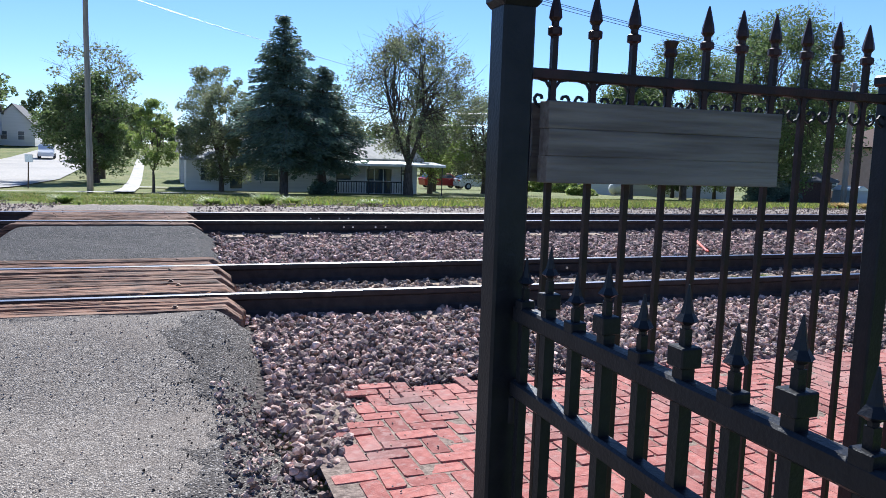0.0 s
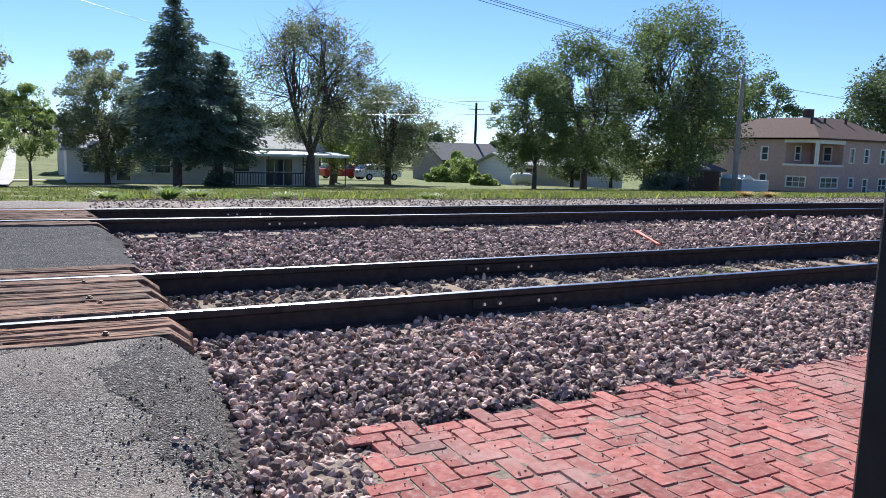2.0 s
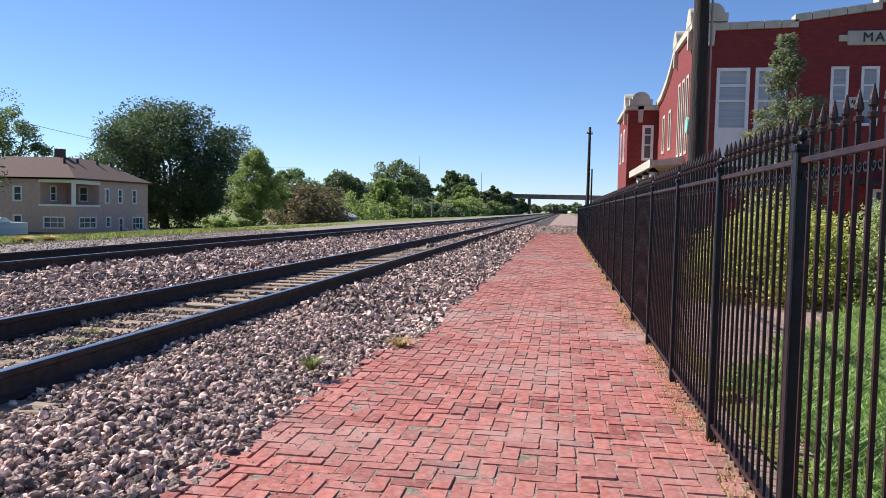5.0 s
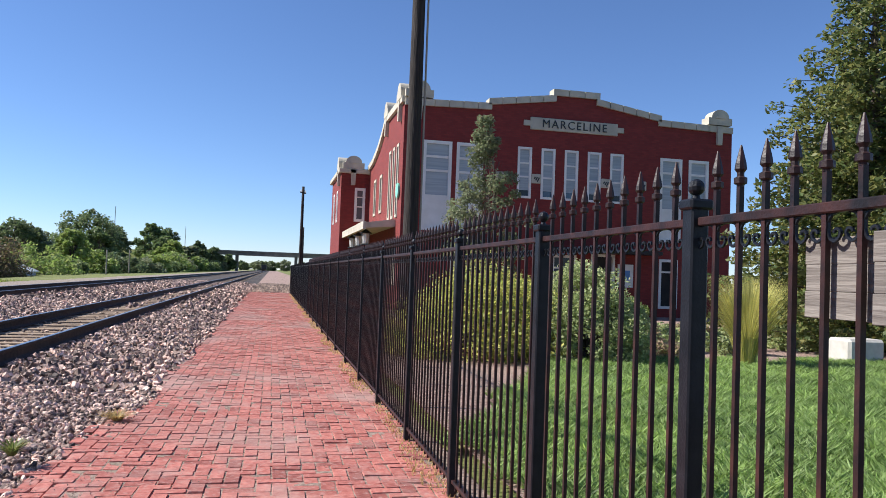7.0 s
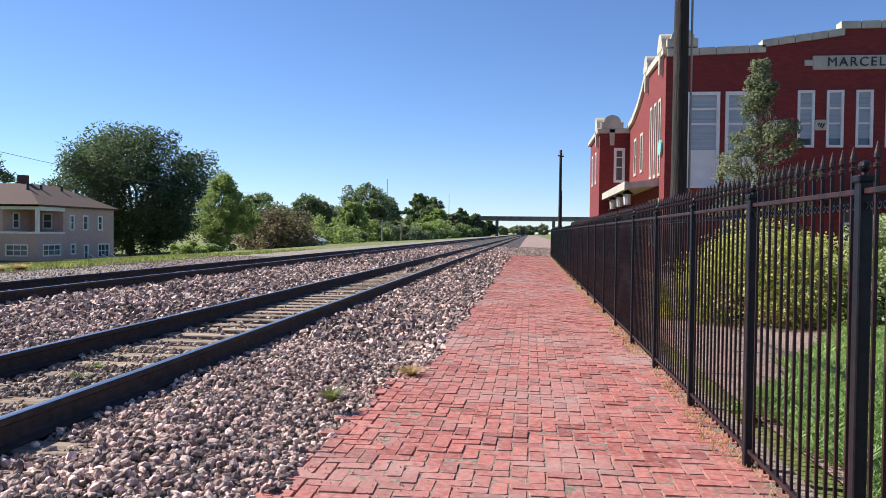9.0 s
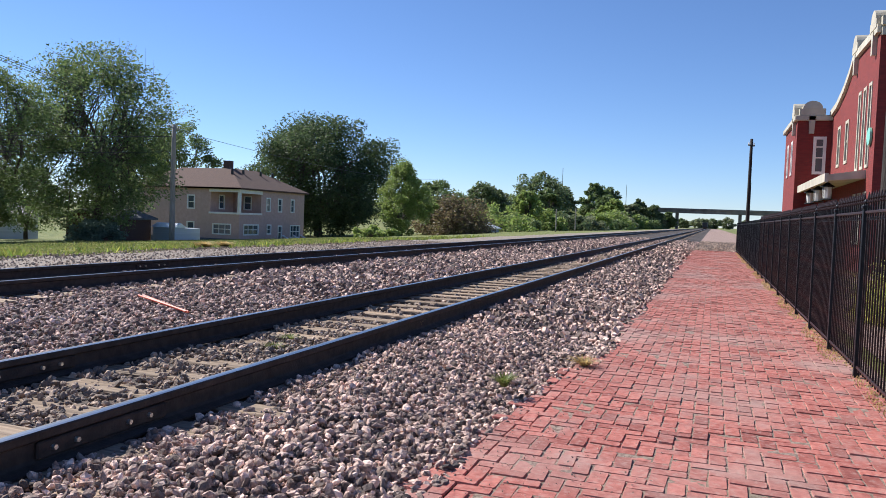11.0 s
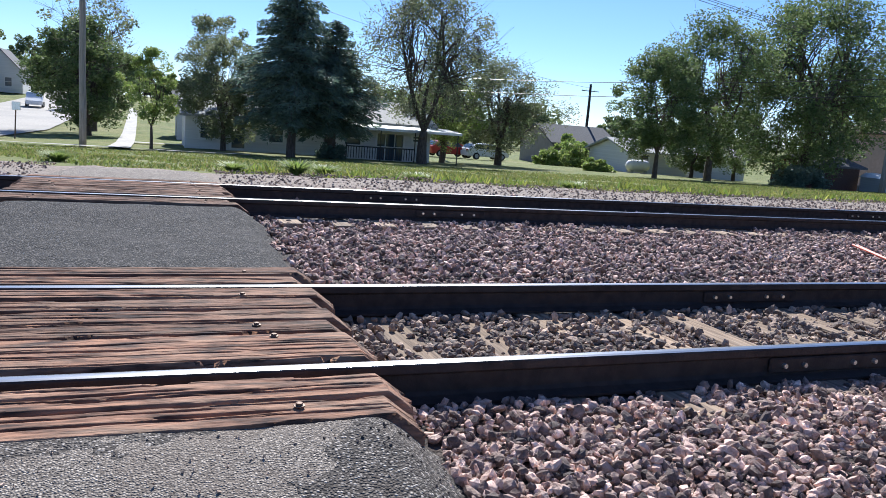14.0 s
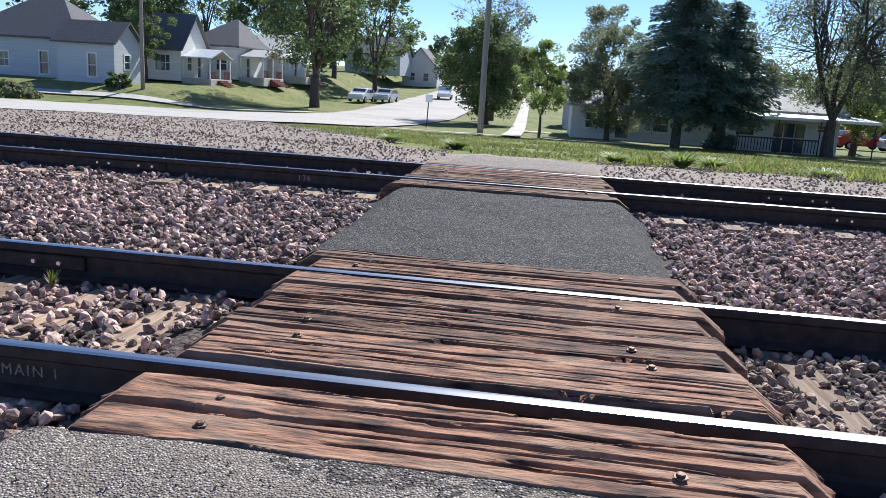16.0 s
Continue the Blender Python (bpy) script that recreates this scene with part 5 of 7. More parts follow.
carpet("lawn_grass", -12, 50, 10.4, 36, 130000, 0.07, M["blade"], "mown green lawn grass with weeds", 2,
       lambda x, y: (y > 11.2 + 0.9 * wavy(x, y, 0.4) + 0.5 * wavy(x, y, 1.7)) & (x > -1.6 - 0.58 * (y - 13) + 0.5 * wavy(x, y, 1.1)) & ~((np.abs(x + 0.3) < 1.5) & (y < 12.5)) & (wavy(x, y, 0.35, 2.0) > -0.55) & (np.abs(np.sin(x * 731.1 + y * 317.9)) > smoothstep(14, 36, y)), width=0.022, lean=0.6, base=lambda x, y: land(x, y) - 0.06)
carpet("weeds", -12, 50, 10.6, 14, 14000, 0.22, M["weed_yellow"], "taller yellow-green weeds at the edge of the lawn", 4,
       lambda x, y: (y > 11.2 + 0.9 * wavy(x, y, 0.4)) & (wavy(x, y, 0.6, 1.0) > 0.25) & (np.abs(x + 0.3) > 1.6) & (x > -1.6 - 0.58 * (y - 13)), width=0.022, lean=0.6, base=lambda x, y: land(x, y) - 0.06)
carpet("dry_grass", 2, 44, -4.44, -4.2, 9000, 0.035, M["straw"], "dry straw-coloured grass along the foot of the fence", 3, lambda x, y: wavy(x, y, 0.8, 3.0) > -0.5 + (y + 4.36) * 4.5, z=-0.28, width=0.005)


# ---------- buildings ----------
def wall(bm, axis, at, inward, u0, u1, z0, z1, holes, thick=0.3):
    """A wall in the plane x = at or y = at, with openings (u0, u1, z0, z1) cut through it."""
    us = sorted({u0, u1, *[h[0] for h in holes], *[h[1] for h in holes]})
    zs = sorted({z0, z1, *[h[2] for h in holes], *[h[3] for h in holes]})
    solid = {}
    for i in range(len(us) - 1):
        for j in range(len(zs) - 1):
            u, z = (us[i] + us[i + 1]) / 2, (zs[j] + zs[j + 1]) / 2
            solid[i, j] = not any(h[0] < u < h[1] and h[2] < z < h[3] for h in holes)

    def p(u, z, d):
        w = at + inward * thick * d
        return (w, u, z) if axis == "x" else (u, w, z)

    def quad(*c):
        bm.faces.new([bm.verts.new(v) for v in c])
    for (i, j), s in solid.items():
        if not s:
            continue
        a, b, c, d = us[i], us[i + 1], zs[j], zs[j + 1]
        quad(p(a, c, 0), p(b, c, 0), p(b, d, 0), p(a, d, 0))
        quad(p(a, c, 1), p(a, d, 1), p(b, d, 1), p(b, c, 1))
        if not solid.get((i - 1, j)):
            quad(p(a, c, 0), p(a, d, 0), p(a, d, 1), p(a, c, 1))
        if not solid.get((i + 1, j)):
            quad(p(b, c, 0), p(b, c, 1), p(b, d, 1), p(b, d, 0))
        if not solid.get((i, j - 1)):
            quad(p(a, c, 0), p(a, c, 1), p(b, c, 1), p(b, c, 0))
        if not solid.get((i, j + 1)):
            quad(p(a, d, 0), p(b, d, 0), p(b, d, 1), p(a, d, 1))


def window(parent, axis, at, inward, u0, u1, z0, z1, bars=(), ups=(), frame=0.07, panel=None, glass=None, trim=0.0, blind=False, name="window", paint=None):
    """A window in a wall opening: frame with cross bars, pane set back, sometimes a blind panel below."""
    def b(bm, a, c, d, e, f0, f1):
        lo, hi = sorted((at + inward * f0, at + inward * f1))
        if axis == "x":
            box(bm, lo, hi, a, c, d, e)
        else:
            box(bm, a, c, lo, hi, d, e)
    bm = bmesh.new()
    f = frame
    b(bm, u0 - trim, u0 + f, z0 - trim, z1 + trim, -0.03, 0.12), b(bm, u1 - f, u1 + trim, z0 - trim, z1 + trim, -0.03, 0.12)
    b(bm, u0 + f, u1 - f, z0 - trim, z0 + f, -0.04, 0.12), b(bm, u0 + f, u1 - f, z1 - f, z1 + trim, -0.03, 0.12)
    w = part(name, bm, paint or M["white_paint"], parent, "cream painted window frame" if paint else "white painted window frame")
    for z in bars:
        bm = bmesh.new()
        b(bm, u0 + f, u1 - f, z - f * 0.45, z + f * 0.45, 0.02, 0.11)
        part("glazing_bar", bm, paint or M["white_paint"], w)
    for u in ups:
        bm = bmesh.new()
        b(bm, u - f * 0.4, u + f * 0.4, z0 + f, z1 - f, 0.018, 0.112)
        part("glazing_bar", bm, paint or M["white_paint"], w)
    lo = z0 + f
    if panel:
        bm = bmesh.new()
        b(bm, u0 + f, u1 - f, z0 + f, panel, 0.03, 0.08)
        part("panel", bm, M["white_paint"], w, "white boarded panel under the window")
        lo = panel
    bm = bmesh.new()
    b(bm, u0 + f, u1 - f, lo, z1 - f, 0.07, 0.085)
    part("pane", bm, glass or M["pane"], w, "dark window pane")
    if blind:
        bm = bmesh.new()
        b(bm, u0 + f, u1 - f, z0 + f + (z1 - z0) * 0.12, z1 - f, 0.055, 0.062)
        part("blind", bm, M["blind"], w, "pale drawn blind")
    return w


def gz0(x, y):
    return float(land(x, y)) - 0.05


# the depot: two storeys of red brick with cream terracotta coping
DX, DN, DS, DB = 29.0, -7.95, -22.2, -0.35
depot = thing("depot_building", 0, 0, 0, "two-storey red brick depot with cream terracotta coping and white windows", "building")
tall = [(-9.87, -8.77), (-11.15, -10.10), (-19.85, -18.88), (-21.1, -20.2)]
slim = [(-13.17 - 1.0 * i, -12.62 - 1.0 * i) for i in range(5)]
ground_holes = [(-19.75, -18.95, 0.1, 2.1), (-21.0, -20.1, 0.9, 2.1), (-16.9, -15.9, -0.1, 2.2), (-15.2, -14.2, 0.7, 2.1), (-11.2, -10.0, 0.6, 2.1)]
holes = [(a, b, 2.87, 6.35) for a, b in tall] + [(a, b, 4.35, 6.37) for a, b in slim] + ground_holes
bm = bmesh.new()
wall(bm, "x", DX, 1, DS, DN, DB, 7.55, holes)
part("wall", bm, M["red_brick"], depot, "red brick end wall")
bm = bmesh.new()
gable = [(DS, 7.55), (DN, 7.55), (DN, 7.72), (-11.4, 7.82), (-11.4, 8.0), (-14.1, 8.38), (-14.1, 8.62), (-15.95, 8.62), (-15.95, 8.38), (-18.8, 7.92), (-18.8, 7.75), (DS, 7.68)]
prism(bm, gable, "x", DX, DX + 0.3)
part("parapet", bm, M["red_brick"], depot, "stepped and sloping brick gable parapet")


def coping(y0, z0, y1, z1, h=0.26):
    n = max(1, round(abs(y1 - y0) / 0.62))
    for i in range(n):
        a, b = y0 + (y1 - y0) * i / n, y0 + (y1 - y0) * (i + 1) / n
        za, zb = z0 + (z1 - z0) * i / n, z0 + (z1 - z0) * (i + 1) / n
        bm = bmesh.new()
        g = 0.012 if a > b else -0.012
        prism(bm, [(a - g, za - 0.05), (b + g, zb - 0.05), (b + g, zb + h - 0.05), (a - g, za + h - 0.05)], "x", DX - 0.10, DX + 0.40)
        part("coping_stone", bm, M["terracotta"], depot)


coping(DN, 7.72, -11.45, 7.82), coping(-11.3, 8.0, -14.15, 8.38), coping(-14.0, 8.62, -16.05, 8.62), coping(-15.9, 8.38, -18.85, 7.92), coping(-18.7, 7.75, DS, 7.68)
for a, b in tall:
    window(depot, "x", DX, 1, a, b, 2.87, 6.35, (5.75, 5.2), (), 0.10, 4.25, M["pane"], 0.02, True)
for a, b in slim:
    window(depot, "x", DX, 1, a, b, 4.35, 6.37, (5.2, 5.75), (), 0.07, None, None, 0.02, True)
for i, (a, b, c, d) in enumerate(ground_holes):
    window(depot, "x", DX, 1, a, b, c, d, (1.6,) if i != 2 else (), (), 0.08, None, M["dark"] if i in (0, 2) else M["pane"], 0.03)
bm = bmesh.new()
bevelled(bm, DX - 0.07, DX + 0.02, -16.87, -13.08, 7.12, 7.62, 0.02)
for a, b in ((-17.15, -16.86), (-13.09, -12.8)):
    bevelled(bm, DX - 0.06, DX + 0.02, a, b, 7.26, 7.48, 0.015)
sign = part("sign_board", bm, M["terracotta"], depot, "cream terracotta name board with raised dark letters")
fc = bpy.data.curves.new("letters", "FONT")
fc.body, fc.size, fc.align_x, fc.align_y, fc.extrude, fc.space_character = "MARCELINE", 0.46, "CENTER", "CENTER", 0.015, 1.22
tmp = bpy.data.objects.new("tmp", fc)
scene.collection.objects.link(tmp)
bpy.context.view_layer.update()
me = bpy.data.meshes.new_from_object(tmp.evaluated_get(bpy.context.evaluated_depsgraph_get()))
me.transform(pose(DX - 0.085, -14.97, 7.37, 90, 0, -90))
bpy.data.objects.remove(tmp)
link_mesh("lettering", me, M["black"], sign, "dark raised capital letters")
for y in (-13.4, -16.4, -18.05, -11.9):
    bm = bmesh.new()
    bevelled(bm, DX - 0.05, DX + 0.02, y - 0.19, y + 0.19, 4.95, 5.33, 0.02)
    pl = part("plaque", bm, M["terracotta"], depot, "small square cream plaque with a dark emblem")
    bm = bmesh.new()
    for k in range(3):
        box(bm, -0.012, 0.0, -0.11 + 0.08 * k, -0.06 + 0.08 * k, -0.10 + 0.02 * k, 0.10 - 0.03 * k, pose(DX - 0.05, y, 5.14, 25))
    part("emblem", bm, M["black"], pl)


def scallop(x, y, z, axis):
    """Shell-shaped terracotta crest with a bracket under it, at a corner of the parapet."""
    bm = bmesh.new()
    arc = [(0.42 * math.cos(a), 0.30 + 0.36 * math.sin(a)) for a in [math.pi * i / 10 for i in range(11)]]
    pts = [(-0.55, 0), (0.55, 0), (0.55, 0.30), *arc, (-0.55, 0.30)]
    out = []
    for p in pts:
        if not out or abs(out[-1][0] - p[0]) + abs(out[-1][1] - p[1]) > 1e-4:
            out.append(p)
    if axis == "x":
        prism(bm, [(u + y, v + z) for u, v in out], "x", x - 0.14, x + 0.42)
        prism(bm, [(y - 0.14, z - 0.05), (y - 0.10, z - 0.85), (y + 0.10, z - 0.85), (y + 0.14, z - 0.05)], "x", x - 0.15, x - 0.002)
        prism(bm, [(y + 0.24 * math.cos(a), z + 0.28 + 0.2 * math.sin(a)) for a in [math.pi * i / 8 for i in range(9)]], "x", x - 0.18, x - 0.13)
    else:
        prism(bm, [(u + x, v + z) for u, v in out], "y", y - 0.42, y + 0.14)
        prism(bm, [(x - 0.14, z - 0.05), (x - 0.10, z - 0.85), (x + 0.10, z - 0.85), (x + 0.14, z - 0.05)], "y", y + 0.002, y + 0.15)
    part("crest", bm, M["terracotta"], depot, "shell-shaped cream terracotta crest")


scallop(DX, -21.55, 7.95, "x"), scallop(DX, -8.5, 8.0, "x"), scallop(DX + 0.7, DN, 8.0, "y")
# trackside face: a gabled bay, a lower middle and a far tower
TX, TY = 39.2, -6.5
strips = [(29.9 + 1.0 * i, 30.4 + 1.0 * i) for i in range(3)]
bm = bmesh.new()
wall(bm, "y", DN, -1, DX + 0.3, TX, DB, 6.4, [(a, b, 3.4, 6.3) for a, b in strips] + [(a, b, 0.7, 2.5) for a, b in strips] + [(34.4, 35.1, 3.9, 5.6), (36.4, 37.1, 3.9, 5.6)])
wall(bm, "x", TX, 1, DN - 1.0, TY, DB, 6.2, [(-7.69, -7.28, 3.8, 5.4)])
wall(bm, "y", TY, -1, TX + 0.3, 45.0, DB, 6.2, [(40.8, 41.4, 3.8, 5.4), (42.8, 43.4, 3.8, 5.4)])
wall(bm, "x", 45.0, -1, DS, TY - 0.3, DB, 6.2, [])
wall(bm, "y", DS, 1, DX + 0.3, 44.7, DB, 6.4, [])
part("wall", bm, M["red_brick"], depot, "sunlit red brick trackside wall")
for a, b in strips:
    window(depot, "y", DN, -1, a, b, 3.4, 6.3, (5.5, 4.5), (), 0.08, None, None, 0.03, paint=M["terracotta"])
    window(depot, "y", DN, -1, a, b, 0.7, 2.5, (1.7,), (), 0.08, None, None, 0.03, paint=M["terracotta"])
for a in (34.4, 36.4):
    window(depot, "y", DN, -1, a, a + 0.7, 3.9, 5.6, (4.8,), (), 0.09, None, None, 0.03, paint=M["terracotta"])
window(depot, "x", TX, 1, -7.69, -7.28, 3.8, 5.4, (4.5, 5.0), (), 0.06, None, None, 0.07)
for a in (40.8, 42.8):
    window(depot, "y", TY, -1, a, a + 0.6, 3.8, 5.4, (4.6,), (), 0.08, None, None, 0.04)
bm = bmesh.new()
prism(bm, [(DX + 0.3, 6.4), (TX, 6.4), (TX, 6.45), (37.4, 6.6), (35.6, 7.0), (34.3, 7.5), (33.7, 7.9), (DX + 0.3, 7.9)], "y", DN - 0.3, DN)
part("parapet", bm, M["red_brick"], depot, "brick parapet sweeping down to the tower")
for (a, za), (b, zb) in (((29.0, 7.85), (31.3, 7.85)), ((31.3, 7.85), (33.7, 7.85)), ((33.7, 7.8), (34.3, 7.45)), ((34.3, 7.45), (35.6, 6.97)), ((35.6, 6.97), (37.4, 6.57)), ((37.4, 6.57), (TX, 6.42))):
    bm = bmesh.new()
    prism(bm, [(a, za - 0.06), (b, zb - 0.06), (b, zb + 0.2), (a, za + 0.2)], "y", DN - 0.42, DN + 0.12)
    part("coping_stone", bm, M["terracotta"], depot)
bm = bmesh.new()
bevelled(bm, TX - 0.15, 45.2, DN - 1.2, TY + 0.15, 6.2, 6.45, 0.03)
part("coping_stone", bm, M["terracotta"], depot)
scallop(TX, -7.1, 6.45, "x"), scallop(TX + 0.8, TY, 6.45, "y"), scallop(33.2, DN, 8.0, "y")
for zz in (0.35,):
    bm = bmesh.new()
    bevelled(bm, TX - 0.06, TX - 0.002, -7.35, -6.85, zz, zz + 0.22, 0.01)
    part("stone_band", bm, M["terracotta"], depot)
bm = bmesh.new()
box(bm, DX + 0.3, 44.6, DS + 0.3, DN - 0.32, 5.9, 6.1)
part("roof", bm, M["grey_roof"], depot, "flat grey roof behind the parapet")
bm = bmesh.new()
prism(bm, [(DN + 0.003, 3.0), (-6.75, 2.9), (-6.75, 3.12), (DN + 0.003, 3.3)], "x", 30.2, TX - 0.01)
prism(bm, [(-6.77, 2.85), (-6.65, 2.85), (-6.65, 3.16), (-6.77, 3.16)], "x", 30.1, TX - 0.008)
part("canopy", bm, M["terracotta"], depot, "cream trackside canopy")
bm = bmesh.new()
bevelled(bm, DX - 0.9, DX - 0.002, -12.0, -9.6, 2.25, 2.4, 0.01)
bevelled(bm, DX - 0.9, DX - 0.002, -18.6, -13.4, 2.25, 2.4, 0.01)
part("door_canopy", bm, M["black"], depot, "thin dark canopy over the doors")
bm = bmesh.new()
tube(bm, (29.05, DN + 0.02, 4.4), (29.05, DN + 0.09, 4.4), 0.3, seg=20)
bmesh.ops.translate(bm, verts=bm.verts, vec=(0.6, 0, 0.0))
part("roundel", bm, M["teal_paint"], depot, "round painted plate on the trackside wall")
for i, lx in enumerate((31.6, 34.2, 36.8)):
    lamp = thing("lantern", lx, -6.95, 2.93, "black hanging lantern with milky glass under the canopy", "lantern", group="canopy lanterns")
    bm = bmesh.new()
    tube(bm, (0, 0, -0.05), (0, 0, 0.02), 0.015)
    lathe(bm, [(0.05, -0.02), (0.26, -0.16), (0.26, -0.19)], seg=8)
    for k in range(4):
        a = math.pi / 4 + k * math.pi / 2
        tube(bm, (0.20 * math.cos(a), 0.20 * math.sin(a), -0.18), (0.20 * math.cos(a), 0.20 * math.sin(a), -0.62), 0.014, seg=4)
    lathe(bm, [(0.22, -0.66), (0.22, -0.62)], seg=8)
    part("frame", bm, M["black"], lamp)
    bm = bmesh.new()
    lathe(bm, [(0.14, -0.61), (0.16, -0.19)], seg=8)
    part("glass", bm, M["white_paint"], lamp, "milky glass")


def house(x, y, rz, w, d, h, rise, label, walls, roof, windows, seed, hip=False, z=None, porch=None, chimney=None, over=0.35, gaps=()):
    """A house with its front face on the local -y side: body, roof, windows (face, u, z, w, h)."""
    z = float(land(x, y)) - 0.15 if z is None else z
    e = thing("house", x, y, z, label, "house", rz)
    hs = {"f": [], "l": [], "r": []}
    for face, u, zz, ww, hh in windows:
        hs[face].append((u, u + ww, zz, zz + hh))
    for face, u, zz, ww, hh in gaps:
        hs[face].append((u, u + ww, zz, zz + hh))
    bm = bmesh.new()
    wall(bm, "y", 0, 1, 0, w, 0, h, hs["f"], 0.2)
    wall(bm, "x", 0, 1, 0.2, d, 0, h, hs["l"], 0.2)
    wall(bm, "x", w, -1, 0.2, d, 0, h, hs["r"], 0.2)
    wall(bm, "y", d, -1, 0.2, w - 0.2, 0, h, [], 0.2)
    if not hip:
        if hip is False:
            prism(bm, [(0.02, h), (d - 0.02, h), (d / 2, h + rise - 0.08)], "x", 0.004, 0.2)
            prism(bm, [(0.02, h), (d - 0.02, h), (d / 2, h + rise - 0.08)], "x", w - 0.2, w - 0.004)
        else:
            prism(bm, [(0.02, h), (w - 0.02, h), (w / 2, h + rise - 0.08)], "y", 0.004, 0.2)
    part("wall", bm, walls, e)
    bm = bmesh.new()
    o, t = over, 0.14
    if hip == "ell":
        arm = w * 0.62
        for x1, y1, along in ((w, arm, 0), (arm, d, 1)):
            ring = [bm.verts.new((px, py, h + 0.1)) for px, py in ((-o, -o), (x1 + o, -o), (x1 + o, y1 + o), (-o, y1 + o))]
            under = [bm.verts.new((v.co.x, v.co.y, h - 0.04)) for v in ring]
            c = arm / 2
            ends = [bm.verts.new((c, c, h + rise)), bm.verts.new((x1 - c, c, h + rise) if along == 0 else (c, y1 - c, h + rise))]
            bm.faces.new(under[::-1])
            for i in range(4):
                bm.faces.new((under[i], under[(i + 1) % 4], ring[(i + 1) % 4], ring[i]))
            if along == 0:
                bm.faces.new((ring[0], ring[1], ends[1], ends[0])), bm.faces.new((ring[1], ring[2], ends[1]))
                bm.faces.new((ring[2], ring[3], ends[0], ends[1])), bm.faces.new((ring[3], ring[0], ends[0]))
            else:
                bm.faces.new((ring[0], ring[1], ends[0])), bm.faces.new((ring[1], ring[2], ends[1], ends[0]))
                bm.faces.new((ring[2], ring[3], ends[1])), bm.faces.new((ring[3], ring[0], ends[0], ends[1]))
            if along:
                bmesh.ops.translate(bm, verts=ring + under + ends, vec=(0, 0.003, -0.004))
    elif hip is True:
        r = d / 2
        a = [(-o, -o), (w + o, -o), (w + o, d + o), (-o, d + o)]
        lowv = [bm.verts.new((p[0], p[1], h - 0.02)) for p in a]
        upv = [bm.verts.new((p[0], p[1], h + t)) for p in a]
        r1, r2 = bm.verts.new((r * 0.9, d / 2, h + rise)), bm.verts.new((max(w - r * 0.9, r * 0.9 + 0.3), d / 2, h + rise))
        bm.faces.new(lowv)
        for i in range(4):
            bm.faces.new((lowv[i], lowv[(i + 1) % 4], upv[(i + 1) % 4], upv[i]))
        bm.faces.new((upv[0], upv[1], r2, r1)), bm.faces.new((upv[2], upv[3], r1, r2))
        bm.faces.new((upv[1], upv[2], r2)), bm.faces.new((upv[3], upv[0], r1))
    elif hip is False:
        k = rise / (d / 2)
        for s in (0, 1):
            ys = (-o, d / 2) if s == 0 else (d + o, d / 2)
            zs = (h - o * k, h + rise)
            prism(bm, [(ys[0], zs[0]), (ys[1], zs[1]), (ys[1], zs[1] + t), (ys[0], zs[0] + t)], "x", -o, w + o)
    else:
        k = rise / (w / 2)
        for s in (0, 1):
            us = (-o, w / 2) if s == 0 else (w + o, w / 2)
            zs = (h - o * k, h + rise)
            prism(bm, [(us[0], zs[0]), (us[1], zs[1]), (us[1], zs[1] + t), (us[0], zs[0] + t)], "y", -o, d)
    part("roof", bm, roof, e)
    for face, u, zz, ww, hh in windows:
        window(e, "y" if face == "f" else "x", w if face == "r" else 0, -1 if face == "r" else 1, u, u + ww, zz, zz + hh, (zz + hh / 2,), tuple(u + ww * q / 3 for q in (1, 2)) if ww > 1.3 else (), 0.07, None, None, 0.05)
    if chimney:
        bm = bmesh.new()
        cx, cy, c0, c1 = chimney
        bevelled(bm, cx - 0.35, cx + 0.35, cy - 0.35, cy + 0.35, c0, c1, 0.03)
        part("chimney", bm, M["brown_roof"], e, "dark brick chimney")
    if porch:
        u0, u1, dep, pz, mat_roof = porch
        bm = bmesh.new()
        prism(bm, [(-dep - 0.2, pz - 0.12), (0.0, pz + 0.25), (0.0, pz + 0.37), (-dep - 0.2, pz)], "x", u0 - 0.2, u1 + 0.2)
        part("porch_roof", bm, mat_roof, e)
        for u in (u0, (u0 + u1) / 2, u1):
            bm = bmesh.new()
            bevelled(bm, u - 0.05, u + 0.05, -dep - 0.02, -dep + 0.08, 0, pz - 0.1, 0.01)
            part("porch_post", bm, M["white_paint"], e)
        bm = bmesh.new()
        bevelled(bm, u0 - 0.1, u1 + 0.1, -dep - 0.1, 0, -0.1, 0.25, 0.02)
        part("porch_floor", bm, M["concrete"], e)
    return e


# tan house with a corner balcony
th = house(59.3, 38.0, 0, 11.6, 13.0, 4.95, 2.1, "two-storey tan stucco house with brown hipped roof and corner balcony", M["tan"], M["brown_roof"],
           [("f", 0.7, 0.7, 2.4, 0.95), ("f", 4.6, 0.75, 0.7, 0.9), ("f", 6.6, 0.2, 0.7, 1.35), ("f", 8.9, 0.35, 1.9, 1.25), ("f", 4.4, 2.95, 0.7, 1.3), ("f", 6.5, 2.95, 0.7, 1.3), ("f", 8.9, 2.95, 0.7, 1.3),
            ("l", 0.9, 0.7, 2.0, 0.95), ("l", 5.0, 0.5, 0.8, 1.25), ("l", 5.0, 3.0, 0.8, 1.25), ("l", 10.2, 1.0, 0.8, 1.0)], 1, "ell", chimney=(4.0, 4.2, 5.5, 7.8),
           gaps=[("f", 0.25, 2.75, 3.25, 1.95), ("l", 0.25, 2.75, 2.95, 1.95)])
bm = bmesh.new()
bevelled(bm, -0.05, 11.65, -0.05, 13.05, -0.6, 0.3, 0.02)
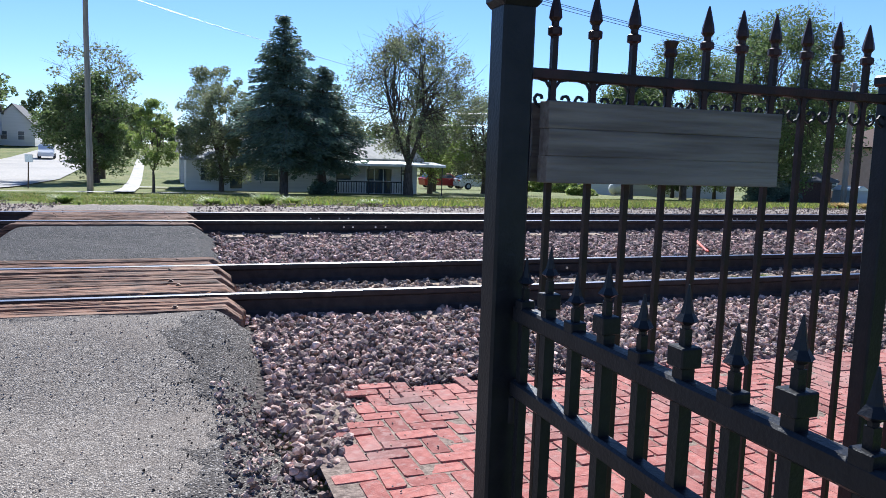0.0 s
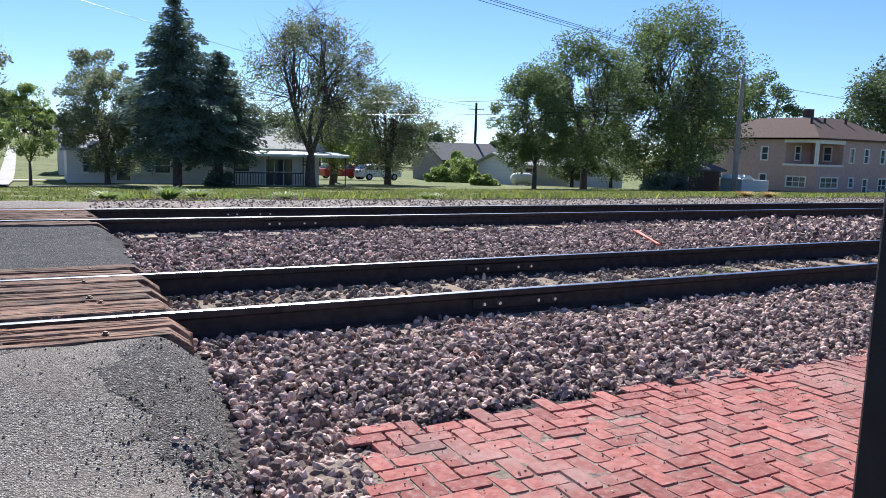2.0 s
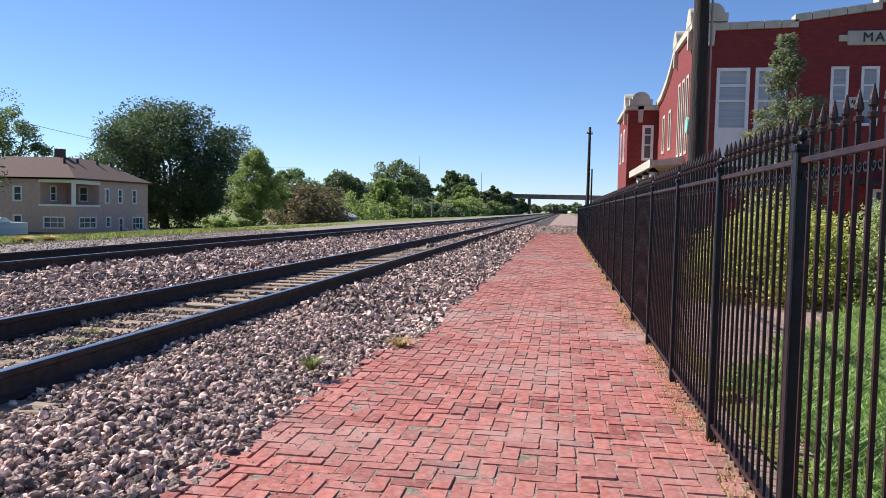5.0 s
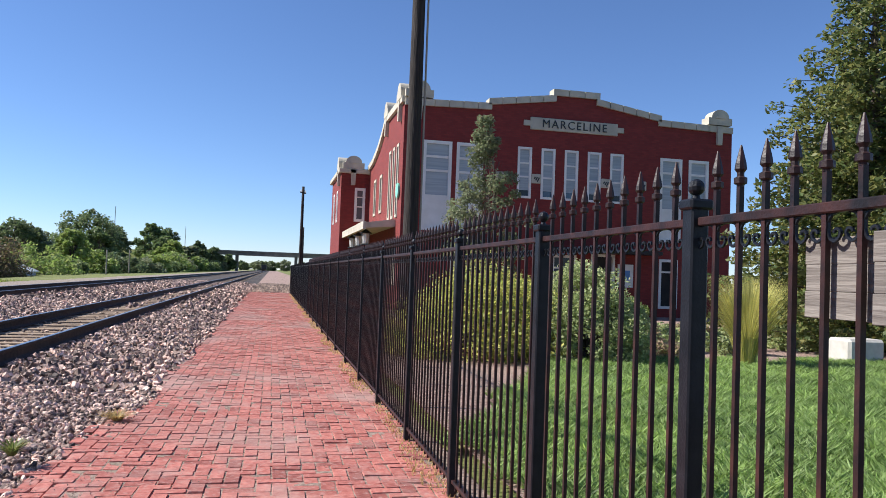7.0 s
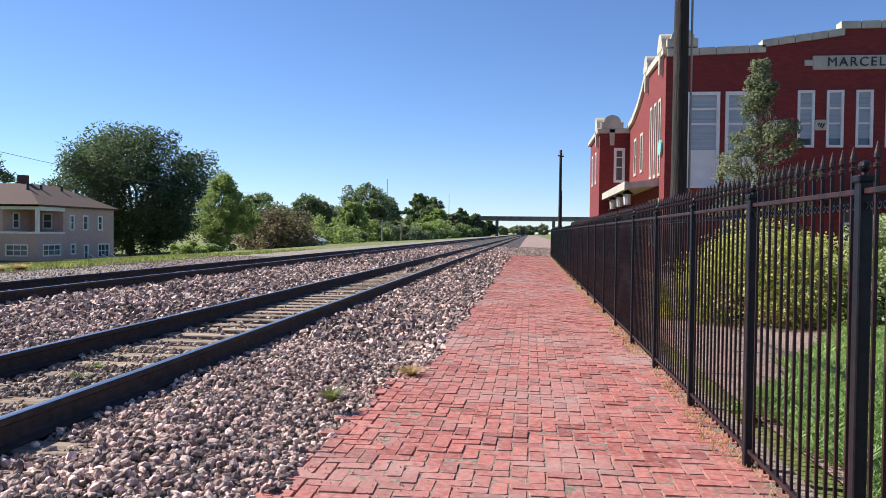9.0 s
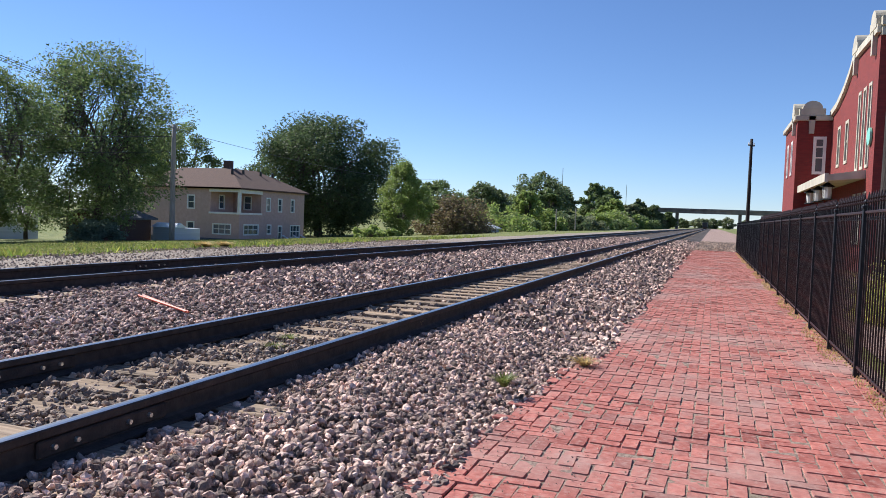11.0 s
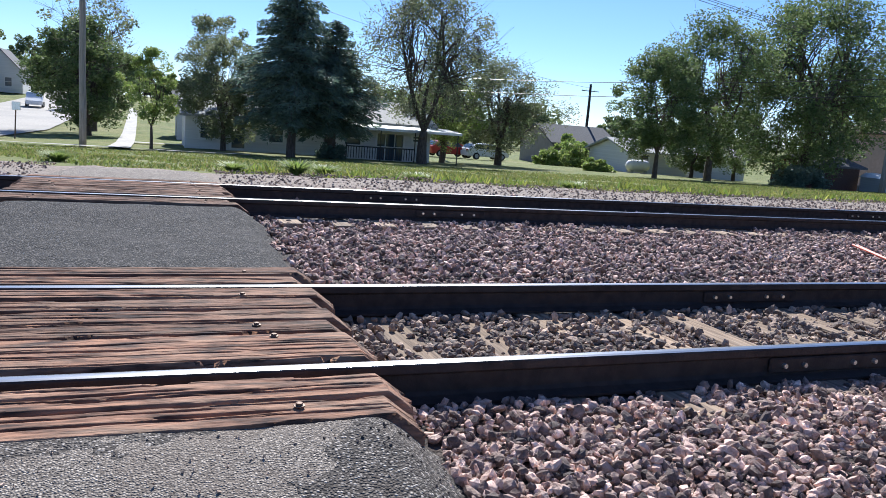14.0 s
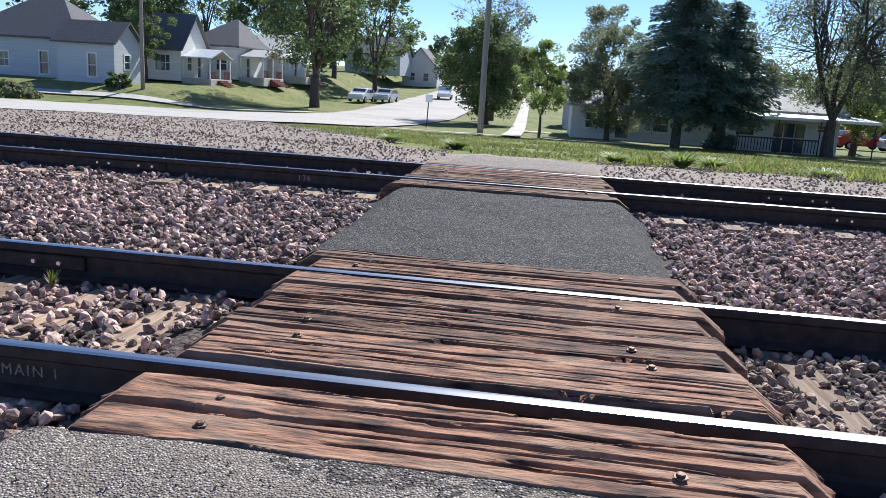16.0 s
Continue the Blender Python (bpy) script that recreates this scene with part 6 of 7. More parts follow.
part("foundation", bm, M["grey_roof"], th, "dark grey foundation")
bm = bmesh.new()
wall(bm, "y", 3.2, 1, 0.2, 3.7, 2.6, 4.9, [(1.3, 2.1, 3.05, 4.35)], 0.15)
wall(bm, "x", 3.5, 1, 0.2, 3.2, 2.6, 4.9, [(1.1, 1.95, 3.05, 4.35)], 0.15)
box(bm, 0.2, 3.65, 0.2, 3.35, 2.6, 2.72), box(bm, 0.2, 3.65, 0.2, 3.35, 4.86, 4.93)
part("balcony_recess", bm, M["tan"], th, "shaded recessed corner balcony")
window(th, "y", 3.2, 1, 1.3, 2.1, 3.05, 4.35, (3.7,), (), 0.07, None, None, 0.05)
window(th, "x", 3.5, 1, 1.1, 1.95, 3.05, 4.35, (3.7,), (), 0.07, None, None, 0.05)
bm = bmesh.new()
bevelled(bm, -0.07, 3.65, -0.07, -0.003, 2.58, 2.76, 0.01), bevelled(bm, -0.07, -0.003, -0.003, 3.35, 2.58, 2.76, 0.01)
bevelled(bm, -0.05, 0.22, -0.05, 0.22, 2.76, 4.62, 0.02), bevelled(bm, -0.05, 3.65, -0.05, -0.003, 4.55, 4.9, 0.01), bevelled(bm, -0.05, -0.003, -0.003, 3.35, 4.62, 4.9, 0.01)
part("balcony_trim", bm, M["white_paint"], th, "white balcony band and corner post")
for rx in (1.2, 3.0, 6.0, 8.2):
    bm = bmesh.new()
    tube(bm, (rx + 1.2, 2.6, 6.3), (rx + 1.2, 2.6, 6.95), 0.14, 0.12, 6)
    part("roof_vent", bm, M["black"], th, "small dark roof vent")
for u in (7.4, 9.4, 10.9):
    bm = bmesh.new()
    box(bm, 0, 0.25, -1.1, 0.0, 0, 0.08, pose(u, 0, 0.55, 28))
    part("cellar_door", bm, M["white_paint"], th, "sloping pale board leaning on the house")
shed = thing("garden_shed", 46.2, 34.5, float(land(47, 34.5)) - 0.1, "small grey-blue metal shed with a low roof", "shed")
bm = bmesh.new()
bevelled(bm, 0, 1.2, 0, 2.0, 0, 1.15, 0.02), bevelled(bm, 1.25, 3.1, 0.1, 2.0, 0, 1.05, 0.02)
part("body", bm, M["blue_siding"], shed)
bm = bmesh.new()
prism(bm, [(-0.1, 1.12), (1.3, 1.12), (0.6, 1.45)], "y", -0.1, 2.1)
part("roof", bm, M["metal_roof"], shed)
house(42.0, 37.0, 0, 4.6, 3.5, 1.75, 0.5, "low dark brown outbuilding beside the tan house", M["brown_roof"], M["grey_roof"], [("f", 0.5, 0.6, 0.8, 0.8)], 2)
# white single-storey house with flat awning, behind the spruces
wh = house(10.0, 42.0, 0, 5.9, 8.0, 2.35, 1.25, "white single-storey house with low grey roof and long flat awning", M["siding"], M["pale_roof"],
           [("f", 0.4, 0.9, 1.1, 0.9), ("f", 2.4, 0.05, 1.8, 1.75), ("f", 4.7, 1.3, 0.8, 0.45)], 3)
bm = bmesh.new()
prism(bm, [(-2.6, 1.95), (0.0, 2.15), (0.0, 2.27), (-2.6, 2.1)], "x", -0.3, 7.0)
part("awning", bm, M["metal_roof"], wh, "thin flat white porch awning")
for u in (0.0, 2.0, 4.1, 6.8):
    bm = bmesh.new()
    tube(bm, (u, -2.45, 0), (u, -2.45, 2.0), 0.035)
    part("porch_post", bm, M["black"], wh)
bm = bmesh.new()
for u in np.arange(0.1, 4.0, 0.16):
    box(bm, u, u + 0.04, -2.42, -2.38, 0.3, 0.95)
box(bm, 0, 4.1, -2.43, -2.37, 0.93, 1.0)
part("porch_railing", bm, M["black"], wh)
house(1.4, 44.5, 0, 8.3, 7.0, 2.1, 1.1, "long white single-storey house wing half hidden by trees", M["siding"], M["pale_roof"],
      [("f", 0.8, 0.7, 0.9, 1.0), ("f", 2.6, 0.2, 0.9, 1.8), ("f", 4.8, 0.7, 1.0, 1.0)], 4)
house(1.2, 58.0, 0, 7.0, 7.0, 2.4, 1.4, "grey house with a dark roof behind the lawn", M["blue_siding"], M["grey_roof"], [("f", 1.0, 0.8, 0.9, 1.1), ("f", 4.0, 0.8, 0.9, 1.1)], 5)
# houses along the far street
house(-51.0, 58.5, 0, 11.0, 9.0, 3.5, 3.7, "pale blue-grey cottage with steep dark hipped roof", M["blue_siding"], M["grey_roof"], [("f", 3.2, 1.0, 1.4, 1.3), ("f", 7.4, 0.5, 0.9, 2.0)], 6, True, z=-0.6)
house(-39.3, 54.7, 0, 4.9, 3.9, 3.45, 1.5, "pale blue-grey gabled cottage wing with one window", M["blue_siding"], M["grey_roof"], [("f", 2.6, 0.6, 0.8, 1.9), ("r", 1.4, 1.3, 1.0, 1.2)], 7, False, z=-0.6)
house(-38.0, 63.2, 0, 4.9, 5.4, 3.0, 2.9, "white gabled cottage with dark blue-grey roof", M["siding"], M["grey_roof"], [("f", 2.4, 0.8, 1.5, 1.5), ("r", 3.2, 0.3, 0.9, 2.0), ("r", 1.2, 0.9, 1.0, 1.4)], 8, False, z=0.0)
house(-36.2, 70.2, 0, 5.4, 8.0, 3.1, 2.9, "cottage with steep grey hipped roof", M["siding"], M["grey_roof"], [("f", 3.2, 0.8, 1.2, 1.4), ("r", 2.4, 0.2, 0.9, 2.0)], 9, True, z=0.35)
house(-35.5, 79.0, 0, 6.0, 9.0, 3.0, 1.7, "cream bungalow with a pale roof", M["siding"], M["pale_roof"], [("f", 3.2, 0.8, 1.2, 1.4), ("r", 4.4, 0.2, 0.9, 2.0)], 10, False, z=0.7)


def side_porch(x, y, z, w, d, h, label, roof):
    e = thing("porch", x, y, z, label, "porch")
    bm = bmesh.new()
    prism(bm, [(-0.2, h), (d / 2, h + 0.75), (d + 0.2, h), (d + 0.2, h + 0.1), (d / 2, h + 0.87), (-0.2, h + 0.1)], "x", 0.02, w + 0.25)
    part("roof", bm, roof, e)
    for u, v in ((w, 0), (w, d), (w, d / 2), (0.1, 0)):
        bm = bmesh.new()
        bevelled(bm, u - 0.06, u + 0.06, v - 0.06, v + 0.06, 0, h + 0.05, 0.01)
        part("post", bm, M["white_paint"], e)
    bm = bmesh.new()
    bevelled(bm, 0.02, w + 0.15, -0.1, d + 0.1, -0.5, 0.3, 0.02)
    part("floor", bm, M["concrete"], e)
    bm = bmesh.new()
    for k in range(4):
        box(bm, w + 0.15 + 0.28 * k, w + 0.43 + 0.28 * k, d * 0.3, d * 0.7, -0.5, 0.2 - 0.17 * k)
    part("stair", bm, M["red_paint"], e, "red porch steps")
    bm = bmesh.new()
    for k in np.arange(0.1, d, 0.2):
        if not d * 0.3 < k < d * 0.7:
            box(bm, w - 0.02, w + 0.02, k, k + 0.04, 0.3, 1.0)
    box(bm, w - 0.03, w + 0.03, 0, d * 0.3, 0.98, 1.05), box(bm, w - 0.03, w + 0.03, d * 0.7, d, 0.98, 1.05)
    part("railing", bm, M["red_paint"], e)
    return e


side_porch(-33.08, 63.4, 0.0, 2.6, 4.4, 2.1, "covered front porch with ribbed pale metal roof", M["metal_roof"])
side_porch(-30.78, 70.8, 0.35, 2.4, 5.5, 2.2, "covered front porch with grey roof and furniture", M["pale_roof"])
side_porch(-29.48, 80.0, 0.7, 2.4, 5.5, 2.2, "covered front porch with pale metal roof", M["metal_roof"])
for sx, sy, top, r, sd in ((-33.4, 53.6, 1.1, 1.0, 201), (-43.0, 47.5, 0.1, 2.4, 202), (-37.5, 47.0, -0.1, 2.0, 203), (-48.0, 47.0, 0.5, 2.6, 204)):
    shrub(sx, sy, top, r, "round green garden shrub before the cottage", M["leaf_grey"] if sd > 201 else M["leaf"], sd, clumps=40, per=80, leaf=0.13)
tree(-35.2, 60.9, 7.2, 2.3, "leafy tree between two cottages", M["leaf"], 205, 0.25, 60, 80, 0.16, trunk=0.16)
house(-33.0, 118.0, 0, 9.0, 10.0, 3.2, 2.8, "distant grey-blue house on the rise", M["blue_siding"], M["grey_roof"], [("f", 1.2, 0.9, 1.2, 1.4), ("f", 5.4, 0.9, 1.2, 1.4)], 11, False)
house(-25.5, 128.0, 0, 6.0, 9.0, 3.2, 3.2, "distant white gabled house on the rise", M["siding"], M["grey_roof"], [("f", 1.2, 0.9, 1.0, 1.4), ("f", 3.6, 0.9, 1.0, 1.4)], 12, None)
house(36.0, 50.0, 0, 6.0, 6.0, 1.8, 0.9, "low white garage on the far lawn", M["siding"], M["pale_roof"], [("f", 1.2, 0.8, 0.9, 0.8)], 13)
house(44.0, 52.0, 0, 6.0, 6.0, 2.0, 0.9, "low white outbuilding with a pale roof", M["siding"], M["pale_roof"], [], 14)
house(35.5, 62.0, 0, 7.2, 7.0, 2.3, 1.6, "old grey barn with a dark sagging roof", M["pole_wood"], M["grey_roof"], [], 15)
house(111.0, 28.6, 0, 3.8, 3.6, 0.75, 0.75, "low shed with a bright blue-white metal roof", M["blue_siding"], M["metal_roof"], [], 16)


for sx, sy, top, r, sd in ((37.0, 60.0, 0.6, 1.6, 211), (40.5, 60.5, -0.2, 1.5, 212), (36.2, 61.0, 1.4, 1.2, 213), (33.0, 58.0, -0.6, 1.2, 214), (30.0, 45.0, -0.9, 0.9, 215), (34.4, 57.0, 0.5, 1.7, 216), (38.9, 58.0, 0.2, 1.6, 217), (42.8, 60.0, 0.4, 1.6, 218)):
    shrub(sx, sy, top + 0.5, r * 1.3, "climbing green vines and shrubs before the old barn", M["leaf_bright"], sd, clumps=40, per=70, leaf=0.14)
tank = thing("propane_tank", 34.6, 46.5, gz0(34.6, 46.5), "white rounded propane tank on the lawn", "tank")
bm = bmesh.new()
lathe(bm, [(0.05, -1.0), (0.3, -0.92), (0.42, -0.75), (0.45, -0.5), (0.45, 0.5), (0.42, 0.75), (0.3, 0.92), (0.05, 1.0)], seg=14)
bm.transform(pose(0, 0, 0.6, 0, 90, 0))
part("vessel", bm, M["white_paint"], tank, smooth=True)
for u in (-0.6, 0.6):
    bm = bmesh.new()
    box(bm, u - 0.08, u + 0.08, -0.3, 0.3, -0.1, 0.25)
    part("foot", bm, M["concrete"], tank)
poster = thing("poster", DX - 0.03, -17.4, 0.9, "white poster with a blue shape on the depot wall", "poster")
bm = bmesh.new()
bevelled(bm, -0.012, 0.012, -0.35, 0.35, 0, 0.95, 0.004)
part("sheet", bm, M["white_paint"], poster)
bm = bmesh.new()
bevelled(bm, -0.018, -0.013, -0.2, 0.2, 0.3, 0.7, 0.002)
part("emblem", bm, M["blue_paint"], poster)


# ---------- poles and wires ----------
def utility_pole(x, y, z, top, r, label, material, arm=0.0, armz=None, armdir=(1, 0), name="utility_pole"):
    e = thing(name, x, y, z, label, "utility pole")
    bm = bmesh.new()
    lathe(bm, [(r * (1 - 0.05 * i), -0.2 + (top - z + 0.2) * i / 6) for i in range(7)], seg=12)
    for v in bm.verts:
        v.co.x += 0.012 * math.sin(v.co.z * 1.3)
    part("pole", bm, material, e, smooth=True)
    if arm:
        bm = bmesh.new()
        d = Vector((*armdir, 0)).normalized() * arm
        c = Vector((0, 0, (armz or top - 0.4) - z))
        tube(bm, c - d, c + d, 0.05, seg=4)
        ar = part("crossarm", bm, material, e)
        for s in (-0.9, -0.5, 0.5, 0.9):
            bm = bmesh.new()
            p = c + d * s
            tube(bm, p + Vector((0, 0, 0.04)), p + Vector((0, 0, 0.18)), 0.03, 0.02, 6)
            part("insulator", bm, M["white_paint"], ar)
    return e


def wire(p, q, sag, r=0.012, label="thin black overhead wire", name="overhead_wire"):
    c = bpy.data.curves.new(name, "CURVE")
    c.dimensions, c.bevel_depth, c.bevel_resolution = "3D", r, 0
    sp = c.splines.new("POLY")
    sp.points.add(20)
    p, q = Vector(p), Vector(q)
    for i in range(21):
        u = i / 20
        v = p.lerp(q, u) + Vector((0, 0, -sag * 4 * u * (1 - u)))
        sp.points[i].co = (*v, 1)
    tmp2 = bpy.data.objects.new("tmp", c)
    scene.collection.objects.link(tmp2)
    bpy.context.view_layer.update()
    me2 = bpy.data.meshes.new_from_object(tmp2.evaluated_get(bpy.context.evaluated_depsgraph_get()))
    bpy.data.objects.remove(tmp2)
    return tagged(link_mesh(name, me2, M["black"]), label, "wire")


def gz(x, y):
    return float(land(x, y)) - 0.05


utility_pole(-3.35, 36.0, gz(-3.35, 36), 10.5, 0.16, "tall bare grey wooden utility pole on the lawn", M["pole_wood"])
utility_pole(36.8, 27.0, gz(36.8, 27), 5.9, 0.17, "leaning grey wooden utility pole by the railway", M["pole_wood"], 0.9, 5.7, (1, 0.3))
utility_pole(41.4, 66.0, gz(41.4, 66), 6.1, 0.17, "dark wooden utility pole with a crossarm", M["dark_pole"], 1.0, 5.4)
utility_pole(-31.2, 53.2, gz(-31.2, 53.2), 9.0, 0.16, "grey wooden utility pole at the street corner", M["pole_wood"])
utility_pole(16.0, -6.0, -0.35, 11.0, 0.17, "thick dark tarred wooden utility pole behind the fence", M["dark_pole"])
utility_pole(50.4, -5.0, -0.4, 6.6, 0.12, "dark wooden lamp pole beyond the platform", M["dark_pole"], 0.35, 6.2, (1, -0.6))
utility_pole(78.0, -6.2, -0.5, 5.5, 0.11, "slim dark pole farther along the railway", M["dark_pole"])
conduit = thing("conduit", 15.98, -6.20, -0.35, "grey metal conduit running up the dark pole", "conduit")
bm = bmesh.new()
tube(bm, (0, 0, 0), (0, 0, 11.0), 0.022)
part("pipe", bm, M["pole_wood"], conduit)
for i, (dx, dz) in enumerate(((-0.8, 0), (0.0, 0.15), (0.8, 0.0))):
    wire((-20 + dx, 24, 13.4 + dz), (36.8 + dx * 0.5, 27, 5.95 + dz), 0.5, 0.013)
wire((-4, 40, 9.8), (41.4, 66, 5.7), 0.9, 0.014)
for i, dz in enumerate((0.0, -0.9)):
    wire((36.8, 27, 5.2 + dz), (10, 47, 3.9 + dz * 0.8), 0.5, 0.017)
wire((36.8, 27, 5.6), (120, 40, 7.5), 1.0, 0.014)
for px, py, h in ((127, 22, 3.2), (152, 23, 3.8), (205, 24, 4.0)):
    utility_pole(px, py, gz(px, py), h, 0.12, "short grey wooden post by the railway", M["pole_wood"])
for px, py, h in ((330, 60, 26), (420, 42, 24)):
    mast = thing("radio_mast", px, py, -1.5, "thin grey lattice radio mast far away", "mast")
    bm = bmesh.new()
    tube(bm, (0, 0, 0), (0, 0, h), 0.28, 0.12, 4)
    part("mast", bm, M["pole_wood"], mast)

# street furniture
sp = thing("street_sign", -7.4, 44.0, gz(-7.4, 44), "thin street sign post with a small grey sign", "street sign")
bm = bmesh.new()
tube(bm, (0, 0, 0), (0.08, 0, 2.0), 0.035)
part("post", bm, M["rust"], sp)
bm = bmesh.new()
bevelled(bm, -0.12, 0.30, -0.06, -0.03, 1.55, 2.0, 0.01)
part("sign", bm, M["bright_steel"], sp, "back of a small metal sign")
hy = thing("fire_hydrant", -32.7, 52.4, gz(-32.7, 52.4), "dark fire hydrant on the verge", "hydrant")
bm = bmesh.new()
lathe(bm, [(0.17, 0), (0.17, 0.06), (0.12, 0.07), (0.12, 0.55), (0.16, 0.57), (0.16, 0.62), (0.11, 0.66), (0.05, 0.76), (0.04, 0.82)], seg=10)
tube(bm, (-0.2, 0, 0.42), (0.2, 0, 0.42), 0.06)
part("body", bm, M["black"], hy)


def car(x, y, rz, label, paint, van=False):
    e = thing("car", x, y, gz(x, y) + 0.08, label, "car", rz)
    bm = bmesh.new()
    side = [(-2.1, 0.28), (2.15, 0.28), (2.2, 0.6), (2.1, 0.82), (1.2, 0.95), (0.55, 1.42), (-1.2, 1.46), (-1.95, 1.0), (-2.15, 0.9)]
    if van:
        side = [(-2.2, 0.28), (2.2, 0.28), (2.25, 0.7), (1.5, 1.05), (0.85, 1.66), (-2.1, 1.72), (-2.25, 0.9)]
    prism(bm, side, "y", -0.85, 0.85)
    bmesh.ops.bevel(bm, geom=bm.edges[:], offset=0.07, segments=2, affect="EDGES")
    part("body", bm, paint, e, smooth=False)
    bm = bmesh.new()
    glass = [(1.0, 0.98), (0.52, 1.34), (-1.15, 1.38), (-1.7, 0.98)] if not van else [(1.3, 1.08), (0.8, 1.55), (-1.95, 1.6), (-2.0, 1.08)]
    prism(bm, glass, "y", -0.858, 0.858)
    part("side_window", bm, M["pane"], e, "dark side windows")
    for s, cx in ((1, 0.95 if not van else 1.2), (-1, -1.75 if not van else -2.23)):
        bm = bmesh.new()
        box(bm, -0.02, 0.02, -0.68, 0.68, -0.25, 0.25, pose(cx if s < 0 else cx - 0.13, 0, 1.22, 0, -50 * s if not van or s > 0 else 0))
        part("windscreen", bm, M["pane"], e)
    for wx in (-1.3, 1.35):
        for wy in (-0.82, 0.82):
            bm = bmesh.new()
            tube(bm, (wx, wy - 0.1, 0.31), (wx, wy + 0.1, 0.31), 0.32, seg=16)
            w = part("wheel", bm, M["tyre"], e, "black tyre")
            bm = bmesh.new()
            tube(bm, (wx, wy - 0.11, 0.31), (wx, wy + 0.11, 0.31), 0.19, seg=12)
            part("rim", bm, M["car_silver"], w)
    for wy in (-0.6, 0.6):
        bm = bmesh.new()
        bevelled(bm, 2.14, 2.2, wy - 0.16, wy + 0.16, 0.62, 0.76, 0.02)
        part("headlight", bm, M["bright_steel"], e)
        bm = bmesh.new()
        bevelled(bm, -2.2, -2.12, wy - 0.14, wy + 0.14, 0.75, 0.92, 0.02)
        part("tail_light", bm, M["car_red"], e)
    return e


car(25.2, 63.0, 5, "red car parked on the grass beside a house", M["car_red"])
car(28.2, 61.5, 5, "white sedan parked under the trees", M["car_white"])
car(-20.3, 79.0, -95, "white hatchback parked along the street", M["car_white"])
car(-18.0, 81.0, -95, "silver car parked along the street", M["car_silver"])
car(-13.5, 96.0, -85, "white pickup-sized car on the street", M["car_white"], True)
car(-11.5, 135.0, 90, "dark car far up the street", M["car_dark"])

# bridge over the tracks, far away
br = thing("road_bridge", 350, 0, 0, "long flat concrete road bridge over the tracks", "bridge")
bm = bmesh.new()
box(bm, -4, 4, -30, 45, 6.9, 8.2), box(bm, -4.3, -3.9, -30, 45, 8.2, 8.9)
part("deck", bm, M["bridge_concrete"], br)
for y in (-14, 12, 30):
    bm = bmesh.new()
    box(bm, -3, 3, y - 0.6, y + 0.6, -1.5, 6.9)
    part("pier", bm, M["bridge_concrete"], br)
bank = thing("embankment", 350, 70, -2.5, "grassy road embankment of the far bridge", "embankment")
bm = bmesh.new()
prism(bm, [(-18, 0), (18, 0), (5, 10), (-5, 10)], "y", -26, 200)
part("slope", bm, M["grass"], bank)
loco = thing("railway_wagon", 420, 0.75, 0.05, "dark railway wagon far down the track", "railway wagon")
bm = bmesh.new()
bevelled(bm, 0, 14, -1.4, 1.4, 0.9, 3.4, 0.2)
part("body", bm, M["black"], loco)
bm = bmesh.new()
for wx in (2, 12):
    box(bm, wx - 1, wx + 1, -0.9, 0.9, -0.05, 0.9)
part("bogie", bm, M["rust"], loco)

# things lying about
rod = thing("orange_marker", 7.93, 3.25, float(bed(7.93, 3.25)) + 0.03, "two thin orange-red plastic rods lying on the ballast", "marker rod")
for k in (0, 1):
    bm = bmesh.new()
    tube(bm, (0.42, 0.80 - 0.09 * k, 0.03), (-0.45, -0.68 + 0.03 * k, 0.02), 0.014, seg=6)
    part("rod", bm, M["orange"], rod)
ys = thing("garden_sign", 19.5, -17.6, -0.3, "white garden sign with unreadable dark lettering", "sign")
bm = bmesh.new()
bevelled(bm, -0.03, 0.03, -0.75, 0.75, 1.35, 1.75, 0.01)
pnl = part("panel", bm, M["white_paint"], ys)
bm = bmesh.new()
for k in range(4):
    box(bm, -0.045, -0.03, -0.45 + 0.2 * k, -0.3 + 0.2 * k, 1.47, 1.62)
part("bar", bm, M["black"], pnl)
for y in (-0.6, 0.6):
    bm = bmesh.new()
    box(bm, -0.03, 0.03, y - 0.04, y + 0.04, 0, 1.36)
    part("leg", bm, M["white_paint"], ys)
st = thing("stone_block", 12.8, -14.2, -0.3, "pale stone block in the garden", "stone block")
bm = bmesh.new()
bevelled(bm, -0.3, 0.3, -0.4, 0.4, 0, 0.5, 0.05)
part("block", bm, M["concrete"], st)

# ---------- brick platform ----------
def brick_mesh(seed):
    """A worn paving brick: rounded, chipped corners and sloping arrises."""
    rng = random.Random(seed)
    c = [rng.uniform(0.003, 0.013) for _ in range(4)]
    hx, hy = 0.0985 - rng.uniform(0, 0.0025), 0.0490 - rng.uniform(0, 0.002)
    ring = [(-hx + c[0], -hy), (hx - c[1], -hy), (hx, -hy + c[1]), (hx, hy - c[2]), (hx - c[2], hy), (-hx + c[3], hy), (-hx, hy - c[3]), (-hx, -hy + c[0])]
    b2 = bmesh.new()
    top = [b2.verts.new((px * (1 - 0.0038 / hx), py * (1 - 0.0038 / hy), rng.uniform(-0.0015, 0.0005))) for px, py in ring]
    low = [b2.verts.new((px * 1.004, py * 1.004, -0.012)) for px, py in ring]
    for i in range(1, 7):
        b2.faces.new((top[0], top[i], top[i + 1]))
    for i in range(8):
        j = (i + 1) % 8
        b2.faces.new((low[i], low[j], top[j])), b2.faces.new((low[i], top[j], top[i]))
    m2 = bpy.data.meshes.new("brick")
    b2.to_mesh(m2)
    b2.free()
    m2.materials.append(M["brick"])
    return m2


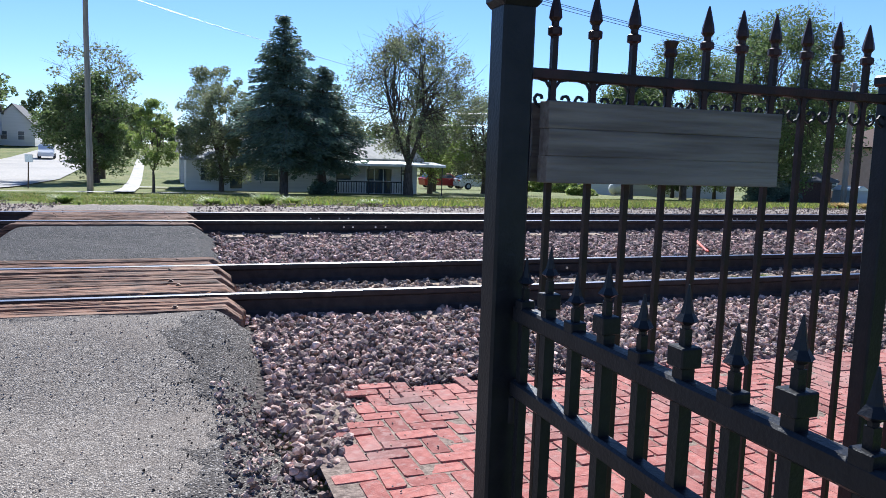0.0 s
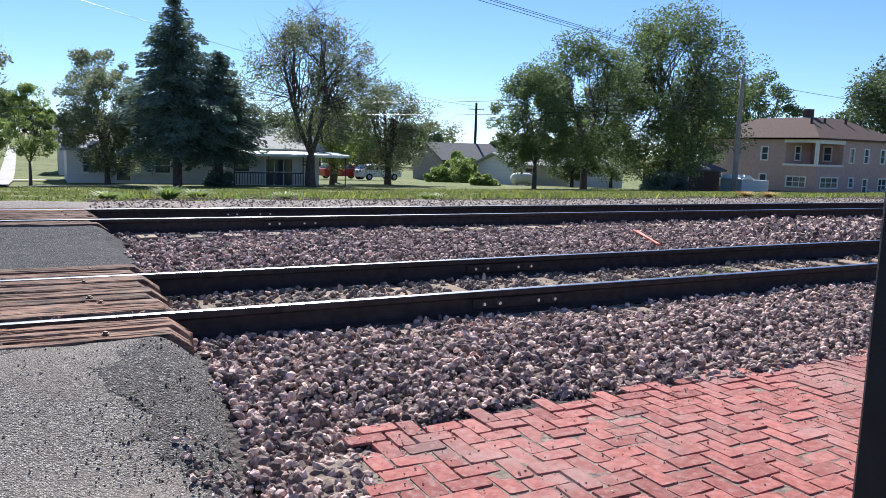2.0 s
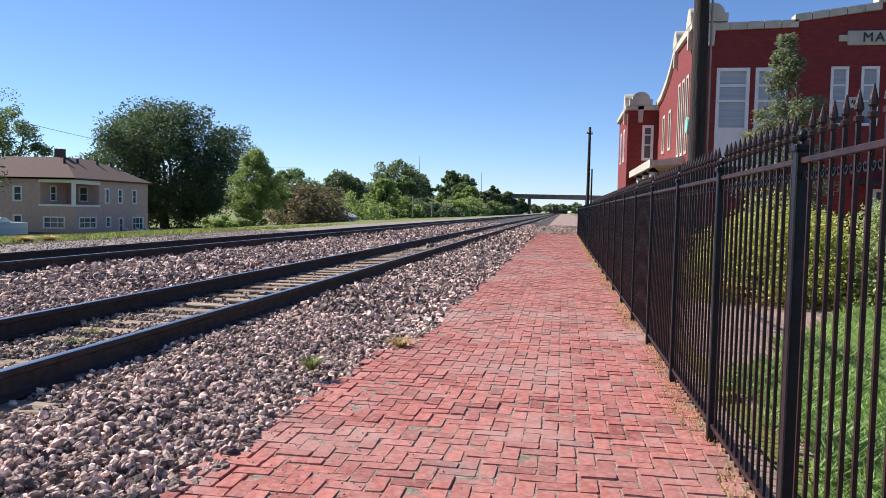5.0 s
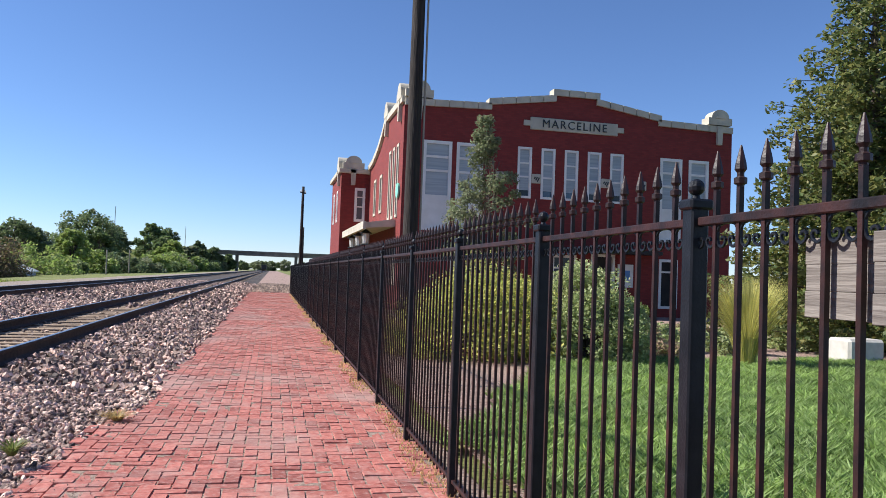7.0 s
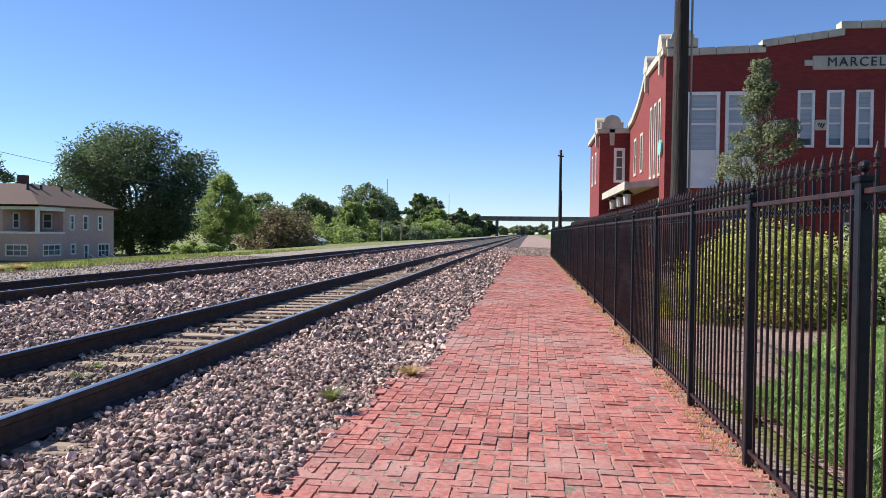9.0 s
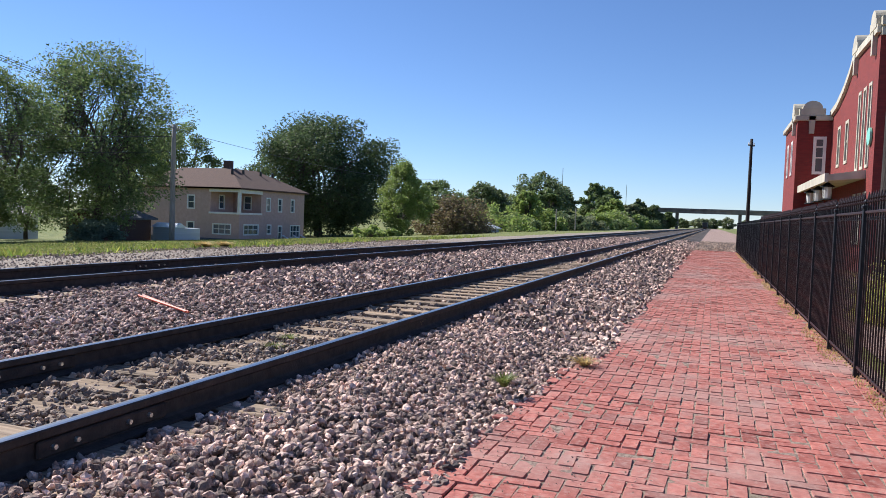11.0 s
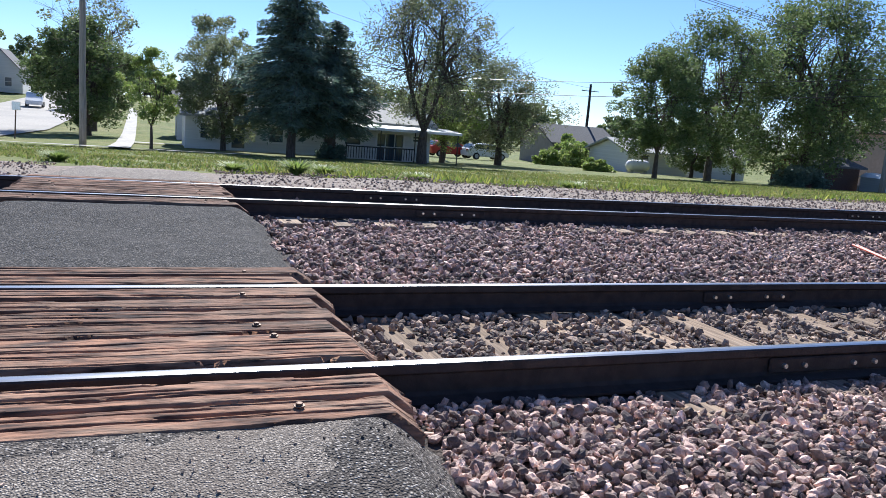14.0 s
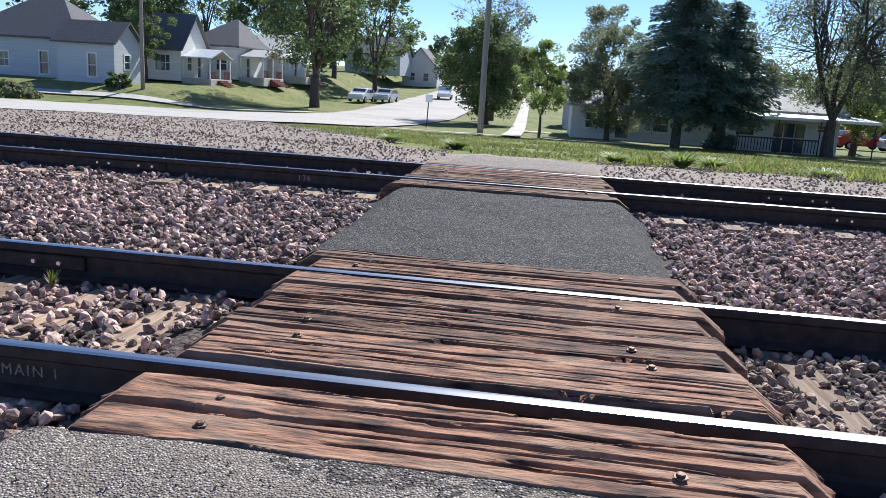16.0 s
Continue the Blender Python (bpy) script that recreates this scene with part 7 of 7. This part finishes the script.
brick_meshes = [brick_mesh(k) for k in range(6)]
sheet("platform", np.arange(1.1, 47, 0.12), np.arange(-4.6, -1.74, 0.12), lambda x, y: -0.2815 + 0.004 * wavy(x, y, 2.5) + 0.003 * wavy(x, y, 6.0, 3.0) - 0.05 * smoothstep(-1.95, -1.76, y), M["joint"], "earth and sand bedding of the brick platform", "pavement")
platform = thing("brick_platform", 0, 0, FZ, "red clay brick platform laid in herringbone, worn and uneven", "pavement", kind="structure")


def brick_limit(x, y):
    edge = -1.66 + 0.05 * math.sin(x * 1.9) - 0.30 * float(smoothstep(5.5, 9, x)) + 0.25 * float(smoothstep(20, 45, x))
    return x > 1.26 + 0.05 * math.sin(y * 5) + max(0, (y + 2.3) * 0.5) and -4.55 < y < edge


brng = random.Random(9)
spots = []
s = 0.1015
for i in range(-20, 480):
    for j in range(-50, -10):
        k = (i - j) % 4
        if k == 0:
            spots.append(((i + 1) * s, (j + 0.5) * s, 0))
        elif k == 3:
            spots.append(((i + 0.5) * s, (j + 1) * s, 90))
near_pts = []
vv, ff = [], []
shapes = [(np.array([v.co[:] for v in m2.vertices]), [tuple(p.vertices) for p in m2.polygons]) for m2 in brick_meshes]
for x, y, rot in spots:
    if not brick_limit(x, y):
        continue
    dz = 0.006 * wavy(np.array(x), np.array(y), 2.5) + brng.uniform(-0.004, 0.003) - 0.02 * (y < -4.45)
    m = pose(x + brng.uniform(-0.002, 0.002), y + brng.uniform(-0.002, 0.002), float(dz), brng.uniform(-2.0, 2.0), brng.uniform(-1.2, 1.2), rot + brng.uniform(-2.6, 2.6))
    if x < 4.2 and y > -3.75 and len(near_pts) < 300:
        ob = new("brick", brng.choice(brick_meshes))
        ob.parent = platform
        ob.matrix_basis = m
        near_pts.append(ob)
    else:
        a = np.array(m)
        b = len(vv) * 16
        bv, bf = brng.choice(shapes)
        vv.append(bv @ a[:3, :3].T + a[:3, 3])
        ff += [tuple(b + q for q in f) for f in bf]
far = arrays("bricks", np.concatenate(vv), np.array(ff), M["bricks"], platform, "red clay bricks farther along the platform")
far["kind"] = "stuff"
